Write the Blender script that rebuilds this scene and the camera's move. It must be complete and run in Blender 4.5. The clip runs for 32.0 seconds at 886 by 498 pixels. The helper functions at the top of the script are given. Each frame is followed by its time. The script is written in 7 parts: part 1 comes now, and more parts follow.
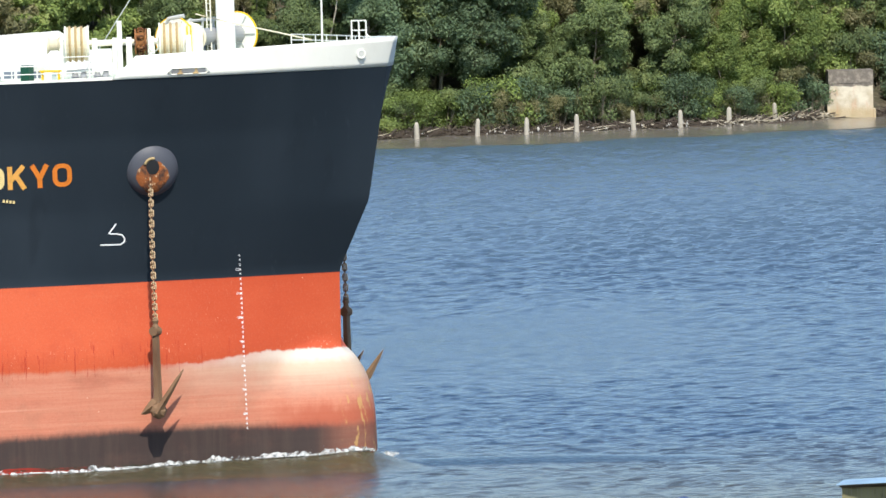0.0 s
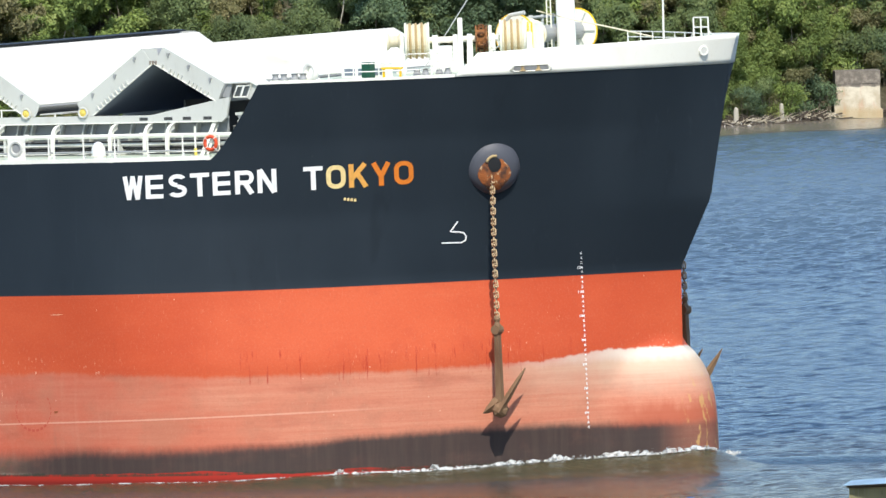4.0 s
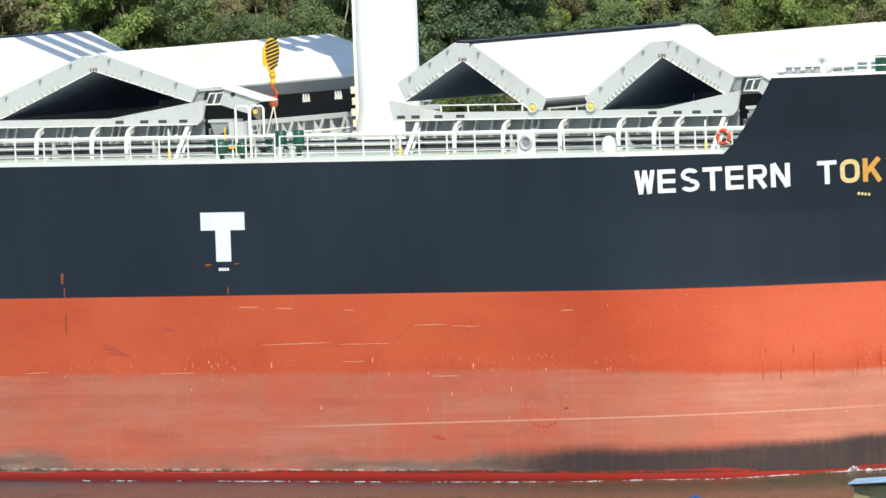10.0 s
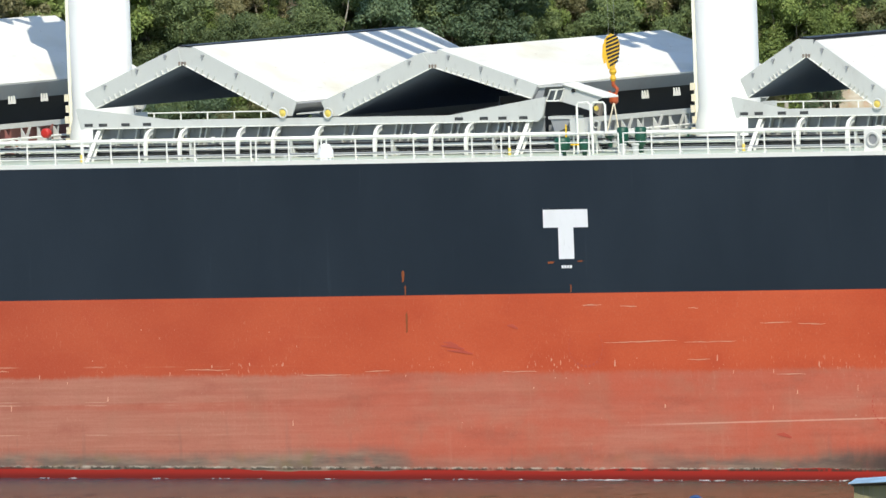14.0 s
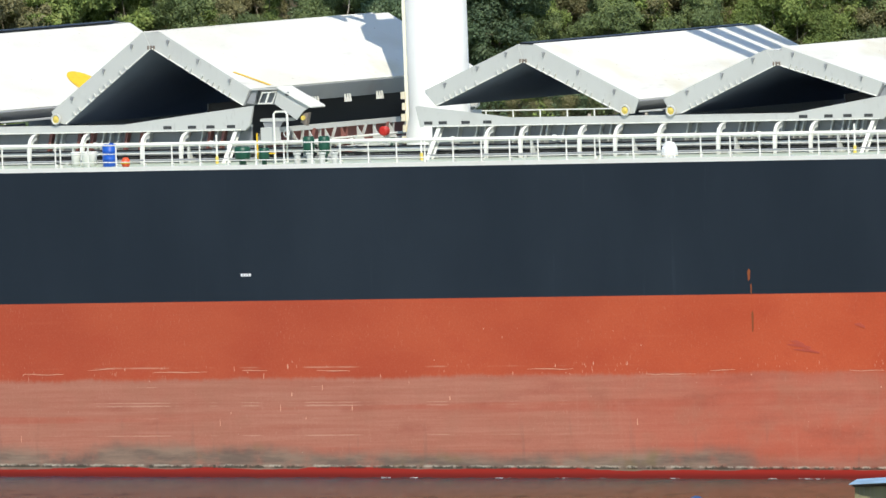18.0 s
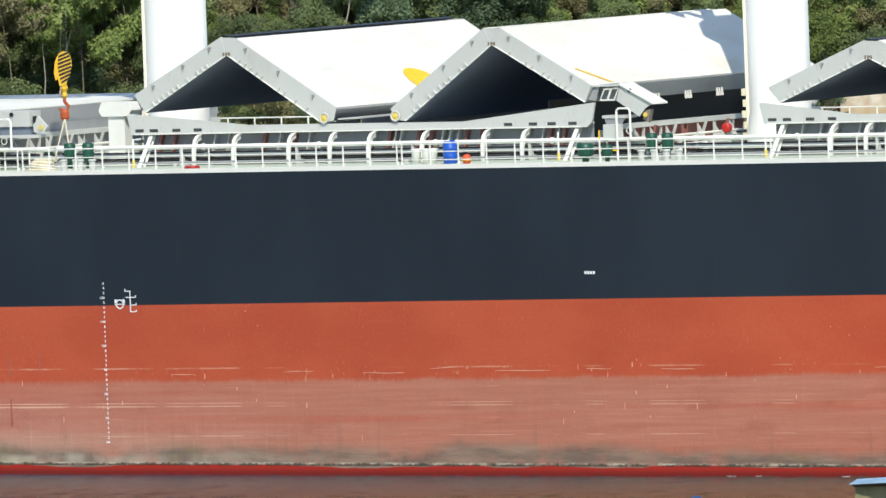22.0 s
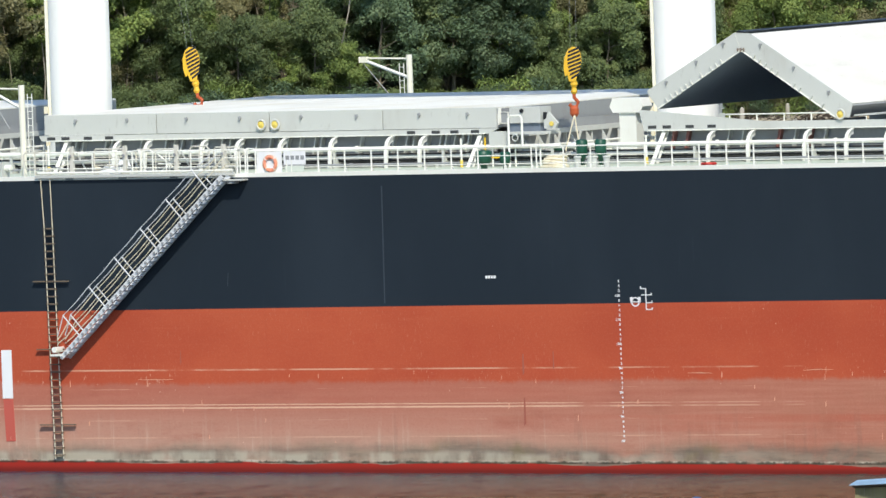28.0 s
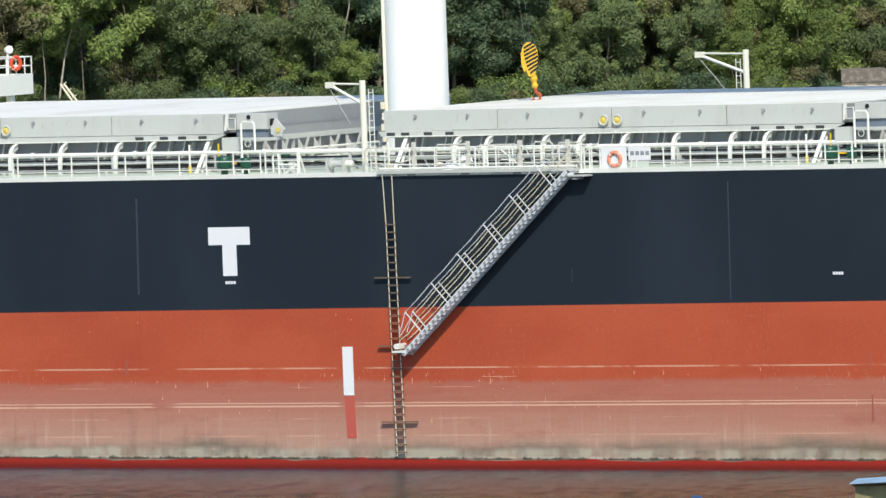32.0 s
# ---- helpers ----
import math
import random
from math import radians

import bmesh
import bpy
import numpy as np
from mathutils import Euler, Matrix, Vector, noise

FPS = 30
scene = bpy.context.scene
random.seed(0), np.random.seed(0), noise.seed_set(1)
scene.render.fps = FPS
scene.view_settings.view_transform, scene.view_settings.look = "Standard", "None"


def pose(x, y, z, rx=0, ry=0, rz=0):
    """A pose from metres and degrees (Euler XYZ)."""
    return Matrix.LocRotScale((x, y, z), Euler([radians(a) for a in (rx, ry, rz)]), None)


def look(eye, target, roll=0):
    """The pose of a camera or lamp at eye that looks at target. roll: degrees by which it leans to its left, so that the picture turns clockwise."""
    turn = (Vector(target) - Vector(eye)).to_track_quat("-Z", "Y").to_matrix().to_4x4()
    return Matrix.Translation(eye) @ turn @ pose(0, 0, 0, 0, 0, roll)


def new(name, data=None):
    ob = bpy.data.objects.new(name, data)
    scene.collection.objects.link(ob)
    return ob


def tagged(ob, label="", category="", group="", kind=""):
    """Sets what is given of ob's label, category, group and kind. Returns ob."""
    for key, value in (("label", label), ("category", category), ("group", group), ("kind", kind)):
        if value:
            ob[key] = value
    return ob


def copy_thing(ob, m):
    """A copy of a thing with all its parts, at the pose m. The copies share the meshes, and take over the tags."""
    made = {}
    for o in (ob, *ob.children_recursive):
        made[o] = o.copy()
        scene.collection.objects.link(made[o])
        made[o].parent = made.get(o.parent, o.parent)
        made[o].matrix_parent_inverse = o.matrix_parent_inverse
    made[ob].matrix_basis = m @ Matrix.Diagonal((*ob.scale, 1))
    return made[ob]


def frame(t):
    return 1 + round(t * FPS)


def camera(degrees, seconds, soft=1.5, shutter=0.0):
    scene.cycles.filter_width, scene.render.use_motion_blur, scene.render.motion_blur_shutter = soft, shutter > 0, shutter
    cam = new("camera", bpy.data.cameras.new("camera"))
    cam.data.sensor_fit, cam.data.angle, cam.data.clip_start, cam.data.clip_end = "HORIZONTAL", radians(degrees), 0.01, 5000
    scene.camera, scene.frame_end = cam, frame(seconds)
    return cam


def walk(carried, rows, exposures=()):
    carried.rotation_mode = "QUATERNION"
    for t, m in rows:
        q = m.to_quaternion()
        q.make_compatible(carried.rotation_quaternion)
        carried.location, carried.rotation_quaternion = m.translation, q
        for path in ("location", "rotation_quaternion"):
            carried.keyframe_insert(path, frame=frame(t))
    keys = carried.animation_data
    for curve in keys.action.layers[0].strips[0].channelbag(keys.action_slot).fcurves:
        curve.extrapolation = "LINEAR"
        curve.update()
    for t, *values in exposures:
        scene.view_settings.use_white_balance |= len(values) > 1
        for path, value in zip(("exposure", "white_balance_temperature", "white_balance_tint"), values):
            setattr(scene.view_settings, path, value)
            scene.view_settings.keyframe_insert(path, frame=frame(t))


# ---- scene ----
# The camera stands on a hill above a river; a lightly laden bulk carrier glides past in front of the far bank.
TILT, LEAN, EYE, FOCAL = 2.42036, -1.53267, Vector((0, 0, 58.449)), 49911.0
cam = camera(1.79990, 32.0)


def aim(dx, dy):
    """The camera's pose when the far things stand dx, dy from where they stand in the middle of the shot."""
    base = look(EYE, EYE + Vector((0, math.cos(radians(TILT)), -math.sin(radians(TILT)))), LEAN)
    return base @ pose(0, 0, 0, math.degrees(dy / FOCAL), math.degrees(dx / FOCAL), 0)


walk(cam, [(t, aim(dx, dy)) for t, dx, dy in (
    (0, -23, 1.5), (0.5, -22, 5.5), (1, -20, 6), (1.5, -17.5, 5), (2, -16, 4.5), (3, -13, 4.5), (3.5, -11, 3), (5.5, -10, 1.5),
    (7, -8, -0.3), (9, -3.5, -0.5), (11, -2, -0.5), (13, -2, -1), (15, -2, -0.5), (17, -1.5, 1), (19, 0, -0.3),
    (21, 0, -0.5), (23, 0, 1.2), (25, 0, 0.8), (27.5, 0, 1.5), (29, 0, 3), (30.5, 0, 2.5), (31.5, 0, 1.2), (32, 0, -0.5))],
     [(0, 0.2), (3.5, 0.17), (9, 0.13), (12, 0.14), (13, 0.09), (14, 0.0), (19, -0.04), (28, -0.05), (30.8, -0.03), (32, -0.1)])

# ---- light ----
SUN_AZ, SUN_EL = 7.0, 48.0     # degrees to the right of straight behind the camera, and above the horizon
world = bpy.data.worlds.new("sky")
scene.world = world
world.use_nodes = True
wn = world.node_tree.nodes
sky = wn.new("ShaderNodeTexSky")
sky.sky_type, sky.sun_disc = "NISHITA", False
sky.sun_elevation, sky.sun_rotation = radians(SUN_EL), radians(180 - SUN_AZ)
sky.dust_density, sky.ozone_density = 0.4, 2.5
wn["Background"].inputs["Strength"].default_value = 0.17
world.node_tree.links.new(sky.outputs[0], wn["Background"].inputs[0])
sun = new("sun", bpy.data.lights.new("sun", "SUN"))
sun.data.energy, sun.data.angle, sun.data.color = 4.3, radians(0.5), (1.0, 0.95, 0.85)
az, el = radians(SUN_AZ), radians(SUN_EL)
sun.matrix_world = look((0, 0, 200), Vector((0, 0, 200)) - Vector((math.sin(az) * math.cos(el), -math.cos(az) * math.cos(el), math.sin(el))))


# ---- materials ----
def lin(r, g, b):
    """Linear colour from 0..255 display values."""
    return tuple((c / 255 / 12.92 if c < 10 else ((c / 255 + 0.055) / 1.055) ** 2.4) for c in (r, g, b)) + (1,)


class Nodes:
    """A node material and short ways to add nodes to it."""

    def __init__(self, name):
        self.mat = bpy.data.materials.new(name)
        self.mat.use_nodes = True
        self.tree = self.mat.node_tree
        self.bsdf = self.tree.nodes["Principled BSDF"]
        self.coord = None

    def add(self, kind, **values):
        n = self.tree.nodes.new(kind)
        for k, v in values.items():
            if k in n.inputs:
                self.put(v, n.inputs[k])
        return n

    def put(self, v, socket):
        if isinstance(v, bpy.types.NodeSocket):
            self.tree.links.new(v, socket)
        else:
            socket.default_value = v

    def where(self, scale=(1, 1, 1), shift=(0, 0, 0)):
        if self.coord is None:
            self.coord = self.tree.nodes.new("ShaderNodeTexCoord")
        m = self.add("ShaderNodeMapping", Scale=scale, Location=shift)
        self.tree.links.new(self.coord.outputs["Object"], m.inputs[0])
        return m.outputs[0]

    def noise(self, scale, detail=4, stretch=(1, 1, 1), rough=0.55, shift=(0, 0, 0)):
        n = self.add("ShaderNodeTexNoise", Scale=scale, Detail=detail, Roughness=rough)
        self.tree.links.new(self.where(stretch, shift), n.inputs["Vector"])
        return n.outputs["Fac"]

    def math(self, op, a, b=0.0, clamp=False):
        n = self.tree.nodes.new("ShaderNodeMath")
        n.operation, n.use_clamp = op, clamp
        self.put(a, n.inputs[0]), self.put(b, n.inputs[1])
        return n.outputs[0]

    def step(self, v, lo, hi):
        n = self.tree.nodes.new("ShaderNodeMapRange")
        n.interpolation_type = "SMOOTHSTEP"
        self.put(v, n.inputs[0])
        n.inputs[1].default_value, n.inputs[2].default_value = lo, hi
        return n.outputs[0]

    def mix(self, fac, a, b, mode="MIX"):
        n = self.tree.nodes.new("ShaderNodeMix")
        n.data_type, n.blend_type = "RGBA", mode
        self.put(fac, n.inputs[0]), self.put(a, n.inputs[6]), self.put(b, n.inputs[7])
        return n.outputs[2]

    def done(self, color, rough=0.5, metal=0.0, bump=None, depth=0.02, spec=0.5):
        self.put(color, self.bsdf.inputs["Base Color"])
        self.put(rough, self.bsdf.inputs["Roughness"])
        self.put(metal, self.bsdf.inputs["Metallic"])
        self.put(spec, self.bsdf.inputs["Specular IOR Level"])
        if bump is not None:
            b = self.add("ShaderNodeBump", Strength=1.0, Distance=depth, Height=bump)
            self.tree.links.new(b.outputs[0], self.bsdf.inputs["Normal"])
        return self.mat


def painted(name, rgb, rough=0.45, dirt=(120, 105, 85), amount=0.25, metal=0.0):
    """Ship's paint: slightly uneven, with weather streaks and scuffs."""
    n = Nodes(name)
    big = n.step(n.noise(0.55, 5, (1, 1, 0.45)), 0.5, 0.85)
    fine = n.step(n.noise(7.0, 4, (1, 1, 0.3)), 0.58, 0.8)
    c = n.mix(n.math("MULTIPLY", big, amount), lin(*rgb), lin(*dirt))
    c = n.mix(n.math("MULTIPLY", fine, amount * 0.8), c, lin(*[x * 0.75 for x in dirt]))
    return n.done(c, rough, metal, n.noise(3.0, 3), 0.006)


def plain(name, rgb, rough=0.5, metal=0.0):
    n = Nodes(name)
    v = n.noise(5.0, 4)
    c = n.mix(n.math("MULTIPLY", n.step(v, 0.4, 0.8), 0.35), lin(*rgb), lin(*[x * 0.7 for x in rgb]))
    return n.done(c, rough, metal)


def hull_paint():
    """Black topsides, red bottom paint that has faded to pink between wind and water, weed and scum low down."""
    n = Nodes("hull_paint")
    sep = n.add("ShaderNodeSeparateXYZ")
    n.tree.links.new(n.where(), sep.inputs[0])
    x, z = sep.outputs[0], sep.outputs[2]
    one = lambda v: n.math("SUBTRACT", 1.0, v)
    mul = lambda *v: v[0] if len(v) == 1 else n.math("MULTIPLY", v[0], mul(*v[1:]))
    wob = n.math("SUBTRACT", n.noise(0.35, 5), 0.5)
    wobx = n.math("SUBTRACT", n.noise(1.1, 6, (1, 1, 0.08), 0.65), 0.5)
    fine = n.math("SUBTRACT", n.noise(5.0, 4, (1, 1, 0.5), 0.65), 0.5)
    streak = n.noise(2.6, 6, (0.08, 0.08, 2.0), 0.62)        # long level scrapes
    drip = n.noise(2.6, 5, (1.0, 1.0, 0.07), 0.6)            # runs down the plates
    patch = n.noise(0.13, 4, (1, 1, 1.7))
    blot = n.noise(0.55, 5, (1, 1, 1.2), 0.6)
    zw = n.math("ADD", z, mul(x, 0.01165))                   # height above the water
    # topsides
    black = n.mix(n.step(n.noise(0.16, 4, (1, 1, 0.35)), 0.35, 0.75), lin(33, 42, 50), lin(41, 50, 58))
    black = n.mix(mul(n.step(drip, 0.62, 0.8), 0.16), black, lin(80, 90, 98))
    black = n.mix(mul(n.step(n.noise(0.8, 5, (1, 1, 0.25)), 0.6, 0.75), n.step(x, 25, 55), 0.35), black, lin(22, 28, 34))
    # bottom paint
    fore = n.step(x, -5, 40)
    bow = n.step(x, 44, 56)
    red = n.mix(n.step(patch, 0.35, 0.7), n.mix(fore, lin(190, 88, 57), lin(204, 92, 56)), n.mix(fore, lin(178, 77, 50), lin(190, 77, 44)))
    red = n.mix(mul(n.step(blot, 0.5, 0.75), 0.35), red, lin(180, 70, 45))
    red = n.mix(mul(n.step(streak, 0.58, 0.8), 0.18), red, lin(205, 116, 84))
    red = n.mix(mul(n.step(drip, 0.6, 0.85), 0.22), red, lin(150, 54, 34))
    pink = n.mix(n.step(streak, 0.25, 0.85), n.mix(fore, lin(177, 109, 87), n.mix(bow, lin(186, 106, 84), lin(200, 122, 96))), n.mix(fore, lin(191, 131, 108), n.mix(bow, lin(198, 128, 104), lin(210, 144, 116))))
    pink = n.mix(mul(n.step(patch, 0.42, 0.62), n.step(x, 8, 32), one(n.step(x, 42, 54)), 0.75), pink, lin(198, 92, 66))
    pink = n.mix(mul(n.step(x, 16, 30), one(n.step(x, 50, 60)), n.step(n.noise(0.4, 4, (0.4, 0.4, 1.4), shift=(0, 3, 3)), 0.3, 0.6), 0.7), pink, lin(196, 96, 70))
    bands = n.noise(0.9, 4, (0.025, 0.025, 1.6), 0.5, (0, 0, 5))
    pink = n.mix(mul(n.step(bands, 0.5, 0.62), n.step(blot, 0.25, 0.6), 0.55), pink, lin(186, 90, 66))
    pink = n.mix(mul(n.step(blot, 0.45, 0.7), 0.4), pink, lin(172, 116, 92))
    pink = n.mix(mul(n.step(drip, 0.55, 0.8), 0.2), pink, lin(206, 150, 126))
    pale = n.mix(n.step(zw, 0.6, 3.6), lin(198, 170, 148), lin(182, 102, 82))
    pink = n.mix(mul(one(n.step(x, -38, -8)), 0.6), pink, pale)
    zf = n.math("ADD", z, n.math("ADD", mul(wobx, 0.28), n.math("ADD", mul(wob, 0.2), mul(fine, 0.22))))
    sag = mul(n.step(x, 46, 56), one(n.step(x, 63.2, 66.2)), 0.33)      # the red reaches lower abaft the stem
    zs = n.math("ADD", zf, sag)
    zs = n.math("ADD", zs, mul(n.math("MINIMUM", n.math("ADD", x, 12.0), 0.0), 0.0042))
    low = n.mix(n.step(zs, 3.95, 4.22), pink, red)
    run = mul(n.step(n.noise(5.5, 4, (1, 1, 0.05), 0.7, (3, 0, 0)), 0.56, 0.66), n.step(x, 53, 56), one(n.step(x, 63, 66)), n.step(zs, 3.7, 3.9), one(n.step(zs, 4.9, 5.3)))
    low = n.mix(mul(run, 0.8), low, lin(170, 44, 26))
    # smudges, runs and grain
    smear = n.noise(0.9, 5, (0.35, 0.35, 1.2), 0.6, (6, 2, 1))
    low = n.mix(mul(n.step(smear, 0.52, 0.75), one(n.step(zs, 3.9, 4.3)), 0.4), low, lin(158, 84, 66))
    pale_run = n.noise(3.4, 5, (1, 1, 0.06), 0.65, (1, 5, 0))
    low = n.mix(mul(n.step(pale_run, 0.55, 0.72), one(n.step(zw, 0.9, 2.9)), one(n.step(x, -40, -6)), 0.5), low, lin(210, 186, 164))
    low = n.mix(mul(n.step(n.noise(1.9, 4, (1, 1, 0.1), 0.6, (8, 0, 2)), 0.6, 0.72), one(n.step(zw, 1.0, 3.4)), 0.28), low, lin(128, 98, 86))
    low = n.mix(mul(n.step(n.noise(14.0, 3, (1, 1, 0.9)), 0.45, 0.8), 0.08), low, lin(222, 168, 144))
    low = n.mix(mul(n.step(n.noise(11.0, 3, (0.7, 0.7, 1), shift=(4, 4, 4)), 0.45, 0.8), 0.12), low, lin(140, 58, 40))
    # old waterlines: thin chalky level lines that come and go
    gap = n.noise(0.45, 4, (1, 1, 0.02))
    zl = n.math("ADD", n.math("ADD", z, mul(x, 0.005)), mul(fine, 0.035))
    aft_ = one(n.step(x, -34, -16))
    for h, w, lo, hi, more in ((3.1, 0.02, 0.36, 0.5, 0.5), (2.97, 0.032, 0.36, 0.5, 0.55), (1.74, 0.024, 0.36, 0.5, 0.1), (4.55, 0.03, 0.38, 0.52, 0.3), (3.75, 0.014, 0.48, 0.6, 0.1), (2.45, 0.014, 0.48, 0.6, 0.15)):
        d = n.math("ABSOLUTE", n.math("SUBTRACT", zl, h))
        low = n.mix(mul(one(n.step(d, w * 0.5, w * 1.5)), n.step(n.math("ADD", gap, mul(aft_, more * 0.3)), lo + 0.06, hi + 0.1), n.math("ADD", mul(aft_, more), mul(one(n.step(x, 2, 20)), 0.38))), low, lin(226, 184, 154))
    d = n.math("ABSOLUTE", n.math("SUBTRACT", n.math("SUBTRACT", z, mul(x, 0.0146)), 1.376))     # one long rubbed line abaft the bow
    low = n.mix(mul(one(n.step(n.math("ADD", d, mul(fine, 0.03)), 0.015, 0.05)), n.step(x, 33, 38), one(n.step(x, 56, 61)), 0.55), low, lin(226, 176, 150))
    # nicks and scratches where fenders rub
    nick = n.add("ShaderNodeTexVoronoi", Scale=1.6)
    n.tree.links.new(n.where((1.3, 1.3, 1.0)), nick.inputs["Vector"])
    thin = n.add("ShaderNodeTexNoise", Scale=9.0, Detail=3.0)
    n.tree.links.new(n.where((1.6, 1.6, 0.45), (7, 0, 3)), thin.inputs["Vector"])
    zone = n.math("ADD", mul(n.step(zf, 4.0, 4.2), one(n.step(zf, 4.5, 4.8)), n.step(n.noise(0.5, 3, shift=(2, 2, 8)), 0.45, 0.65), 0.75), 0.08)
    low = n.mix(mul(n.step(thin.outputs["Fac"], 0.635, 0.69), zone, n.step(n.noise(0.3, 3), 0.42, 0.6), 1.1), low, lin(232, 196, 168))
    spots = one(n.step(nick.outputs["Distance"], 0.035, 0.06))
    low = n.mix(mul(spots, n.step(n.noise(0.6, 2, shift=(1, 4, 2)), 0.5, 0.6), 0.7), low, lin(226, 190, 164))
    # weed belt
    rise = n.step(x, 40, 47)                                 # the belt turns dark towards the bow
    zg = n.math("ADD", zw, n.math("ADD", mul(wobx, 0.45), n.math("ADD", mul(wob, 0.9), mul(fine, 0.25))))
    weed = n.mix(n.step(n.noise(1.2, 6, (0.25, 0.25, 1.6), 0.65), 0.35, 0.7), lin(96, 94, 84), lin(150, 132, 112))
    weed = n.mix(mul(n.step(n.noise(0.7, 4, shift=(5, 0, 0)), 0.55, 0.7), 0.5), weed, lin(112, 108, 66))
    thin_ = mul(n.step(x, 21, 25), one(n.step(x, 33, 38)))   # a cleaner stretch below the fore crane
    top = n.math("ADD", n.math("ADD", mul(n.step(x, 40, 48), 0.32), mul(n.step(x, 52, 63), 0.5)), n.math("SUBTRACT", 1.18, mul(thin_, 0.15)))
    dark = n.mix(rise, weed, n.mix(n.step(drip, 0.4, 0.7), lin(52, 51, 50), lin(64, 60, 56)))
    calm = n.math("ADD", zw, n.math("ADD", n.math("ADD", mul(wobx, 0.05), mul(n.math("SUBTRACT", n.noise(0.09, 4, (1, 1, 0.4), shift=(3, 1, 0)), 0.5), one(rise), 1.9)), n.math("ADD", mul(wob, n.mix(rise, (0.8, 0.8, 0.8, 1), (0.35, 0.35, 0.35, 1))), mul(fine, 0.2))))
    fade_ = n.step(x, 44, 60)
    belt = n.mix(fade_, one(n.step(n.math("SUBTRACT", calm, top), -0.45, 0.22)), one(n.step(n.math("SUBTRACT", calm, top), -0.3, 0.16)))
    cover = n.math("SUBTRACT", n.math("ADD", mul(rise, 0.88), mul(n.step(blot, 0.2, 0.5), n.math("SUBTRACT", 0.85, mul(rise, 0.78)))), mul(n.step(x, 67.2, 68.8), 0.4))
    low = n.mix(mul(belt, cover, n.math("SUBTRACT", 1.0, mul(thin_, 0.55))), low, dark)
    aft = one(n.step(x, -36, -8))
    chalk = mul(n.step(zw, 0.44, 0.5), one(n.step(n.math("ADD", zw, mul(wob, 0.5)), 0.72, 0.98)), aft, n.step(n.noise(0.9, 5, (1, 1, 0.4), shift=(2, 7, 0)), 0.3, 0.6))
    low = n.mix(mul(chalk, 0.75), low, lin(192, 182, 160))
    # scum edge: pale, then a broken dark line, then the wet red
    scum = mul(n.step(zw, 0.42, 0.47), one(n.step(n.math("ADD", zw, mul(fine, 0.12)), 0.48, 0.56)), one(rise))
    low = n.mix(mul(scum, n.step(n.noise(1.3, 4, (1, 1, 0.1), shift=(9, 0, 0)), 0.42, 0.6), 0.85), low, lin(206, 194, 172))
    line = mul(n.step(zw, 0.37, 0.4), one(n.step(n.math("ADD", zw, mul(fine, 0.3)), 0.44, 0.52)), n.step(n.noise(2.2, 5, (1, 1, 0.1)), 0.34, 0.52))
    wetline = n.math("ADD", n.math("ADD", zw, mul(wobx, 0.08)), mul(n.math("SUBTRACT", n.noise(0.2, 4, (1, 1, 0.02)), 0.5), 0.55))
    low = n.mix(mul(one(n.step(n.math("SUBTRACT", wetline, mul(n.step(x, 30, 42), 0.1)), 0.36, 0.40)), one(n.step(x, 58, 63))), low, n.mix(n.step(zw, 0.05, 0.35), lin(120, 36, 28), lin(164, 46, 34)))
    low = n.mix(mul(line, 0.8), low, lin(56, 56, 44))
    # salt on the top of the bulb
    bx = n.step(n.math("ADD", x, mul(wob, 4)), 61.0, 67.5)
    bz = mul(n.step(n.math("ADD", zf, mul(streak, 0.6)), 2.2, 4.2), one(n.step(zs, 4.1, 4.22)))
    low = n.mix(mul(bx, bz, 0.9), low, n.mix(n.step(zf, 3.5, 3.95), lin(204, 188, 164), lin(222, 216, 202)))
    rub = mul(n.step(n.math("ADD", x, mul(wob, 3)), 65.6, 67.4), one(n.step(n.math("ADD", zf, mul(wobx, 1.2)), 1.5, 2.2)))
    low = n.mix(mul(rub, n.step(zf, 0.8, 1.3), 0.75), low, lin(178, 88, 62))
    gold = mul(n.step(x, 66.8, 68.3), n.step(n.noise(3.5, 4, (1, 1, 0.4)), 0.55, 0.65))
    low = n.mix(mul(gold, one(n.step(z, 2.4, 3.4)), n.step(x, 68.0, 68.5), 0.7), low, lin(206, 166, 104))
    c = n.mix(n.step(n.math("ADD", z, mul(fine, 0.012)), 7.295, 7.325), low, black)
    rgh = n.math("ADD", mul(n.noise(0.8, 3), 0.2), 0.5)
    plates = n.math("ADD", n.noise(0.22, 2, (1, 1, 1.3)), mul(n.noise(1.4, 3), 0.12))
    return n.done(c, rgh, 0.0, plates, 0.03, 0.22)


def water_stuff(name, bank=True):
    n = Nodes(name)
    chop = n.noise(1.7, 4, (0.6, 1.2, 1))
    fine = n.noise(6.0, 3, (0.7, 1.2, 1))
    h = n.math("ADD", n.math("MULTIPLY", chop, 0.6), n.math("MULTIPLY", fine, 0.2))
    sep = n.add("ShaderNodeSeparateXYZ")
    n.tree.links.new(n.where(), sep.inputs[0])
    reflect_mix = n.step(n.math("ADD", sep.outputs[1], n.math("MULTIPLY", n.noise(0.03, 3), 60.0)), 1166, 1226)      # base colour: brown for silt and hull reflection, blue beyond for mirrored sky
    # Paler blue-grey towards the far bank puts more sky reflection into the colour.
    mud = lin(44, 66, 82) if not bank else n.mix(reflect_mix, lin(78, 74, 54), n.mix(n.step(n.math("ADD", sep.outputs[1], n.math("MULTIPLY", n.noise(0.02, 3), 80.0)), 1260, 1500), lin(26, 56, 84), lin(86, 106, 122)))
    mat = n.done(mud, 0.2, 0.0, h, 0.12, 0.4)
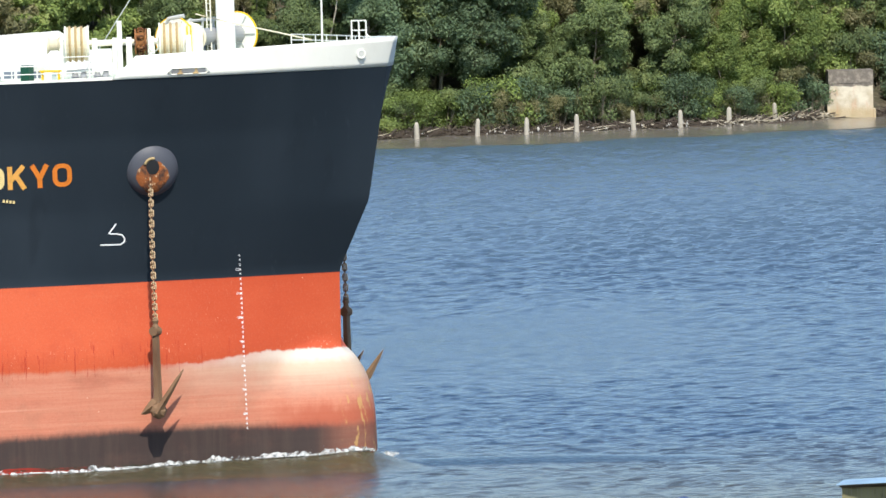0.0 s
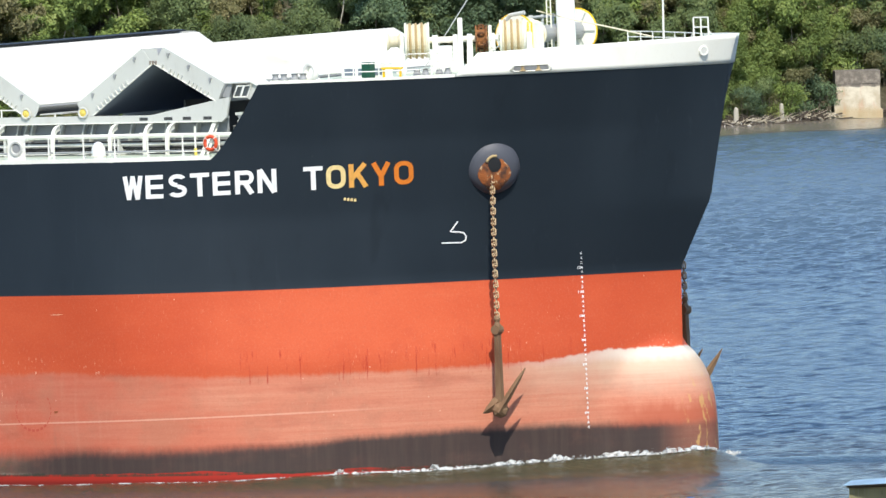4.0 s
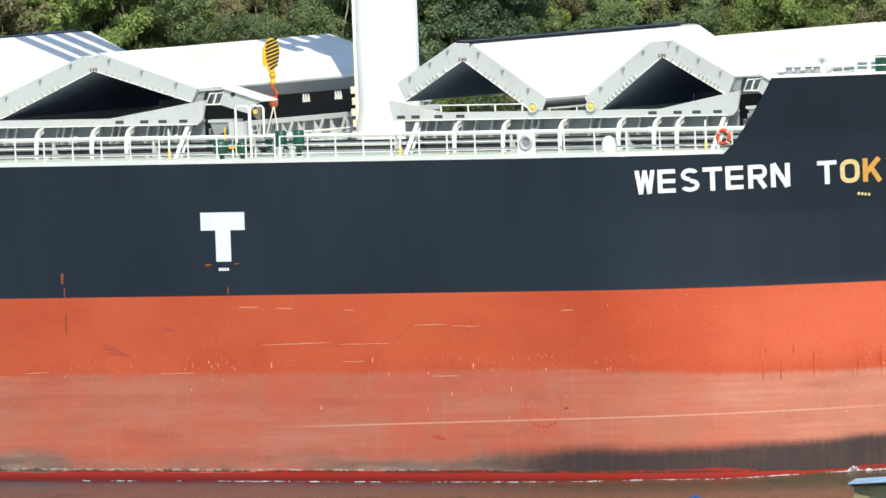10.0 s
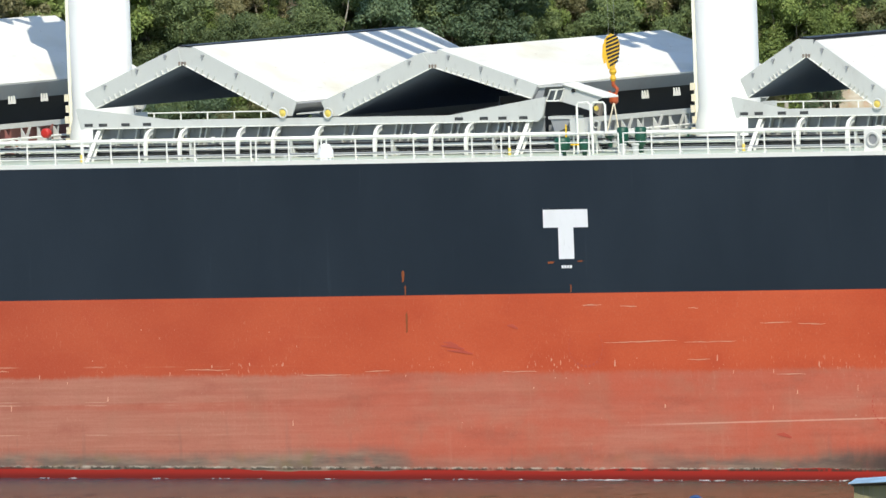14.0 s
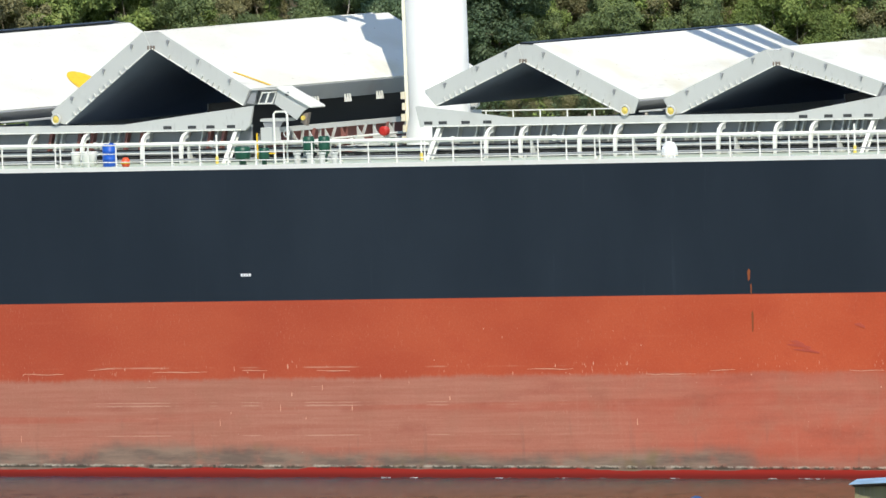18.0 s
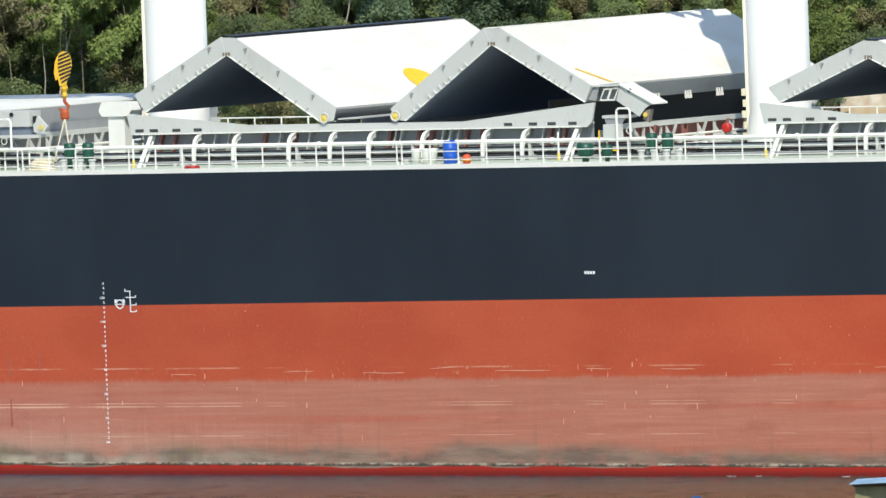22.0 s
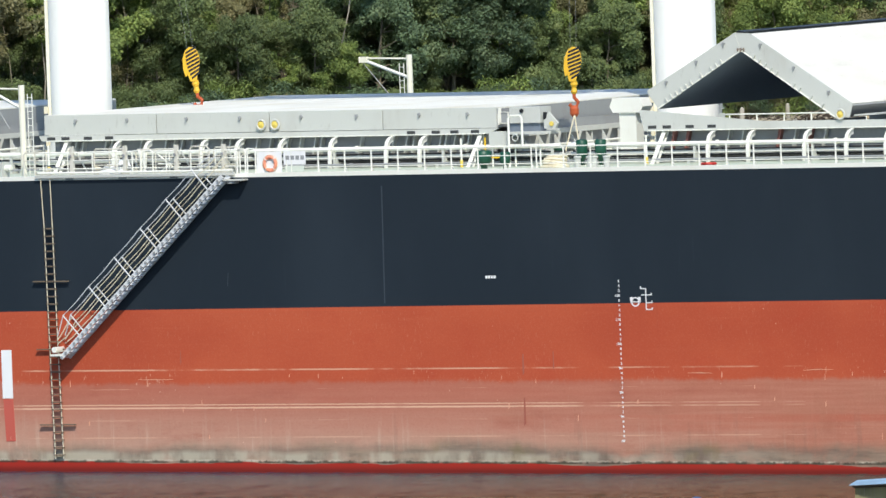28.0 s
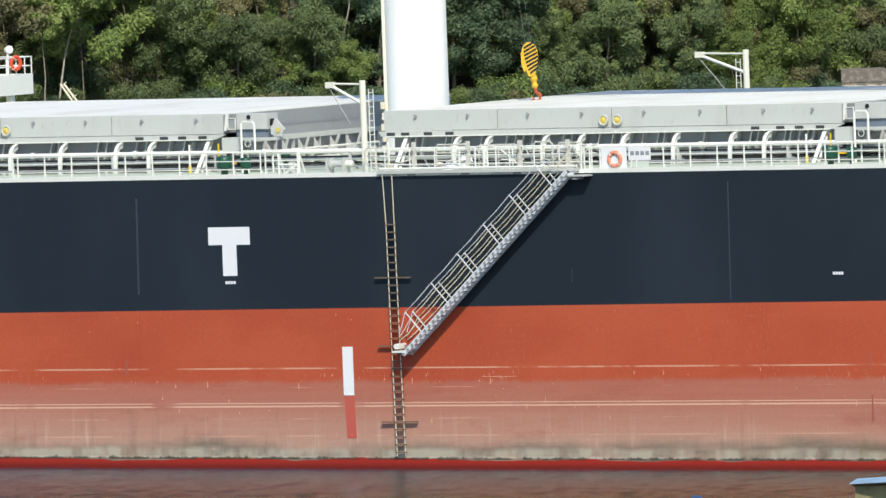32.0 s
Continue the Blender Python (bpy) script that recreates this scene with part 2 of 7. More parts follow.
    n.bsdf.inputs["IOR"].default_value = 1.33
    return mat


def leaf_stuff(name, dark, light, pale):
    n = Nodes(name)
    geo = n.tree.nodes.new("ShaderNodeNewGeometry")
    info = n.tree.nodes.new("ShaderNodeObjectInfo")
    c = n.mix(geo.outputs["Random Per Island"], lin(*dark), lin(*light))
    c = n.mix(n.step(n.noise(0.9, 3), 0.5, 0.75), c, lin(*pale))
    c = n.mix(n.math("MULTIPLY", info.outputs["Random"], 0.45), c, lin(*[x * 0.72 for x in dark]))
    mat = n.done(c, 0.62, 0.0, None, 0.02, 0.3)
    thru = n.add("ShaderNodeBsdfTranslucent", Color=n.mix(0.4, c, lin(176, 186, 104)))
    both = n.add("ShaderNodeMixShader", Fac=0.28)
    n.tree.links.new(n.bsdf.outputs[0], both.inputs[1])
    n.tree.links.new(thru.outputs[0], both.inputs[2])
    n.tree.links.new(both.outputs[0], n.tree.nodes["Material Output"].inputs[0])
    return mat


def earth_stuff():
    n = Nodes("bank_earth")
    c = n.mix(n.step(n.noise(0.35, 5), 0.35, 0.7), lin(84, 76, 60), lin(58, 62, 40))
    c = n.mix(n.step(n.noise(3.5, 4), 0.5, 0.75), c, lin(112, 103, 86))
    return n.done(c, 0.85, 0.0, n.noise(2.0, 5), 0.2)


def concrete_stuff():
    n = Nodes("stained_concrete")
    sep = n.add("ShaderNodeSeparateXYZ")
    n.tree.links.new(n.where(), sep.inputs[0])
    c = n.mix(n.step(n.noise(1.6, 5), 0.35, 0.7), lin(214, 204, 182), lin(186, 172, 146))
    c = n.mix(n.math("MULTIPLY", n.step(n.noise(3.0, 4, (1, 1, 0.35)), 0.5, 0.75), 0.6), c, lin(196, 150, 120))
    upper = n.step(n.math("ADD", sep.outputs[2], n.math("MULTIPLY", n.noise(2.5, 4), 0.25)), 1.86, 1.92)
    c = n.mix(upper, c, n.mix(n.step(n.noise(4, 4), 0.4, 0.7), lin(112, 104, 94), lin(146, 136, 122)))
    foot = n.math("SUBTRACT", 1.0, n.step(n.math("ADD", sep.outputs[2], n.math("MULTIPLY", n.noise(1.5, 4), 0.5)), 0.6, 1.1))
    c = n.mix(n.math("MULTIPLY", foot, 0.6), c, lin(176, 150, 104))
    return n.done(c, 0.9, 0.0, n.noise(9, 5), 0.02)


def bark_stuff():
    n = Nodes("bark")
    c = n.mix(n.noise(3, 5, (1, 1, 0.3)), lin(92, 82, 66), lin(150, 142, 122))
    return n.done(c, 0.9, 0.0, n.noise(8, 4), 0.03)


def rust_stuff():
    n = Nodes("rusty_iron")
    c = n.mix(n.step(n.noise(3.5, 5), 0.35, 0.65), lin(84, 52, 34), lin(156, 104, 58))
    c = n.mix(n.step(n.noise(11, 3), 0.6, 0.75), c, lin(196, 168, 128))
    return n.done(c, 0.85, 0.1, n.noise(14, 4), 0.02)


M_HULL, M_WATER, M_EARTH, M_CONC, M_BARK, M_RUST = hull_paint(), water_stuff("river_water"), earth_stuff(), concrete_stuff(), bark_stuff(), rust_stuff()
M_WHITE = painted("white_paint", (236, 235, 224), 0.45, (170, 148, 110), 0.16)


def cover_stuff():
    """Hatch cover paint with grey footpaths and yellowish stains."""
    n = Nodes("cover_top_paint")
    c = n.mix(n.step(n.noise(0.35, 5, (1, 0.4, 1)), 0.42, 0.7), lin(232, 230, 220), lin(218, 215, 202))
    c = n.mix(n.math("MULTIPLY", n.step(n.noise(0.22, 4, (1, 1, 1), 0.6, (4, 2, 0)), 0.56, 0.72), 0.4), c, lin(206, 196, 160))
    c = n.mix(n.math("MULTIPLY", n.step(n.noise(1.4, 6, (1, 0.25, 1), 0.65), 0.56, 0.8), 0.35), c, lin(150, 146, 136))
    c = n.mix(n.math("MULTIPLY", n.step(n.noise(5.0, 3), 0.68, 0.74), 0.5), c, lin(150, 120, 90))
    return n.done(c, 0.6, 0.0, n.noise(0.8, 3), 0.02)


M_COVER = cover_stuff()
M_GREY = painted("light_grey_paint", (196, 197, 190), 0.45, (124, 106, 82), 0.24)
# Darker grey: own colour of fittings, and shade put into the recessed coaming plates.
M_DGREY = painted("shadow_grey_paint", (150, 152, 152), 0.5, (110, 84, 62), 0.3)
M_DECK = painted("deck_paint", (190, 200, 182), 0.6, (140, 120, 96), 0.3)
# Light bluish grey: the lift stands in for haze over deep shade.
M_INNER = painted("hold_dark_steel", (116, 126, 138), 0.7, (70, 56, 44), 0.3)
M_COLUMN = painted("white_crane_paint", (246, 245, 238), 0.5, (214, 204, 180), 0.14)
M_CREAM = painted("cream_crane_paint", (240, 236, 216), 0.45, (190, 170, 120), 0.15)
M_YELLOW = plain("yellow_paint", (246, 200, 28), 0.45)
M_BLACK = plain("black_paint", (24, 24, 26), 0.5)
M_ROLLER = painted("worn_yellow_roller", (224, 198, 92), 0.55, (170, 150, 110), 0.5)
M_TARP = plain("blue_tarpaulin", (26, 70, 122), 0.6)
M_GREEN = plain("green_machine_paint", (16, 74, 54), 0.45)
M_BLUE = plain("blue_drum_plastic", (22, 84, 180), 0.4)
M_ORANGE = plain("orange_buoy", (226, 84, 44), 0.5)
M_FADEDO = plain("faded_orange", (236, 150, 118), 0.6)
M_REDP = plain("red_paint", (192, 40, 30), 0.5)
M_HOOKY = plain("worn_amber_paint", (226, 178, 40), 0.5)
M_HOOKR = plain("hook_orange_red", (182, 84, 42), 0.5)
M_TEXT = painted("white_lettering", (240, 240, 238), 0.5, (190, 186, 176), 0.2)
M_TEXTO = plain("orange_lettering", (238, 150, 50), 0.5)
M_ROPE = painted("mooring_rope", (228, 218, 190), 0.85, (120, 98, 66), 0.7)
M_ROPE2 = painted("soiled_rope", (178, 154, 110), 0.85, (110, 88, 58), 0.7)
M_WOODP = painted("weathered_wood", (150, 140, 122), 0.8, (90, 80, 66), 0.5)
M_BLUEROOF = painted("blue_roof_sheet", (150, 180, 202), 0.6, (92, 108, 120), 0.6)


def foam_stuff():
    n = Nodes("foam")
    gaps = n.step(n.noise(3.2, 6, (1, 1, 1), 0.7), 0.44, 0.58)
    n.put(n.math("MULTIPLY", gaps, 0.95), n.bsdf.inputs["Alpha"])
    return n.done(n.mix(n.noise(8.0, 4), lin(176, 178, 174), lin(226, 228, 226)), 0.8, 0.0, n.noise(12, 4), 0.03)


M_FOAM = foam_stuff()
M_ALU = painted("aluminium_ladder", (212, 214, 214), 0.45, (130, 130, 124), 0.3)


# ---- mesh helpers ----
def grid_mesh(bm, rows):
    """Faces between equal rows of points."""
    vs = [[bm.verts.new(p) for p in row] for row in rows]
    for a, b in zip(vs, vs[1:]):
        for i in range(len(a) - 1):
            bm.faces.new((a[i], a[i + 1], b[i + 1], b[i]))
    return vs


def box(bm, x0, x1, y0, y1, z0, z1):
    v = [bm.verts.new(p) for p in ((x0, y0, z0), (x1, y0, z0), (x1, y1, z0), (x0, y1, z0), (x0, y0, z1), (x1, y0, z1), (x1, y1, z1), (x0, y1, z1))]
    for f in ((3, 2, 1, 0), (4, 5, 6, 7), (0, 1, 5, 4), (1, 2, 6, 5), (2, 3, 7, 6), (3, 0, 4, 7)):
        bm.faces.new([v[i] for i in f])
    return v


def rod(bm, a, b, r, seg=6, r2=None):
    """A round bar from a to b."""
    a, b = Vector(a), Vector(b)
    q = (b - a).to_track_quat("Z", "Y")
    rings = []
    for p, rr in ((a, r), (b, r if r2 is None else r2)):
        rings.append([bm.verts.new(p + q @ Vector((rr * math.cos(k * math.tau / seg), rr * math.sin(k * math.tau / seg), 0))) for k in range(seg)])
    for k in range(seg):
        bm.faces.new((rings[0][k], rings[0][(k + 1) % seg], rings[1][(k + 1) % seg], rings[1][k]))
    bm.faces.new(rings[0][::-1]), bm.faces.new(rings[1])


def tube(bm, pts, r, seg=5):
    """A bent round bar through the points; it closes where the last point is the first."""
    pts = [Vector(p) for p in pts]
    loop = (pts[0] - pts[-1]).length < 1e-6
    if loop:
        pts = pts[:-1]
    n = len(pts)
    rings = []
    for i, p in enumerate(pts):
        a, b = (pts[i - 1], pts[(i + 1) % n]) if loop else (pts[max(0, i - 1)], pts[min(n - 1, i + 1)])
        d = (b - a).normalized()
        e = d.cross(Vector((0.31, 0.17, 0.93)) if abs(d.z) < 0.8 else Vector((0.93, 0.31, 0.17))).normalized()
        f = d.cross(e)
        rings.append([bm.verts.new(p + (e * math.cos(k * math.tau / seg) + f * math.sin(k * math.tau / seg)) * r) for k in range(seg)])
    for i in range(n if loop else n - 1):
        a, b = rings[i], rings[(i + 1) % n]
        s = min(range(seg), key=lambda q: (a[0].co - b[q].co).length)
        for k in range(seg):
            bm.faces.new((a[k], a[(k + 1) % seg], b[(k + 1 + s) % seg], b[(k + s) % seg]))
    if not loop:
        bm.faces.new(rings[0][::-1]), bm.faces.new(rings[-1])


def prism(bm, outline, y0, y1):
    """An outline of (x, z) pushed from y0 to y1."""
    a = [bm.verts.new((x, y0, z)) for x, z in outline]
    b = [bm.verts.new((x, y1, z)) for x, z in outline]
    n = len(a)
    for k in range(n):
        bm.faces.new((a[k], a[(k + 1) % n], b[(k + 1) % n], b[k]))
    bm.faces.new(a[::-1]), bm.faces.new(b)


def lathe(bm, base, axis, profile, seg=16):
    """A turned form: profile of (distance along axis, radius)."""
    q = Vector(axis).to_track_quat("Z", "Y")
    rings = [[bm.verts.new(Vector(base) + q @ Vector((r * math.cos(k * math.tau / seg), r * math.sin(k * math.tau / seg), d))) for k in range(seg)] for d, r in profile]
    for a, b in zip(rings, rings[1:]):
        for k in range(seg):
            bm.faces.new((a[k], a[(k + 1) % seg], b[(k + 1) % seg], b[k]))
    bm.faces.new(rings[0][::-1]), bm.faces.new(rings[-1])


def ring(bm, c, axis, R, r, seg=20, sides=8):
    q = Vector(axis).to_track_quat("Z", "Y")
    rows = []
    for i in range(seg):
        a = i * math.tau / seg
        rows.append([bm.verts.new(Vector(c) + q @ Vector(((R + r * math.cos(k * math.tau / sides)) * math.cos(a), (R + r * math.cos(k * math.tau / sides)) * math.sin(a), r * math.sin(k * math.tau / sides)))) for k in range(sides)])
    for i in range(seg):
        for k in range(sides):
            bm.faces.new((rows[i][k], rows[i][(k + 1) % sides], rows[(i + 1) % seg][(k + 1) % sides], rows[(i + 1) % seg][k]))


def mesh_of(name, bm, material, smooth=False):
    bmesh.ops.recalc_face_normals(bm, faces=bm.faces[:])
    me = bpy.data.meshes.new(name)
    bm.to_mesh(me)
    bm.free()
    if smooth:
        me.polygons.foreach_set("use_smooth", [True] * len(me.polygons))
    for m in (material if isinstance(material, (list, tuple)) else (material,)):
        me.materials.append(m)
    return me


def part(name, bm, material, parent=None, label="", smooth=False):
    ob = new(name, mesh_of(name, bm, material, smooth) if isinstance(bm, bmesh.types.BMesh) else bm)
    ob.parent = parent
    if label:
        ob["label"] = label
    return ob


def made(fn, *args, **kw):
    bm = bmesh.new()
    fn(bm, *args, **kw)
    return bm


def thing(name, label, category, group="", m=None):
    ob = tagged(new(name), label, category, group)
    ob.matrix_basis = m or Matrix()
    return ob


ABOARD = []          # things that travel with the ship, with their place in it


def aboard(ob, m=None):
    ABOARD.append((ob, m or Matrix()))
    ob.matrix_basis = m or Matrix()
    return ob


# ---- the ship's way ----
HEAD, TRIM, CRAB = 30.8868, 0.66759, 6.17717


def ship_pose(t):
    k = (t - 20) / 10
    s = 3.897551 * (t - 20) + 0.165858 * k ** 2 + 0.013781 * k ** 3 - 0.004787 * k ** 4 - 0.019242 * k ** 5
    s += float(np.interp(t, (0, 1, 2, 3, 5.5, 7, 9, 11), (-0.15, -0.08, -0.03, 0.04, 0.08, 0.04, -0.05, 0.0)))
    a, b = radians(HEAD), radians(HEAD - CRAB)
    return pose(s * math.cos(b) + 16.13 * math.sin(a), 1160.6275 - s * math.sin(b) + 16.13 * math.cos(a), 0, 0, -TRIM, -HEAD)


# ---- the land and the river ----
def shore_y(x):
    """The far edge of the thicket, a little nearer on the one side."""
    k = max(0.0, min(1.0, (x - 16.5) / 5.5))
    return 1525.4 + 0.33 * max(-60.0, min(x, 90.0)) + 4.4 * k * k * (3 - 2 * k) + 0.4 * math.sin(x * 0.23) + 0.3 * math.sin(x * 0.71 + 1)


def flat_w(x):
    """Breadth of the mud before the thicket."""
    return 13.0 + 1.6 * math.sin(x * 0.31) + 1.1 * math.sin(x * 0.83 + 2)


def land(x, y):
    d = y - shore_y(x)
    if d > -30:
        z = (0.03 + 0.0012 * d if d > -flat_w(x) else -0.02 + 0.05 * (d + flat_w(x))) if d < 0 else 0.03 + 0.02 * d + (0.35 * (d - 2.5) if d > 2.5 else 0)
        z += 0.10 * noise.noise((x * 0.6, y * 0.6, 0)) if d > 0 else 0
        return min(z, 26 + 4 * noise.noise((x * 0.01, y * 0.01, 0)))
    n = 56.6 if y < 6 else 56.6 - (y - 6) * 0.42
    return max(-8.0, n) if d < -60 else max(-8.0, -1.5 - (-30 - d) * 0.22)


def spread(*spans):
    out = []
    for a, b, step in spans:
        k = max(1, round((b - a) / step))
        out += [a + (b - a) * i / k for i in range(k)]
    return out + [spans[-1][1]]


xs = spread((-3000, -400, 260), (-400, -60, 20), (-60, 60, 1.0), (60, 400, 20), (400, 3000, 260))
ys = spread((-900, -20, 110), (-20, 170, 9), (170, 1450, 130), (1450, 1505, 6), (1500, 1560, 0.9), (1560, 1640, 5), (1640, 4200, 260))
tagged(part("ground", made(grid_mesh, [[(x, y, land(x, y)) for x in xs] for y in ys]), M_EARTH, None, "", True), "brown and green earth of the river bed, banks and hills", "ground", kind="structure")


def ripples(x, y):
    """Height of the wind ripples, for arrays of places."""
    r = np.random.RandomState(4)
    z = np.zeros_like(x)
    patch = 0.75 + 0.35 * np.sin(x * 0.11 + 0.7 * np.sin(y * 0.021)) * np.sin(y * 0.032 + 1.3)
    for _ in range(54):
        lam = 10 ** r.uniform(math.log10(0.64), math.log10(1.5))
        a = r.normal(0, 0.8) + 1.4
        k = math.tau / lam
        z += 0.0044 * lam ** 0.8 * np.sin(k * (x * math.cos(a) + y * math.sin(a)) + r.uniform(0, 6.28) + 1.5 * np.sin(x * r.uniform(0.05, 0.3) + y * r.uniform(0.02, 0.2) + r.uniform(0, 6)))
    return z * patch


def water_sheet():
    wx = np.array(spread((-3000, -32, 590), (-32, 38, 0.3), (38, 3000, 589)))
    wy = np.array(spread((60, 1080, 204), (1080, 1545, 0.27), (1545, 1700, 50)))
    gx, gy = np.meshgrid(wx, wy)
    near = np.clip((gx + 31) / 3, 0, 1) * np.clip((37 - gx) / 3, 0, 1) * np.clip((gy - 1081) / 6, 0, 1) * np.clip((1515 + 0.33 * gx - gy) / 16, 0.02, 1) * (1 + 1.3 * np.clip((gy - 1280) / 150, 0, 1)) * (gy < 1544)
    gz = ripples(gx, gy) * near
    n, m = len(wx), len(wy)
    me = bpy.data.meshes.new("water")
    i = (np.arange(m - 1)[:, None] * n + np.arange(n - 1)[None, :]).ravel()
    faces = np.stack([i, i + 1, i + n + 1, i + n], 1)
    me.vertices.add(n * m)
    me.vertices.foreach_set("co", np.stack([gx, gy, gz], -1).ravel())
    me.loops.add(faces.size)
    me.loops.foreach_set("vertex_index", faces.ravel())
    me.polygons.add(len(faces))
    me.polygons.foreach_set("loop_start", np.arange(len(faces)) * 4)
    me.polygons.foreach_set("use_smooth", np.ones(len(faces), bool))
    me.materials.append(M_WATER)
    me.update(calc_edges=True)
    me.validate()
    return me


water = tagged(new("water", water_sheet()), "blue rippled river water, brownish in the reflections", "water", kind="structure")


M_MUD = (lambda n: n.done(n.mix(n.step(n.noise(0.8, 5, (0.5, 1.6, 1)), 0.4, 0.65), lin(112, 106, 96), lin(140, 132, 120)), 0.16, 0.0, n.noise(1.5, 5), 0.05, 0.5))(Nodes("wet_mud"))


def mud_sheet(bm):
    rows = []
    for i in range(9):
        rows.append([(x, shore_y(x) + 0.6 - (flat_w(x) + 1.2) * i / 8, land(x, shore_y(x) + 0.6 - (flat_w(x) + 1.2) * i / 8) + 0.012) for x in spread((-70, 70, 0.8))])
    grid_mesh(bm, rows)


tagged(part("mudflat", made(mud_sheet), M_MUD, None, "", True), "wet grey-brown mud before the thicket", "mud", kind="structure")

# ---- far bank: posts, pump house, drift wood, thicket ----
M_POST = painted("weathered_post", (176, 168, 152), 0.9, (96, 88, 76), 0.6)


def post_thing(bm, h, r):
    vs = []
    for z, rr in ((-0.9, r * 1.15), (h * 0.7, r), (h - 0.12, r * 0.9), (h, r * 0.45)):
        vs.append([(rr * math.cos(a) * (1 + 0.1 * random.uniform(-1, 1)), rr * math.sin(a), z + 0.03 * random.uniform(-1, 1)) for a in [k * math.tau / 8 for k in range(9)]])
        vs[-1][8] = vs[-1][0]
    grid_mesh(bm, vs)
    box(bm, -r * 0.4, r * 0.4, -r * 0.4, r * 0.4, h - 0.05, h - 0.01)


for px, py, h in ((-0.54, 1524.0, 0.95), (2.73, 1525.7, 1.0), (5.4, 1526.2, 0.95), (8.13, 1528.3, 1.0), (11.23, 1528.6, 1.12), (13.79, 1530.0, 1.02), (16.42, 1531.4, 1.06), (18.98, 1534.4, 1.1), (-4.2, 1523.0, 1.0), (-7.6, 1521.7, 0.9)):
    p = tagged(part("mooring_post", made(post_thing, h, 0.13), M_POST), "short weathered concrete post at the muddy shore", "post", "row of shore posts")
    p.matrix_basis = pose(px, py, 0, random.uniform(-3, 3), random.uniform(-3, 3), random.uniform(0, 360))


def pump_house():
    t = thing("concrete_hut", "small pale concrete hut with dark stained top", "hut", m=pose(23.15, 1539.0, 0.0, 0, 0, 3))
    part("wall", made(box, -1.2, 1.2, -1.0, 1.2, -0.5, 1.92), M_CONC, t)
    part("parapet", made(box, -1.23, 1.23, -1.03, 1.23, 1.925, 2.62), M_CONC, t, "dark stained concrete parapet")
    part("plinth", made(box, -1.32, -1.205, -1.1, 0.4, -0.4, 0.95), M_CONC, t)
    part("plinth", made(box, 1.205, 1.32, -1.1, 0.4, -0.4, 0.5), M_CONC, t)
    return t


pump_house()


def drift(bm, count, seed, span):
    rnd = random.Random(seed)
    for _ in range(count):
        x = rnd.uniform(*span)
        y = shore_y(x) + rnd.uniform(0.2, 2.6)
        z = max(0, land(x, y)) + rnd.uniform(0.0, 0.25)
        a, l, up = rnd.uniform(0, math.tau), rnd.uniform(0.25, 1.3), rnd.uniform(-0.1, 0.45)
        d = Vector((math.cos(a), math.sin(a) * 0.5, up)) * l
        rod(bm, (x, y, z), Vector((x, y, z)) + d, rnd.uniform(0.015, 0.05), 4, 0.012)


M_DRIFT = painted("bleached_wood", (196, 184, 160), 0.9, (110, 96, 76), 0.5)
M_MANG = painted("dark_roots", (74, 64, 54), 0.9, (130, 120, 104), 0.3)
tagged(part("driftwood", made(drift, 150, 5, (16.5, 22.2)), M_DRIFT), "tangle of bleached driftwood on the shore", "driftwood", kind="stuff")
tagged(part("driftwood", made(drift, 160, 6, (-40, 21)), M_DRIFT), "scattered sticks along the shore", "driftwood", kind="stuff")


def roots(bm, seed):
    rnd = random.Random(seed)
    for _ in range(3000):
        x = rnd.uniform(-32, 34)
        if 21.6 < x < 24.7:
            continue
        y = shore_y(x) + 0.5 + abs(rnd.gauss(0, 1.2))
        h = rnd.uniform(0.1, 0.6)
        rod(bm, (x, y, rnd.uniform(-0.1, 0.15)), (x + rnd.gauss(0, 0.7), y + rnd.uniform(-0.3, 0.6), h), rnd.uniform(0.015, 0.05), 3)


tagged(part("mangrove_roots", made(roots, 3), M_MANG), "dark stilt roots and twigs along the waterline", "roots", kind="stuff")



def litter(bm, seed):
    """Bleached stones, shells and scraps washed up between the roots."""
    rnd = random.Random(seed)
    for _ in range(120):
        x = rnd.choice((rnd.gauss(7, 2.5), rnd.gauss(17, 3), rnd.uniform(-4, 21)))
        y = shore_y(x) + rnd.uniform(-0.3, 0.9)
        s = rnd.uniform(0.02, 0.1) * rnd.random() ** 0.5
        c = Vector((x, y, max(0.03, land(x, y)) + rnd.uniform(0.0, 0.25)))
        q = Euler((rnd.uniform(0, 6), rnd.uniform(0, 6), rnd.uniform(0, 6))).to_matrix()
        v = [bm.verts.new(c + q @ Vector(k)) for k in ((s * 1.6, 0, 0), (-s * 1.6, 0, 0), (0, s, 0), (0, -s, 0), (0, 0, s * 0.6), (0, 0, -s * 0.6))]
        for a, b, d in ((0, 2, 4), (2, 1, 4), (1, 3, 4), (3, 0, 4), (2, 0, 5), (1, 2, 5), (3, 1, 5), (0, 3, 5)):
            bm.faces.new((v[a], v[b], v[d]))


tagged(part("shore_litter", made(litter, 8), painted("bleached_scraps", (196, 190, 178), 0.8, (110, 100, 92), 0.8)), "pale scraps and stones washed up among the roots", "litter", kind="stuff")

# Greens lightened and greyed so the leaf colour carries the distance haze.
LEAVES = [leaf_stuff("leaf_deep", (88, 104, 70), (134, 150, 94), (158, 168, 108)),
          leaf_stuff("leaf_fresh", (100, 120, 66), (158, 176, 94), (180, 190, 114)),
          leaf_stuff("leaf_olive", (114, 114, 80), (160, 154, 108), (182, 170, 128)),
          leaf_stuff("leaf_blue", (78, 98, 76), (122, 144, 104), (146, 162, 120))]


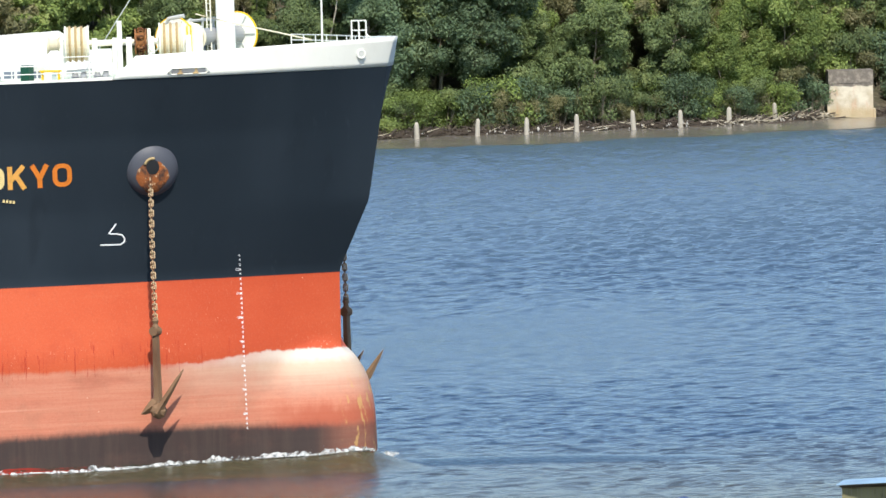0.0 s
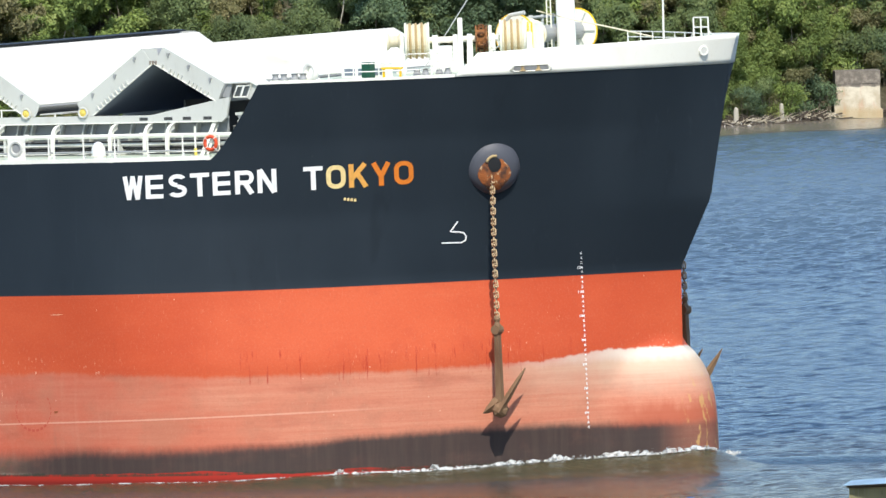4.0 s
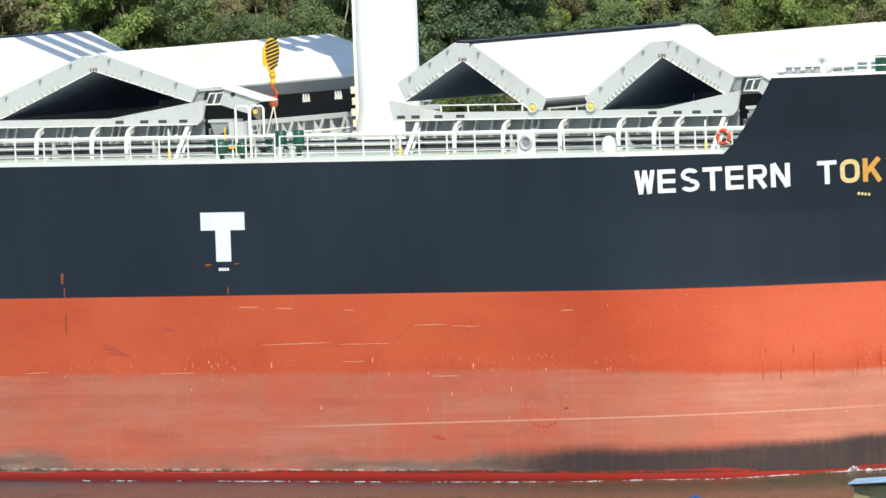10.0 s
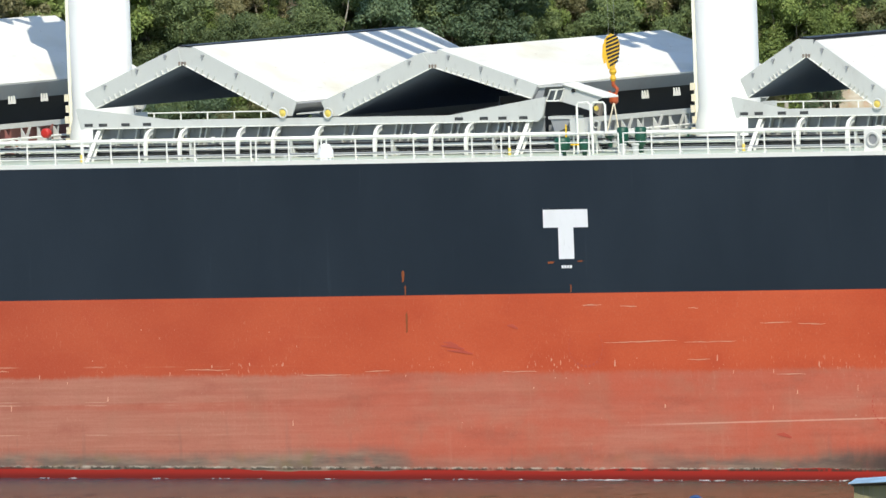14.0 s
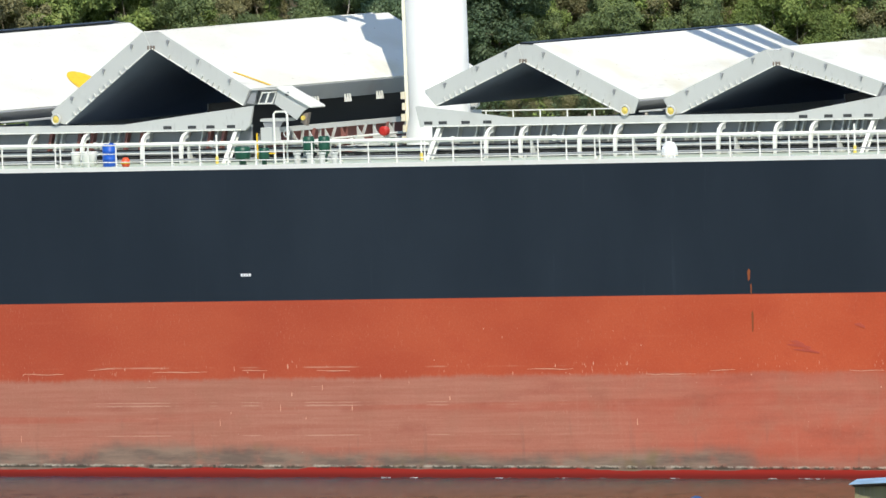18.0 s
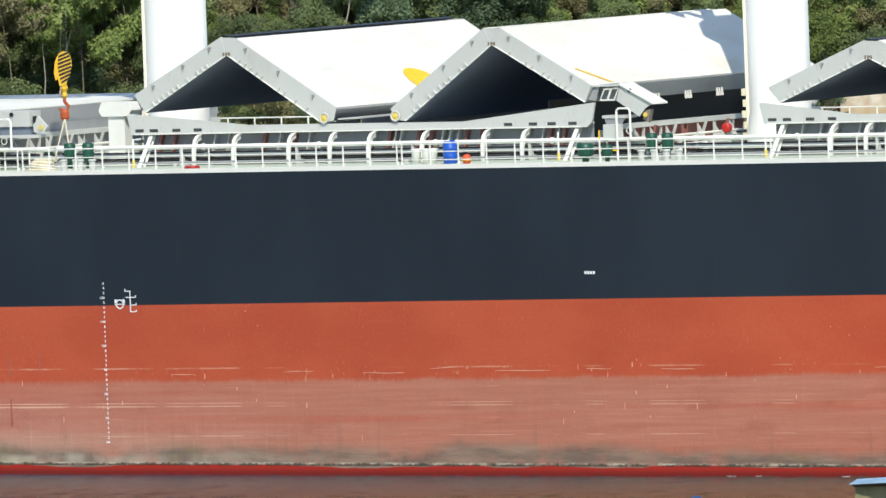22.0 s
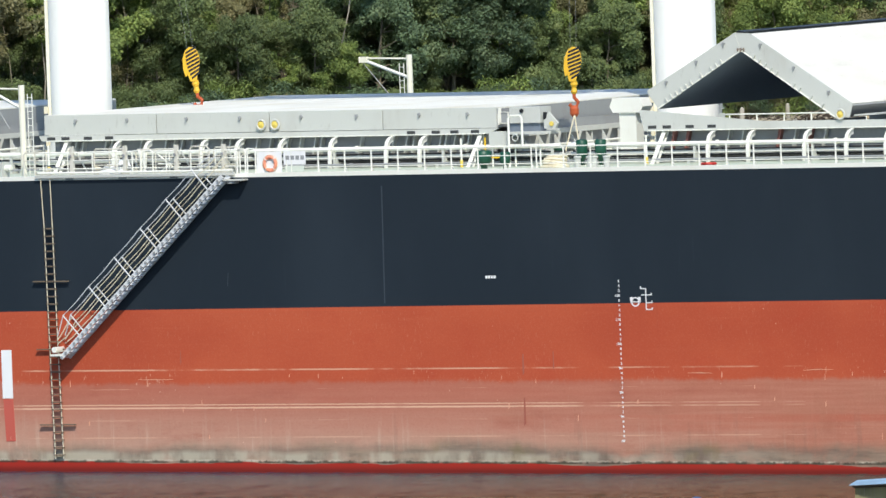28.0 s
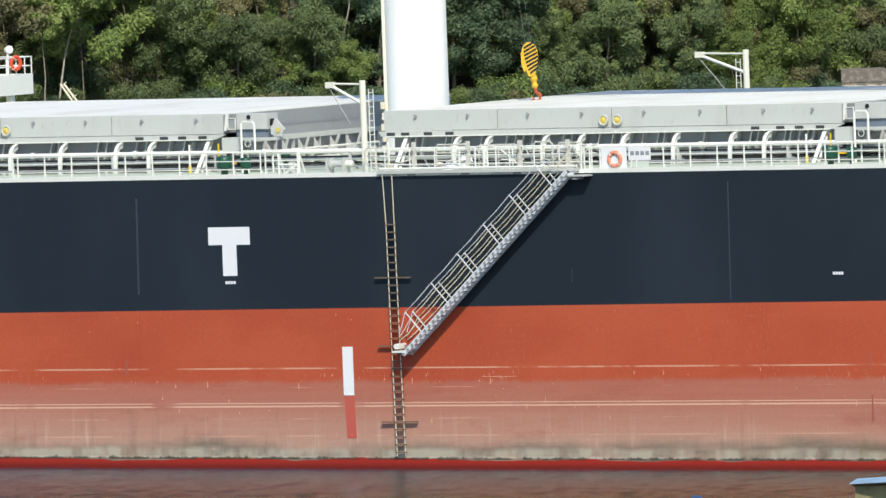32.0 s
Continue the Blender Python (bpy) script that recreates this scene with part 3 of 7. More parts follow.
def leaf_mesh(name, clumps, per, size, seed, material):
    """A crown: clumps of small folded leaves; clumps are (centre, radius)."""
    rnd = np.random.RandomState(seed)
    cs = np.array([c for c, r in clumps]), np.array([r for c, r in clumps])
    weights = cs[1] ** 2 / (cs[1] ** 2).sum()
    n = per * len(clumps)
    pick = rnd.choice(len(clumps), n, p=weights)
    d = rnd.normal(size=(n, 3))
    d /= np.linalg.norm(d, axis=1)[:, None]
    rad = cs[1][pick] * rnd.uniform(0.35, 1.0, n) ** 0.5 * (1 + 0.25 * rnd.normal(size=n).clip(-1, 1))
    at = cs[0][pick] + d * rad[:, None] * np.array([1, 1, 0.8])
    out = d + rnd.normal(size=(n, 3)) * 0.55 + np.array([0, -0.25, 0.45])
    out /= np.linalg.norm(out, axis=1)[:, None]
    side = np.cross(out, rnd.normal(size=(n, 3)))
    side /= np.linalg.norm(side, axis=1)[:, None]
    along = np.cross(out, side)
    s = size * rnd.uniform(0.6, 1.35, n)[:, None]
    tip, tail, l, r = at + along * s, at - along * s, at + side * s * 0.5 - out * s * 0.18, at - side * s * 0.5 - out * s * 0.18
    verts = np.stack([tail, l, tip, r], 1).reshape(-1, 3)
    k = np.arange(n)[:, None] * 4
    faces = np.concatenate([k + np.array([[0, 1, 2]]), k + np.array([[0, 2, 3]])]).tolist()
    me = bpy.data.meshes.new(name)
    me.from_pydata(verts.tolist(), [], faces)
    me.materials.append(material)
    return me


def tree_kind(seed, height, spread_, material, size=0.13, per=210, bare=False, label="", slim=False, clear=0):
    """A tapered trunk with limbs and a crown of leaf clumps at the limb ends."""
    rnd = random.Random(seed)
    t = thing("tree", label, "tree", "thicket on the far bank")
    bm, clumps = bmesh.new(), []
    p, d, r = Vector((0, 0, -0.4)), Vector((rnd.uniform(-0.15, 0.15), rnd.uniform(-0.1, 0.1), 1)), 0.035 * height ** 0.8 * (0.3 if clear else 0.5 if slim else 1)
    steps = 7
    for i in range(steps):
        q = p + d.normalized() * (height * 0.9 / steps)
        rod(bm, p, q, r, 6, r * 0.82)
        p, r = q, r * 0.82
        d += Vector((rnd.uniform(-0.22, 0.22), rnd.uniform(-0.22, 0.22), 0)) * (0.6 if clear else 1)
        if i >= (clear or (3 if slim else 1)):
            for _ in range(2 if slim else 3):
                a = rnd.uniform(0, math.tau)
                reach = spread_ * rnd.uniform(0.45, 1.0) * (1.0 - 0.45 * abs(i - 3.2) / 4)
                e = p + Vector((math.cos(a) * reach, math.sin(a) * reach, reach * rnd.uniform(0.15, 0.7)))
                rod(bm, p, e, r * 0.5, 4, r * 0.15)
                clumps.append((tuple(e), rnd.uniform(0.35, 0.62) * spread_ * 0.62))
                for _ in range(2):
                    f = e + Vector((rnd.uniform(-1, 1), rnd.uniform(-1, 1), rnd.uniform(-0.4, 0.7))) * spread_ * 0.4
                    rod(bm, e, f, r * 0.16, 3, r * 0.06)
                    clumps.append((tuple(f), rnd.uniform(0.2, 0.4) * spread_ * 0.6))
    clumps.append((tuple(p + Vector((0, 0, 0.2))), spread_ * 0.35))
    part("trunk", bm, M_PALEBARK if clear == 4 else M_BARK, t)
    part("crown", leaf_mesh("crown", clumps, per if not bare else per // 8, size, seed, material), None, t)
    return t


M_PALEBARK = painted("pale_bark", (178, 168, 148), 0.85, (116, 104, 84), 0.6)
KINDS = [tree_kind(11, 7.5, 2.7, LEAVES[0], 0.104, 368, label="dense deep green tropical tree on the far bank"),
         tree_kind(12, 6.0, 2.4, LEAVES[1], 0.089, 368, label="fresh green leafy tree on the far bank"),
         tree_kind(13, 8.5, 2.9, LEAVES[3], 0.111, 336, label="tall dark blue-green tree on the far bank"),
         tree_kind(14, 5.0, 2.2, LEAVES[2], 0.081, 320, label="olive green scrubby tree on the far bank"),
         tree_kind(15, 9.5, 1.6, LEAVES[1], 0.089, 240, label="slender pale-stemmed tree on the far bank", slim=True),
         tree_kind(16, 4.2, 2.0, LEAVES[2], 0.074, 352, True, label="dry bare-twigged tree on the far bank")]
BUSH = []
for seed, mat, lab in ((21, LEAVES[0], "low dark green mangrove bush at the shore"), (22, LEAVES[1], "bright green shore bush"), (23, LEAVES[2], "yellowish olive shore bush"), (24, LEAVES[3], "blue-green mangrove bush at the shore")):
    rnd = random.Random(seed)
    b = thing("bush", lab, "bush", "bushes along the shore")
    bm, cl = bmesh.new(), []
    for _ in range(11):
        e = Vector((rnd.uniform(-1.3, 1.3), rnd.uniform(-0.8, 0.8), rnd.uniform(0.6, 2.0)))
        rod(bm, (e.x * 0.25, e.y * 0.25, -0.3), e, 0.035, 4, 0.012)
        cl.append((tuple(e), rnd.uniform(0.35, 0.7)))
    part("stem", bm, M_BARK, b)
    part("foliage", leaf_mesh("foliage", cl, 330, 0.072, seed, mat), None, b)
    BUSH.append(b)

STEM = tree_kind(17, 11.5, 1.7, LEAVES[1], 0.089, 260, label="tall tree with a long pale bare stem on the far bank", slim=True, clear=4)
# Paler kinds, picked so their colour brightens the hazier right-hand bank.
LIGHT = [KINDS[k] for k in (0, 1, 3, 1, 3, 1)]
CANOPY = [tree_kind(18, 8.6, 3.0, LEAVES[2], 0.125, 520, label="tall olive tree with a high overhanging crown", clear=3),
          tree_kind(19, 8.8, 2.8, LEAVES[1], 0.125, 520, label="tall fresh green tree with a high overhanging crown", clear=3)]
rnd = random.Random(77)
used = set()
HOLLOWS = ((-22.2, -17.2), (10.6, 13.0))     # shaded gaps below the tall crowns


def hollow(x):
    return any(a < x < b for a, b in HOLLOWS)


def plant(kinds, x, y, s, sink=0.0):
    k = rnd.randrange(len(kinds))
    src = kinds[k]
    m = pose(x, y, land(x, y) - sink, rnd.uniform(-4, 4), rnd.uniform(-4, 4), rnd.uniform(0, 360))
    ob = src if src.name not in used else copy_thing(src, m)
    used.add(src.name)
    ob.matrix_basis = m @ Matrix.Diagonal((s, s, s * rnd.uniform(0.9, 1.15), 1))


for row, (off, gap) in enumerate(((2.6, 1.15), (4.2, 1.5))):
    x = -34.0
    while x < 34:
        if not 21.2 < x < 25.4:
            plant(BUSH, x, shore_y(x) + off + rnd.uniform(-0.5, 0.5), rnd.uniform(0.55, 0.85) if hollow(x) else rnd.uniform(0.7, 1.25))
        x += gap * rnd.uniform(0.7, 1.3)
for off, gap, lo, hi in ((6.0, 2.1, 0.55, 0.85), (8.5, 2.2, 0.65, 0.95), (12.0, 2.6, 0.75, 1.05), (16.0, 2.9, 0.8, 1.1), (21.0, 3.3, 0.9, 1.25), (27.0, 4.2, 1.0, 1.4)):
    x = -36.0
    while x < 36:
        if not (off < 7 and 20.8 < x < 25.8) and not (off < 13 and hollow(x)):
            plant(KINDS if x < 3 else LIGHT, x, shore_y(x) + off + rnd.uniform(-1.2, 1.2), rnd.uniform(lo, hi))
        x += gap * rnd.uniform(0.7, 1.3)
for x, s in ((-20.6, 1.05), (-21.4, 0.8), (-5.9, 1.1), (18.6, 1.2)):
    plant([STEM], x, shore_y(x) + 5.4 + rnd.uniform(-0.6, 0.6), s)
for x, off, s in ((-22.9, 4.6, 0.9), (-19.3, 4.6, 0.92), (-17.0, 6.6, 0.9), (-20.9, 8.4, 1.0), (-18.2, 9.4, 1.0), 
                  (10.8, 6.0, 0.8), (12.6, 5.6, 0.8), (11.6, 8.6, 0.95), (13.0, 9.0, 0.95)):
    plant(CANOPY, x, shore_y(x) + off, s)
for x, off, s in ((19.2, 5.2, 0.85), (20.3, 6.4, 0.95), (18.2, 7.6, 1.0), (26.2, 6.6, 0.9), (16.2, 5.4, 0.7)):
    plant(KINDS[1:2], x, shore_y(x) + off, s)
for x, off, s in ((21.4, 8.4, 0.95), (22.8, 8.0, 0.9), (24.2, 8.6, 0.95), (25.4, 8.2, 0.9), (22.2, 11.0, 1.1), (24.6, 11.4, 1.1), (23.4, 13.5, 1.25), (26.4, 12.5, 1.2)):
    plant(KINDS[:4], x, shore_y(x) + off, s)
for x in spread((20.4, 26.6, 0.9)):
    plant(BUSH, x, shore_y(x) + 6.4 + rnd.uniform(-0.4, 0.6), rnd.uniform(0.9, 1.3))
# Only dark-leaved bushes here: their colour deepens the shade of the hollows.
for a, b in HOLLOWS:
    for off, gap, k in ((5.6, 1.3, 0.8), (8.0, 1.4, 1.0), (10.4, 1.6, 1.3)):
        x = a
        while x < b:
            plant(BUSH[0:4:3], x, shore_y(x) + off + rnd.uniform(-0.6, 0.6), k * rnd.uniform(0.8, 1.25))
            x += gap * rnd.uniform(0.7, 1.3)
for x in (2.6, 3.5, 4.3, 5.0, 5.9, 6.8, 16.8, 18.4):
    plant(KINDS[5:], x, shore_y(x) + 1.9 + rnd.uniform(-0.3, 0.5), rnd.uniform(0.35, 0.55))
# the woods go on along the bank
for x in [s * k for s in (-1, 1) for k in spread((38, 150, 6))]:
    for off in (4, 11, 20):
        plant(KINDS, x + rnd.uniform(-2, 2), shore_y(x) + off + rnd.uniform(-2, 2), rnd.uniform(1.0, 1.5))



# ---- ship: hull ----
BEAM = 16.13
XS = ((-6, 66.9, 1.0, 49.0), (4.3, 67.5, 1.0, 49.0), (7.4, 67.55, 1.05, 48.0), (10.3, 69.1, 1.08, 47.5), (13.4, 69.75, 0.98, 48.0), (16.0, 70.25, 0.84, 49.0), (17.2, 70.7, 0.82, 49.0))


def lines_at(z):
    z = max(XS[0][0], min(z, XS[-1][0]))
    for a, b in zip(XS, XS[1:]):
        if z <= b[0]:
            k = (z - a[0]) / (b[0] - a[0])
            return [p + (q - p) * k for p, q in zip(a[1:], b[1:])]


def half_breadth(x, z):
    """The hull's half breadth at a height."""
    xs_, q, x0 = lines_at(z)
    b = BEAM
    if x > x0:
        s = min(1.0, (x - x0) / (xs_ - x0))
        b = BEAM * max(0.0, 1 - s * s) ** q
    if x < -92:
        b *= max(0.0, 1 - ((-92 - x) / 34) ** 2) ** 0.6
    if z < 4.6:                                     # bulb
        k = 1 - max(0.0, (x - 61.8) / 6.92) ** 2 - (abs(z + 0.7) / 6.35) ** 4.2
        b = max(b, 3.7 * math.sqrt(max(0.0, k)))
    return b


def stem_x(z):
    """Foremost point of the hull at a height."""
    x = lines_at(z)[0]
    w = abs(z + 0.7) / 6.35
    if z < 4.6 and w < 1:
        x = max(x, 61.8 + 6.92 * (1 - w ** 4.2) ** 0.5)
    return x


def hull_row(z, start):
    e = stem_x(z)
    xs_ = [start + (48 - start) * i / 24 for i in range(24)] if start < 48 else []
    a = max(48.0, start)
    xs_ += [a + (e - a) * math.sin(math.pi / 2 * i / 44) for i in range(45)]
    star = [(x, -half_breadth(x, z) if x < e - 1e-6 else 0, z) for x in xs_]
    return star + [(x, -y, zz) for x, y, zz in star[-2::-1]]


SIDE_Z = 12.77
ship = thing("cargo_ship", "large bulk carrier with black topsides and faded red bottom", "ship")
aboard(ship)
rows_z = [-5.3, -4, -2.5, -1] + [i * 0.3 for i in range(43)]
rows_z = [z for z in rows_z if z < SIDE_Z] + [SIDE_Z]
part("hull", made(grid_mesh, [hull_row(z, -119) for z in rows_z]), M_HULL, ship, "black over faded red painted steel hull", True)
part("transom", made(grid_mesh, [[(-119, -half_breadth(-119, z), z), (-119, half_breadth(-119, z), z)] for z in rows_z]), M_HULL, ship)


def fc_start(z):
    k = (z - SIDE_Z) / 3.05
    return 54.02 + 2.2 * k ** 0.85


fc_z = [SIDE_Z + (15.82 - SIDE_Z) * i / 10 for i in range(11)]
part("forecastle_side", made(grid_mesh, [hull_row(z, fc_start(z)) for z in fc_z]), M_HULL, ship, "black raised bow plating", True)


def bulwark(bm):
    rows = []
    for i in range(7):
        k = i / 6
        row = hull_row(15.9, 62.95 + 0.75 * k)
        rows.append([(x + 0.4 * k * max(0.0, (x - 62) / 8.3) ** 3, y * 1.0015, 15.824 + (0.92 + 0.3 * max(0, (x - 63) / 7.5)) * k) for x, y, zz in row])
    grid_mesh(bm, rows)


ob = part("bulwark", made(bulwark), M_WHITE, ship, "white painted bow bulwark", True)
sol = ob.modifiers.new("thick", "SOLIDIFY")
sol.thickness = 0.06


def deck_sheet(bm, z, x0, x1, n=60, inset=0.02):
    rows = []
    for i in range(n + 1):
        x = x0 + (x1 - x0) * i / n
        b = half_breadth(x, z) - inset
        rows.append([(x, -b, z), (x, 0, z + 0.15), (x, b, z)])
    grid_mesh(bm, rows)


part("main_deck", made(deck_sheet, SIDE_Z - 0.02, -118.9, 57.5, 90), M_DECK, ship, "pale green painted steel deck")
part("forecastle_deck", made(deck_sheet, 15.80, 56.2, 70.2, 60), M_DECK, ship, "pale green painted raised deck")
part("forecastle_bulkhead", made(box, 56.3, 56.5, -12.7, 12.7, SIDE_Z, 15.78), M_WHITE, ship)


def gunwale(bm, s, z, x0, x1, n, w=0.16, h=0.12):
    """A flat bar along one edge of the deck; s is the side."""
    rows = []
    for i in range(n + 1):
        x = x0 + (x1 - x0) * i / n
        b = half_breadth(x, z) + 0.012
        rows.append([(x, s * (b - w), z), (x, s * (b - w), z + h), (x, s * b, z + h), (x, s * b, z - 0.01)])
    grid_mesh(bm, rows)


for s in (-1, 1):
    part("sheer_strake", made(gunwale, s, SIDE_Z, -110, 54.0, 40, 0.12, 0.17), M_WHITE, ship, "white edge of the deck")
    part("sheer_strake", made(gunwale, s, 15.82, 56.25, 62.95, 16, 0.12, 0.10), M_WHITE, ship)


# ---- hatches ----
HY = 9.3


def xprism(bm, outline, x0, x1):
    """An outline of (y, z) pushed from x0 to x1."""
    a = [bm.verts.new((x0, y, z)) for y, z in outline]
    b = [bm.verts.new((x1, y, z)) for y, z in outline]
    n = len(a)
    for k in range(n):
        bm.faces.new((a[k], a[(k + 1) % n], b[(k + 1) % n], b[k]))
    bm.faces.new(a[::-1]), bm.faces.new(b)


SWEEP = ((-0.72, SIDE_Z), (-0.71, 13.4), (-0.67, 13.66), (-0.58, 13.86), (-0.43, 14.0), (-0.24, 14.08), (-0.05, 14.11))


def stay_flange(bm):
    """The flange of a coaming stay: it rises from the deck and sweeps inboard under the rest bar."""
    inner = []
    for i, (y, z) in enumerate(SWEEP):
        (ya, za), (yb, zb) = SWEEP[max(0, i - 1)], SWEEP[min(len(SWEEP) - 1, i + 1)]
        n = Vector((zb - za, ya - yb)).normalized() * 0.03
        inner.append((y + n.x, z + n.y))
    xprism(bm, list(SWEEP) + inner[::-1], -0.075, 0.075)


def stay_web(bm):
    """The thin plate behind the flange."""
    xprism(bm, [(y + 0.02, z) for y, z in SWEEP] + [(-0.02, 13.88), (-0.3, 13.8), (-0.46, 13.5), (-0.52, 13.1), (-0.52, SIDE_Z)], -0.012, 0.012)


def end_stay(bm, d, w):
    """One bar of the straight sloping stay at either end."""
    xprism(bm, [(-1.12 + d, SIDE_Z), (-0.02 + d * 0.7, 14.1), (0.03 + d * 0.7, 14.1), (-1.07 + d, SIDE_Z)], -w, w)


STAY = mesh_of("stay", made(stay_flange), M_WHITE)
STAY_WEB = mesh_of("web", made(stay_web), M_WHITE)
STAY_END = [mesh_of("end_stay", made(end_stay, d, w), M_WHITE) for d, w in ((0.0, 0.09), (0.42, 0.06))]
SOUND = mesh_of("sounding_pipe", made(rod, (0, 0, SIDE_Z), (0, 0, 14.0), 0.045, 6), M_WHITE)
SOUND_FOOT = mesh_of("pipe_foot", made(lathe, (0, 0, SIDE_Z), (0, 0, 1), [(0, 0.07), (0.3, 0.07), (0.34, 0.05)], 8), M_ROLLER)
RIB = mesh_of("stiffener", made(prism, [(-0.2, SIDE_Z + 0.6), (-0.13, SIDE_Z + 0.6), (0.1, 14.2), (0.03, 14.2)], -0.02, 0.24), M_GREY)
M_DULL = painted("dull_red_primer", (142, 92, 84), 0.7, (110, 90, 80), 0.4)
RIBRED = mesh_of("stiffener", made(prism, [(-0.22, SIDE_Z + 0.4), (-0.14, SIDE_Z + 0.4), (0.14, 14.2), (0.0, 14.2)], -0.02, 0.24), M_DULL)
LUG = mesh_of("lug", made(prism, [(-0.06, 0.07), (0.02, 0.1), (0.07, 0.02), (0.0, -0.1), (-0.04, -0.02)], -0.1, 0), M_DGREY)
CLEAT = mesh_of("cleat", made(box, -0.025, 0.025, -0.09, 0, -0.1, 0.1), M_GREY)
SLOT = mesh_of("slot", made(box, -0.2, 0.2, -0.006, 0.006, -0.065, 0.065), plain("slot_shade", (62, 64, 64), 0.8))


def wheel(bm):
    lathe(bm, (0, 0.02, 0), (0, -1, 0), [(0, 0.16), (0.12, 0.16), (0.13, 0.12), (0.16, 0.05)], 14)


HASP = mesh_of("hasp", made(prism, [(-0.08, 0.07), (0.02, 0.09), (0.08, 0.06), (0.03, 0.0), (0.0, -0.12), (-0.04, -0.1), (-0.02, 0.02)], -0.07, 0), M_DGREY)
M_DULLBROWN = painted("rusty_hinge", (134, 122, 110), 0.7, (110, 74, 50), 0.6)
WHEEL = mesh_of("roller", made(wheel), M_ROLLER)
WHEEL_RIM = mesh_of("roller_rim", made(ring, (0, -0.1, 0), (0, 1, 0), 0.2, 0.045, 16, 6), M_GREY)


def hatch_unit(x0, x1, folds, label, seed, stays, ends=None):
    """A coaming with its stays and the steel covers on it. folds: the side outlines of the panels (top aft, top fore, bottom fore, bottom aft, toe);
    stays: where the stays stand, the first and the last of them sloping; ends: how long the raised ends of the rest bar run."""
    rnd = random.Random(seed)
    h = aboard(thing("cargo_hatch", label, "hatch", "cargo hatches"))
    for s in (-1, 1):
        part("coaming", made(box, x0 + 0.4, x1 - 0.4, min(s * 8.78, s * 8.9), max(s * 8.78, s * 8.9), SIDE_Z, 14.35), M_DGREY, h, "grey hatch coaming plate")
    for xa in (x0 + 0.4, x1 - 0.52):
        part("coaming", made(box, xa, xa + 0.12, -8.3, 8.3, SIDE_Z, 13.93), M_DGREY, h, "grey hatch coaming end plate")
    # Flat sheet added in place of the hold's dark depth.
    part("hold_lid", made(box, x0 + 0.6, x1 - 0.6, -8.2, 8.2, 13.3, 13.4), M_INNER, h, "grey sheet standing for the dark depth of the hold")
    for s in (-1, 1):
        if ends:
            out = [(x0 + 0.1, 14.12), (x1 - 0.42, 14.12), (x1 - 0.18, 14.32), (x1, 15.14), (x1 - 0.1, 15.13), (x1 - ends[1], 14.44), (x0 + ends[0], 14.46), (x0, 15.0), (x0 - 0.1, 14.96)]
        else:
            out = [(x0, 14.16), (x0 + 0.5, 14.1), (x1 - 0.5, 14.14), (x1 + 0.05, 14.36), (x0 - 0.1, 14.36)]
        part("coaming_rail", made(prism, out, s * HY - 0.06, s * HY + 0.06), M_GREY, h, "light grey coaming rest bar with raised ends")
        part("top_flange", made(box, x0 + 0.3, x1 - 0.3, min(s * 8.9, s * 9.24), max(s * 8.9, s * 9.24), 14.26, 14.32), M_GREY, h)
        part("rail_lip", made(box, x0 + 0.3, x1 - 0.6, min(s * 9.37, s * 9.42), max(s * 9.37, s * 9.42), 14.125, 14.165), M_WHITE, h, "pale lower lip of the rest bar")
    for xx in (x0 + 0.5, x0 + 1.2, x0 + 2.3, x0 + 3.35, x1 - 4.2, x1 - 3.0, x1 - 2.1, x1 - 1.1):
        part("slot", SLOT, None, h, "dark oblong lightening hole").matrix_basis = pose(xx, -HY - 0.062, 14.29 if ends else 14.24)
    for s in (-1, 1):
        for i, x in enumerate(stays):
            turn = 0 if s < 0 else 180
            if i in (0, len(stays) - 1):
                for me in STAY_END:
                    part("stay", me, None, h, "sloping end stay").matrix_basis = pose(x, s * HY, 0, 0, 0, turn)
            else:
                stay = part("stay", STAY, None, h)
                stay.matrix_basis = pose(x - 0.22, s * HY, 0, 0, 0, turn)
                part("web", STAY_WEB, None, stay)
    for x in (stays[0] - 0.15, stays[-1] - 0.2):
        part("sounding_pipe", SOUND, None, h).matrix_basis = pose(x, -10.55, 0)
        part("pipe_foot", SOUND_FOOT, None, h, "yellow pipe foot").matrix_basis = pose(x, -10.55, 0)
    # upright stiffeners on the coaming, in loose bunches between the stays
    for a, b in zip(stays, stays[1:]):
        x = a + 0.35
        while x < b - 0.2:
            if rnd.random() < 0.62:
                part("stiffener", RIBRED if seed == 3 and rnd.random() < 0.45 else RIB, None, h).matrix_basis = pose(x, -9.14, 0, 0, 0, rnd.uniform(-6, 6))
            x += rnd.uniform(0.26, 0.5)
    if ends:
        # Black sheet added so the gap under the cover end reads as shade.
        part("end_shield", made(box, x1 - 2.6, x1 - 2.54, -8.75, 8.75, 13.45, folds[-1][2][1] + 0.1), M_BLACK, h, "black sheet added for the shaded gap below the cover end")
    for k, f in enumerate(folds):
        cover_panel(h, *f, k, len(folds), rnd, bool(ends))
    return h


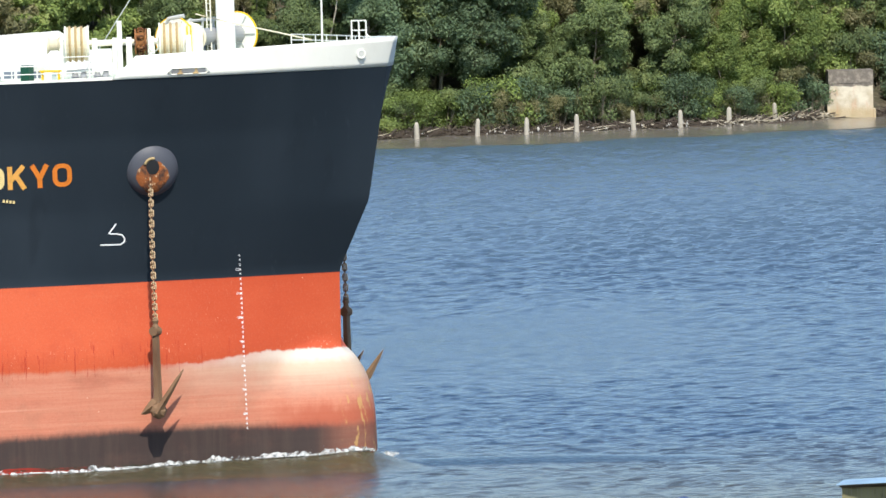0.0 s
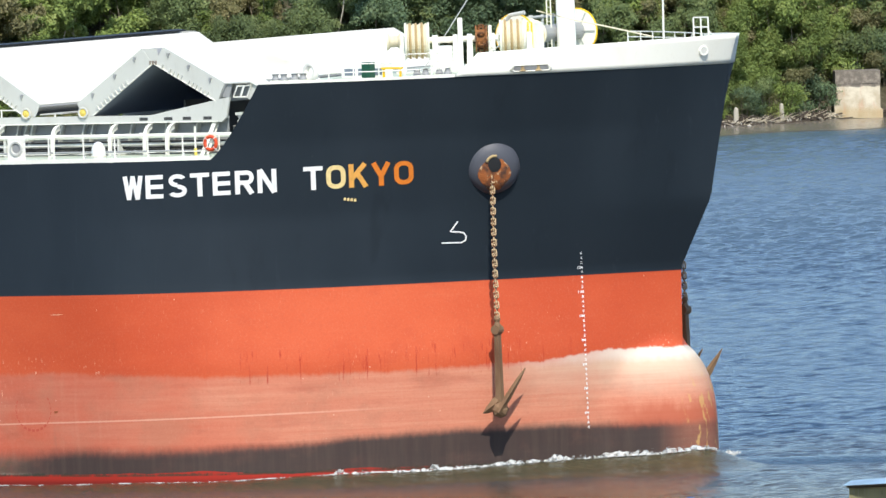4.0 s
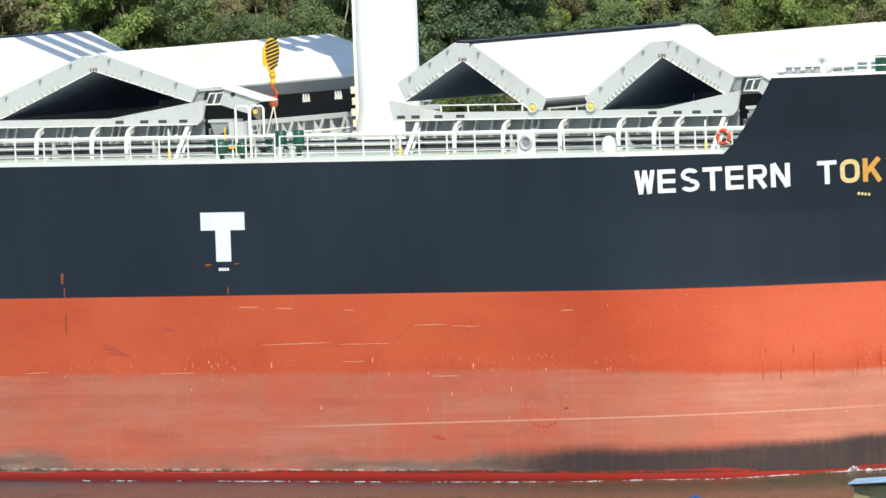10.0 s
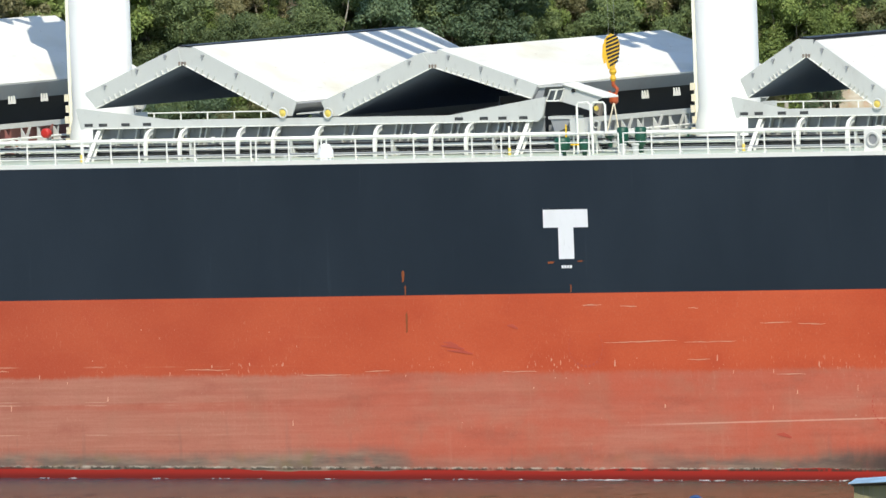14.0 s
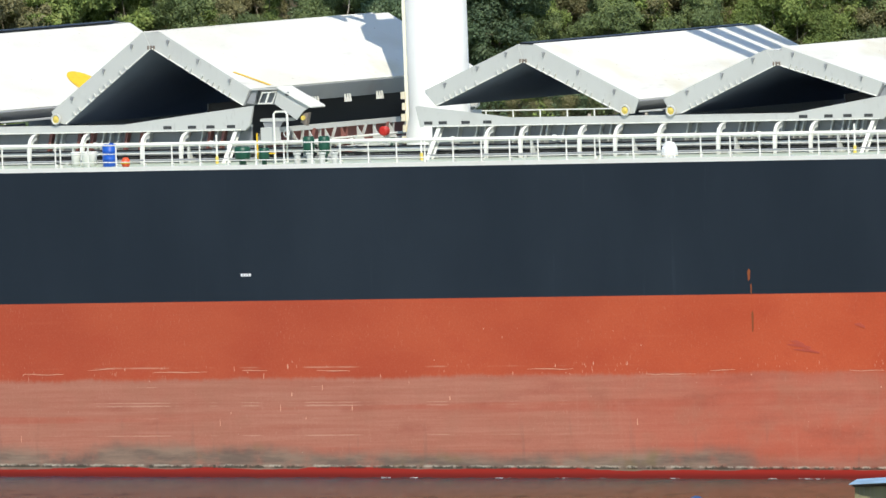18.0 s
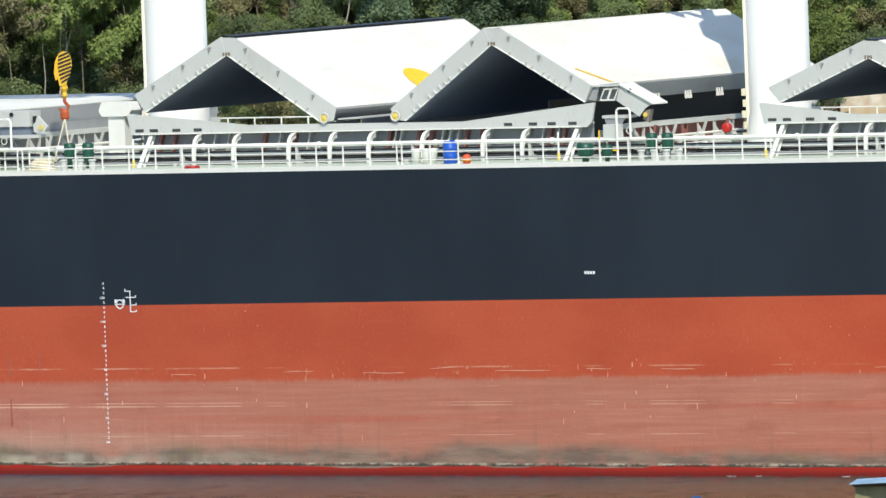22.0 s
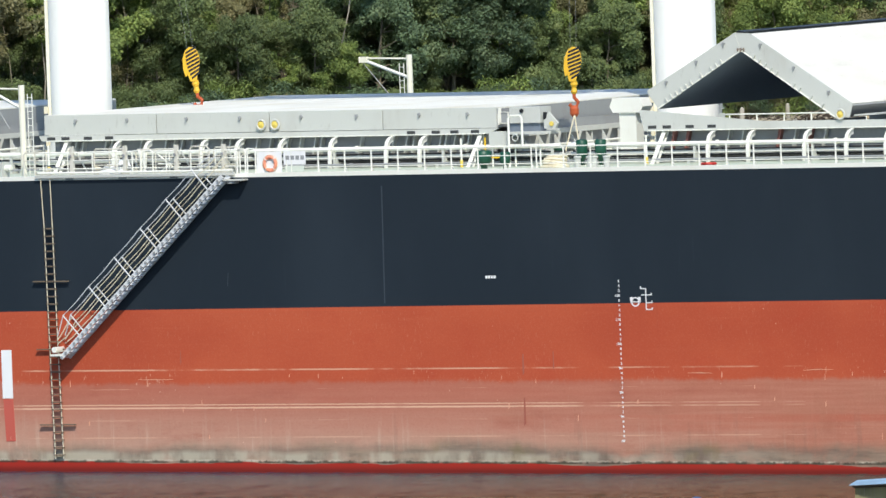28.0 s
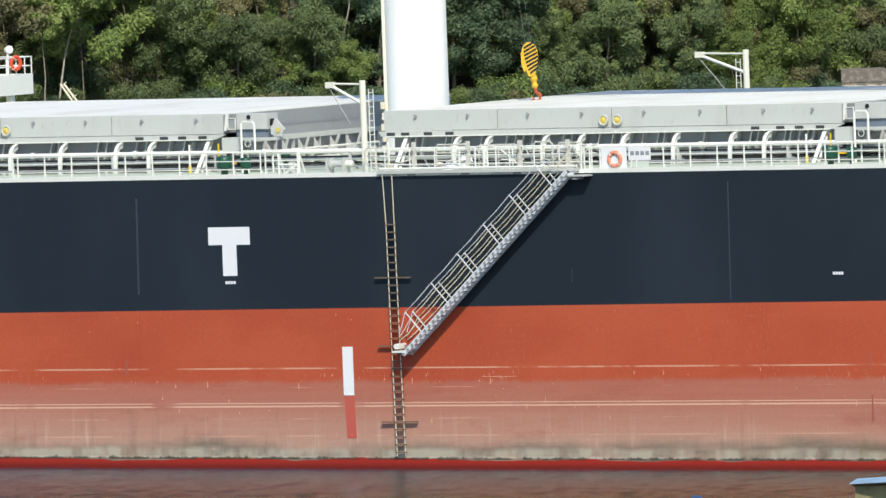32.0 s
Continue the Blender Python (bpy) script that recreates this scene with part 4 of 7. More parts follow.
def cover_panel(h, a, b, c, d, toe, k, count, rnd, raised):
    """One folding cover: a hollow steel tray with a plated top and open underside."""
    A, B, C, D = (Vector((p[0], 0, p[1])) for p in (a, b, c, d))
    t = 0.05
    nrm = (B - A).cross(Vector((0, 1, 0))).normalized()
    if nrm.z < 0:
        nrm = -nrm
    lean = -math.degrees(math.atan2(B.z - A.z, B.x - A.x))
    A2, B2 = A - nrm * t, B - nrm * t
    cov = part("cover_panel", made(prism, [(A.x, A.z + 0.004), (B.x, B.z + 0.004), (B2.x, B2.z), (A2.x, A2.z)], -HY + 0.045, HY - 0.045), M_COVER, h, "off-white plated top of a hatch cover")
    for y0, y1 in ((-HY - 0.02, -HY + 0.04), (HY - 0.04, HY + 0.02)):
        part("side_plate", made(prism, [a, b] + ([toe] if k == 1 and toe else []) + [c, d] + ([toe] if k == 2 and toe else []), y0, y1), M_GREY, cov, "grey side of the cover")
    C2, D2 = C.lerp(B, 0.10), D.lerp(A, 0.10)
    part("underside", made(prism, [(C.x, C.z), (D.x, D.z), (D2.x, D2.z), (C2.x, C2.z)], -HY + 0.06, HY - 0.06), M_INNER, cov, "shaded underside, its grey lifted and blued for haze")
    for P, Q in ((A, D), (B, C)):
        e = (P - Q).normalized().cross(Vector((0, 1, 0))) * 0.03
        part("end_plate", made(prism, [(P.x - e.x, P.z - e.z - 0.06), (P.x + e.x, P.z + e.z - 0.06), (Q.x + e.x, Q.z + e.z + 0.02), (Q.x - e.x, Q.z - e.z + 0.02)], -HY + 0.05, HY - 0.05), M_DGREY, cov)
    for f in () if raised else (0.3, 0.75):
        P = A.lerp(B, f + rnd.uniform(-0.05, 0.05)) * 0.68 + D.lerp(C, f) * 0.32
        part("lug", LUG, None, cov).matrix_basis = pose(P.x, -HY - 0.02, P.z, 0, lean, 0)
    if raised:
        for f in [0.12 + 0.06 * i for i in range(13)]:
            if rnd.random() < 0.75:
                P = D.lerp(C, f) * 0.88 + A.lerp(B, f) * 0.12
                part("cleat", CLEAT, None, cov).matrix_basis = pose(P.x, -HY - 0.02, P.z, 0, lean, 0)
    if k in (1, 2):
        if raised:
            foot, off = Vector((toe[0], 0, toe[1])), Vector((-0.38, 0, 0.13)) if k == 1 else Vector((0.08, 0, 0.14))
        else:
            foot, off = (C, Vector((-0.33, 0, 0.3))) if k == 1 else (D, Vector((0.3, 0, 0.3)))
        for name, me in (("roller", WHEEL), ("roller_rim", WHEEL_RIM)):
            part(name, me, None, cov, "yellow hatch roller" if name == "roller" else "").matrix_basis = pose(foot.x + off.x, -HY - 0.03, foot.z + off.z)
    if raised and k in (0, 2):
        for y0 in (-HY + 0.0, HY - 0.03):
            part("hinge_plate", made(prism, [(C.x - 0.25, C.z + 0.1), (C.x + 0.3, C.z + 0.1), (B.x + 0.72, B.z - 0.04), (B.x - 0.02, B.z - 0.02)], y0, y0 + 0.03), M_GREY, cov)
        for dx, w in ((-0.12, 0.03), (0.02, 0.04), (0.16, 0.03)):
            part("hinge_knuckle", made(box, C.x + dx - w, C.x + dx + w, -HY - 0.07, -HY - 0.02, C.z - 0.02, C.z + 0.14), M_DULLBROWN, cov, "rusty hinge knuckle")
    if raised and k in (0,):
        # Black strip laid in to draw the dark gap between the two panels.
        part("ridge_seal", made(prism, [(B.x + 0.02, B.z + 0.0), (B.x + 0.42, B.z - 0.03), (B.x + 0.42, B.z + 0.03), (B.x + 0.02, B.z + 0.07)], -HY + 0.1, HY - 0.3), M_BLACK, cov, "black strip standing for the dark gap along the ridge")
    if raised and k == 1:
        part("link_plate", made(prism, [(toe[0] + 0.1, toe[1] + 0.1), (toe[0] + 1.2, toe[1] + 0.14), (toe[0] + 1.2, toe[1] + 0.08), (toe[0] + 0.1, toe[1] + 0.04)], -HY + 0.2, HY - 0.2), M_GREY, cov, "link plate between the covers")
    if raised:
        # hasps along the upper edge and the rim angle below
        for f in ((0.2, 0.55, 0.86) if k % 2 == 0 else (0.12, 0.45, 0.8)):
            P = A.lerp(B, f) * 0.8 + D.lerp(C, f) * 0.2
            part("hasp", HASP, None, cov, "dark lifting lug").matrix_basis = pose(P.x, -HY - 0.02, P.z, 0, 0, 0)
        e = nrm * 0.045
        part("rim_angle", made(prism, [(D.x, D.z), (C.x, C.z), (C.x + e.x, C.z + e.z), (D.x + e.x, D.z + e.z)], -HY - 0.06, -HY - 0.022), M_WHITE, cov, "pale rim along the open edge")


def fold(foot, aft, ridge, apex, fore_ridge, fore, end, toe, first):
    """Two panels that lean together, each given by its outer edge and its inner one; toe is the corner that carries the roller."""
    g = 0.03
    return [[aft, ridge, (apex[0] - g, apex[1]), foot, None if first else toe],
            [fore_ridge, fore, end, (apex[0] + g, apex[1]), toe if first else None]]


def flat(xa, xb, z0=14.38, z1=15.22, n=4):
    w = (xb - xa) / n
    return [[(xa + i * w + 0.02, z1), (xa + (i + 1) * w - 0.02, z1), (xa + (i + 1) * w - 0.02, z0), (xa + i * w + 0.02, z0), None] for i in range(n)]


hatch_unit(34.95, 51.7, fold((35.65, 14.92), (35.3, 15.72), (38.11, 17.33), (38.5, 16.56), (38.93, 17.25), (42.44, 14.96), (41.66, 14.48), (42.2, 14.47), True)
           + fold((45.05, 14.46), (44.27, 14.98), (47.5, 17.22), (48.05, 16.56), (48.54, 17.26), (51.46, 15.72), (51.07, 14.93), (44.52, 14.46), False),
           "forward hatch with white covers folded into two ridges", 1, (36.22, 38.55, 40.88, 43.61, 46.41, 48.1, 49.19, 50.89), (2.5, 3.9))
hatch_unit(3.33, 26.0, fold((4.2, 14.97), (3.68, 15.64), (8.27, 17.49), (8.5, 16.73), (9.0, 17.49), (13.96, 15.12), (13.2, 14.5), (13.72, 14.54), True)
           + fold((16.0, 14.5), (15.15, 15.1), (20.08, 17.06), (20.62, 16.42), (20.87, 17.18), (25.62, 15.63), (25.3, 15.06), (15.45, 14.48), False),
           "hatch with off-white covers half raised in two ridges", 2, (4.31, 7.15, 8.81, 11.64, 13.35, 15.44, 18.28, 20.98, 22.68, 25.09), (4.5, 4.7))
hatch_unit(-27.25, -4.64, fold((-26.45, 15.03), (-26.97, 15.79), (-22.66, 18.14), (-22.38, 17.36), (-21.91, 18.08), (-17.16, 15.12), (-17.95, 14.52), (-17.32, 14.56), True)
           + fold((-13.8, 14.5), (-14.51, 15.04), (-9.88, 18.31), (-9.5, 17.58), (-9.12, 18.3), (-4.8, 15.84), (-5.13, 15.14), (-14.32, 14.58), False),
           "hatch with stained off-white covers raised in two ridges", 3, (-26.22, -23.55, -21.63, -18.94, -16.94, -15.06, -12.47, -9.53, -7.63, -5.55), (5.8, 6.4))
CLOSED = (-55.28, -52.38, -50.86, -48.11, -46.38, -44.27, -41.81, -39.08, -37.45, -35.09)
hatch_unit(-56.5, -34.2, flat(-56.35, -34.25), "hatch with pale grey covers lying closed", 4, CLOSED)
hatch_unit(-86.3, -64.1, flat(-86.1, -64.2), "hatch with pale grey covers lying closed", 5, [x - 29.85 for x in CLOSED])


# ---- deck cranes ----
def deck_crane(x, jib, slew, label):
    """A column with its slewing house and stowed jib; jib is +1 towards the bow, -1 towards the stern."""
    c = aboard(thing("deck_crane", label, "crane", "deck cranes"), pose(x, 0, 0))
    bm = bmesh.new()
    pts = [(1.29 * math.cos(k * math.tau / 48), 1.29 * math.sin(k * math.tau / 48)) for k in range(48)]
    grid_mesh(bm, [[(px * f, py * f, z) for px, py in pts + pts[:1]] for z, f in ((SIDE_Z + 0.05, 1.12), (13.6, 1.1), (14.4, 1.0), (26.0, 1.0))])
    part("column", bm, M_COLUMN, c, "thick white crane column", True)
    part("housing", made(prism, [(-1.3, 26.0), (1.3, 26.0), (1.5, 27.5), (1.1, 30.2), (-0.6, 30.2), (-1.3, 28.0)], -1.7, 1.7), M_CREAM, c)
    bm = bmesh.new()
    for s in (-2.9, -1.35, 0.2, 1.75):
        box(bm, min(jib * 1.2, jib * 27), max(jib * 1.2, jib * 27), s - 0.33, s + 0.33, 26.4, 26.9)
    for k in range(4):
        xx = jib * (2 + k * 8.2)
        box(bm, xx - 0.12, xx + 0.12, -2.6, 1.5, 26.5, 26.8)
    part("jib", bm, M_CREAM, c, "stowed crane jib").matrix_basis = pose(0, 0, 0, 0, 0, slew)
    bm = bmesh.new()
    rod(bm, (-1.2, -0.62, SIDE_Z + 0.1), (-1.2, -0.62, 26), 0.1, 6)
    part("cable_pipe", bm, M_CREAM, c, "yellowish pipe along the column")
    for k in range(5):
        part("junction_box", made(box, -1.4 + 0.05 * (k % 2), -1.2, -0.8, -0.55, 13.15 + k * 0.46, 13.45 + k * 0.46), M_ROPE, c, "cream cable junction box")
    return c


for x, j, slew in ((29.3, -1, 0), (-1.2, -1, -50), (-30.5, -1, -4), (-60.2, 1, 0)):
    deck_crane(x, j, slew, "white deck crane column between two hatches")


# ---- marks and lettering on the hull ----
CA, SA = 0.85819, 0.51335


def on_hull(u, z):
    """The place on the starboard side that lies at u across the line of sight, at a height."""
    lo, hi = 40.0, stem_x(z) - 0.001
    for _ in range(40):
        mid = (lo + hi) / 2
        if CA * mid - SA * half_breadth(mid, z) < u:
            lo = mid
        else:
            hi = mid
    return Vector((lo, -half_breadth(lo, z), z))


def off_hull(p, d):
    """A place moved d out from the plating."""
    x, z = p.x, p.z
    n = Vector((-(half_breadth(x + 0.05, z) - half_breadth(x - 0.05, z)) / 0.1, -1, 0)).normalized()
    n.x = abs(n.x)
    return p + n * d


def glyphs(text, bold=0.0):
    """The outline mesh of a word with Blender's own font, one unit high: points and faces."""
    cu = bpy.data.curves.new("word", "FONT")
    cu.body, cu.size, cu.offset, cu.resolution_u = text, 1.0, bold, 3
    ob = new("word", cu)
    bpy.context.view_layer.update()
    me = ob.evaluated_get(bpy.context.evaluated_depsgraph_get()).to_mesh()
    v = [tuple(q.co) for q in me.vertices]
    f = [tuple(q.vertices) for q in me.polygons]
    bpy.data.objects.remove(ob)
    bpy.data.curves.remove(cu)
    xs_, zs_ = [q[0] for q in v], [q[1] for q in v]
    x0, x1, z0, z1 = min(xs_), max(xs_), min(zs_), max(zs_)
    return [((x - x0) / (x1 - x0), (z - z0) / (z1 - z0)) for x, z, _ in v], f


def letter(name, glyph, place, material, label):
    """Paint laid on the plating: place turns (0..1, 0..1) into a point."""
    me = bpy.data.meshes.new(name)
    me.from_pydata([tuple(place(a, b)) for a, b in glyph[0]], [], glyph[1])
    me.materials.append(material)
    ob = new(name, me)
    ob.parent = ship
    ob["label"] = label
    return ob


M_TEXT2 = plain("cream_lettering", (240, 214, 150), 0.5)
M_TEXT3 = plain("amber_lettering", (236, 172, 84), 0.5)
M_TEXT4 = plain("rusty_orange_lettering", (226, 128, 42), 0.5)
CACHE = {}


def glyph(text, bold=0.0):
    if (text, bold) not in CACHE:
        CACHE[text, bold] = glyphs(text, bold)
    return CACHE[text, bold]


def bar2(a, b, w, z):
    """A straight stroke from a to b."""
    d = Vector((b[0] - a[0], b[1] - a[1]))
    e = Vector((-d.y, d.x)).normalized() * w / 2
    return [(p[0] + e.x * s, p[1] + e.y * s, z) for p, s in ((a, 1), (b, 1), (b, -1), (a, -1))]


def arc2(cx, cy, rx, ry, a0, a1, w, z, n=10):
    out = []
    for k in range(n):
        q = []
        for a, f in ((a0 + (a1 - a0) * k / n, 0), (a0 + (a1 - a0) * (k + 1) / n, 0), (a0 + (a1 - a0) * (k + 1) / n, 1), (a0 + (a1 - a0) * k / n, 1)):
            q.append((cx + (rx - w * f) * math.cos(radians(a)), cy + (ry - w * f) * math.sin(radians(a)), z))
        out.append(q)
    return out


def sign_letter(ch):
    """Block capitals as a sign painter lays them out, 0.78 wide and 0.97 high, one stroke thick."""
    W, H, s = 0.78, 0.97, 0.2
    up = lambda x, z=0.0: [(x, 0, z), (x + s, 0, z), (x + s, H, z), (x, H, z)]
    bar = lambda x0, x1, y, z=0.002: [(x0, y, z), (x1, y, z), (x1, y + s * 0.9, z), (x0, y + s * 0.9, z)]
    if ch == "W":
        q = [bar2((0.08, H), (0.23, 0), s * 0.9, 0), bar2((0.23, 0), (0.40, H), s * 0.8, 0.002), bar2((0.40, H), (0.57, 0), s * 0.8, 0.004), bar2((0.57, 0), (0.72, H), s * 0.9, 0.006)]
    elif ch == "E":
        q = [up(0)] + [bar(s, W * 0.92, y) for y in (0, (H - s * 0.9) / 2, H - s * 0.9)]
    elif ch == "T":
        q = [bar(0, W, H - s * 0.9), [(W / 2 - s / 2, 0, 0), (W / 2 + s / 2, 0, 0), (W / 2 + s / 2, H - s * 0.9, 0), (W / 2 - s / 2, H - s * 0.9, 0)]]
    elif ch == "N":
        q = [up(0), up(W - s), bar2((s * 0.55, H), (W - s * 0.55, 0), s, 0.002)]
    elif ch == "R":
        q = [up(0), bar(s, 0.5, H - s * 0.9), bar(s, 0.5, 0.38)] + arc2(0.5, 0.675, 0.27, 0.295, -90, 90, 0.18, 0.002) + [bar2((0.42, 0.42), (0.68, 0), s, 0.004)]
    elif ch == "K":
        q = [up(0), bar2((0.12, 0.36), (0.66, H), s, 0.002), bar2((0.34, 0.58), (0.68, 0), s, 0.004)]
    elif ch == "Y":
        q = [[(W / 2 - s / 2, 0, 0), (W / 2 + s / 2, 0, 0), (W / 2 + s / 2, 0.45, 0), (W / 2 - s / 2, 0.45, 0)], bar2((0.09, H), (W / 2, 0.4), s, 0.002), bar2((W - 0.09, H), (W / 2, 0.4), s, 0.004)]
    elif ch == "S":
        q = arc2(0.39, 0.7, 0.36, 0.27, 25, 270, 0.18, 0) + arc2(0.39, 0.27, 0.38, 0.27, 90, -155, 0.18, 0.002)
    else:
        q = arc2(0.34, H - 0.34, 0.34, 0.34, 90, 180, 0.19, 0) + arc2(0.34, 0.34, 0.34, 0.34, 180, 270, 0.19, 0) + arc2(W - 0.34, 0.34, 0.34, 0.34, 270, 360, 0.19, 0) + arc2(W - 0.34, H - 0.34, 0.34, 0.34, 0, 90, 0.19, 0)
        q += [bar(0.34, W - 0.34, 0), bar(0.34, W - 0.34, H - 0.185), [(0, 0.34, 0), (0.19, 0.34, 0), (0.19, H - 0.34, 0), (0, H - 0.34, 0)], [(W - 0.19, 0.34, 0), (W, 0.34, 0), (W, H - 0.34, 0), (W - 0.19, H - 0.34, 0)]]
    return q


def bow_word(word, u0, u1, inks):
    n = len(word)
    w = (u1 - u0) / (n - 0.14)
    for i, ch in enumerate(word):
        a, b = u0 + i * w, u0 + i * w + w * 0.86

        def place(s, t, h):
            u = a + (b - a) * s / 0.78
            return off_hull(on_hull(u, 11.20 + 0.021 * (u - 35) + t), 0.018 + h)
        pts, faces = [], []
        for q in sign_letter(ch):
            faces.append(tuple(range(len(pts), len(pts) + 4)))
            pts += [tuple(place(*p)) for p in q]
        me = bpy.data.meshes.new("letter")
        me.from_pydata(pts, [], faces)
        me.materials.append(inks[i])
        part("letter", me, None, ship, "painted capital of the ship's name")


bow_word("WESTERN", 35.09, 41.42, [M_TEXT] * 7)
bow_word("TOKYO", 42.53, 47.06, [M_TEXT, M_TEXT2, M_TEXT3, M_TEXT4, M_TEXT4])

YS = -BEAM - 0.014


def side_plate(bm, pts):
    prism(bm, pts, YS, YS + 0.03)


def side_mark(name, pts, material, label):
    return part(name, made(side_plate, pts), material, ship, label)


def tee(x, s):
    return [(x - 1.06 * s, 10.75), (x + 1.06 * s, 10.75), (x + 1.06 * s, 10.01), (x + 0.36 * s, 10.01), (x + 0.36 * s, 8.72), (x - 0.36 * s, 8.72), (x - 0.36 * s, 10.01), (x - 1.06 * s, 10.01)]


side_mark("tug_mark", tee(30.75, 1.0), M_TEXT, "white tug push mark shaped as a T")
side_mark("tug_mark", tee(-59.96, 0.95), M_TEXT, "white tug push mark shaped as a T")
side_mark("frame_bar", [(-54.66, 5.71), (-54.16, 5.71), (-54.16, 3.69), (-54.66, 3.69)], M_TEXT, "upright white bar")
M_FADED = painted("faded_red_bar", (196, 92, 76), 0.6, (186, 128, 108), 0.6)
side_mark("frame_bar", [(-54.64, 3.66), (-54.16, 3.66), (-54.10, 1.9), (-54.56, 1.9)], M_FADED, "upright faded red bar")
for x, z in ((30.75, 8.40), (-1.15, 8.39), (-30.75, 8.47), (-59.95, 8.44)):
    for k in range(4):
        a = x - 0.26 + k * 0.13
        side_mark("small_mark", [(a, z - 0.06), (a + 0.1, z - 0.06), (a + 0.1, z + 0.06), (a, z + 0.06)], M_TEXT, "tiny white frame mark")
for k in range(4):
    a = on_hull(44.2 + k * 0.14, 10.93)
    ob = part("small_mark", made(box, -0.05, 0.05, -0.02, 0.01, -0.05 - 0.02 * k, 0.07 - 0.02 * k), M_TEXT2, ship, "tiny worn mark")
    ob.matrix_basis = pose(*off_hull(a, 0.01))
# faint wear on the topsides
for x, z0, z1, w in ((-35.93, 7.45, 12.3, 0.05), (-43.5, 8.25, 8.8, 0.03), (-64.5, 8.0, 12.0, 0.08)):
    side_mark("weld_streak", [(x, z0), (x + w, z0), (x + w + 0.05, z1), (x + 0.05, z1)], painted("pale_streak", (58, 66, 74), 0.5, (46, 54, 60), 0.6), "faint pale streak on the plating")
M_STAIN = painted("rust_stain", (142, 76, 38), 0.8, (110, 54, 28), 0.8)
for x, z, w, h in ((22.9, 8.1, 0.14, 0.5), (22.98, 7.5, 0.06, 0.5), (23.0, 6.2, 0.1, 0.9), (30.0, 8.58, 0.35, 0.1), (31.4, 8.62, 0.3, 0.06), (30.9, 7.5, 0.06, 0.35), (46.9, 2.5, 0.2, 0.1)):
    side_mark("rust_stain", [(x - w * 0.4, z - h / 2), (x + w * 0.2, z - h * 0.4), (x + w / 2, z + h * 0.3), (x + w * 0.1, z + h / 2), (x - w / 2, z + h * 0.35)], M_STAIN, "brown rust stain")
M_DARKRUN = painted("dark_run", (164, 92, 74), 0.8, (140, 80, 66), 0.8)
for x, z0, z1, w in ((-29.35, 4.4, 5.3, 0.09), (-29.35, 2.3, 3.5, 0.1), (-27.9, 4.6, 5.4, 0.06), (-45.9, 5.0, 5.6, 0.04), (-65.2, 4.6, 5.3, 0.12)):
    side_mark("dark_run", [(x - w / 2, z0), (x + w / 2, z0 + 0.1), (x + w * 0.3, z1), (x - w * 0.3, z1 - 0.05)], M_DARKRUN, "dark run on the red paint")


def draught_column(place_at, top, bottom):
    """Draught figures every two decimetres, metres with an M."""
    d = top
    while d >= bottom:
        k = round(d * 10)
        text = (str(k // 10) + "M") if k % 10 == 0 else str(k % 10)
        z = 7.58 - (12 - d)
        w = 0.08 if len(text) == 1 else 0.17 if len(text) == 2 else 0.22
        letter("draught_figure", glyph(text, 0.02), place_at(z, w), M_TEXT, "small white draught figure")
        d = round(d - 0.2, 1)


def side_at(z, w):
    return lambda s, t: Vector((-24.60 - w + w * s, YS, z + 0.11 * t))


def bow_at(z, w):
    u = 53.88 + 0.008 * (8.2 - z)
    return lambda s, t: off_hull(on_hull(u - w + w * s, z + 0.11 * t), 0.02)


draught_column(side_at, 12.6, 6.0)
draught_column(bow_at, 12.6, 5.4)


def load_line(bm):
    for a in range(20):
        t0, t1 = a * math.tau / 20, (a + 1) * math.tau / 20
        pts = [(-23.87 + r * math.cos(t), 7.36 + r * math.sin(t)) for r, t in ((0.15, t0), (0.15, t1), (0.2, t1), (0.2, t0))]
        side_plate(bm, pts)


part("load_disc", made(load_line), M_TEXT, ship, "white load line ring")
for a, b, c, d in ((-24.12, -23.62, 7.34, 7.38), (-24.12, -24.0, 7.4, 7.56), (-23.74, -23.62, 7.4, 7.56), (-23.38, -23.34, 7.02, 7.9), (-23.6, -23.34, 7.88, 7.92), (-23.58, -23.1, 7.62, 7.66), (-23.34, -23.06, 7.3, 7.34), (-23.34, -23.08, 7.02, 7.06), (-23.12, -23.08, 7.62, 7.72), (-23.1, -23.06, 7.3, 7.4), (-23.1, -23.06, 7.02, 7.12), (-23.62, -23.58, 7.88, 8.0)):
    side_mark("load_line", [(a, c), (b, c), (b, d), (a, d)], M_TEXT, "thin white load line")


def stroke(bm, pts, w):
    """A painted line on the bow plating through (u, z) points."""
    path = []
    for (u0, z0), (u1, z1) in zip(pts, pts[1:]):
        for i in range(4):
            path.append((u0 + (u1 - u0) * i / 4, z0 + (z1 - z0) * i / 4))
    path.append(pts[-1])
    rows = []
    for i, (u, z) in enumerate(path):
        j, k = max(0, i - 1), min(len(path) - 1, i + 1)
        du, dz = path[k][0] - path[j][0], path[k][1] - path[j][1]
        l = math.hypot(du, dz) or 1
        rows.append([off_hull(on_hull(u - dz / l * w / 2, z + du / l * w / 2), 0.02), off_hull(on_hull(u + dz / l * w / 2, z - du / l * w / 2), 0.02)])
    grid_mesh(bm, rows)


part("bulb_mark", made(stroke, [(48.11, 8.94), (48.93, 8.92), (49.10, 9.02), (49.13, 9.17), (49.03, 9.32), (48.83, 9.37), (48.48, 9.39), (48.80, 9.80)], 0.06), M_TEXT, ship, "white bulbous bow symbol")


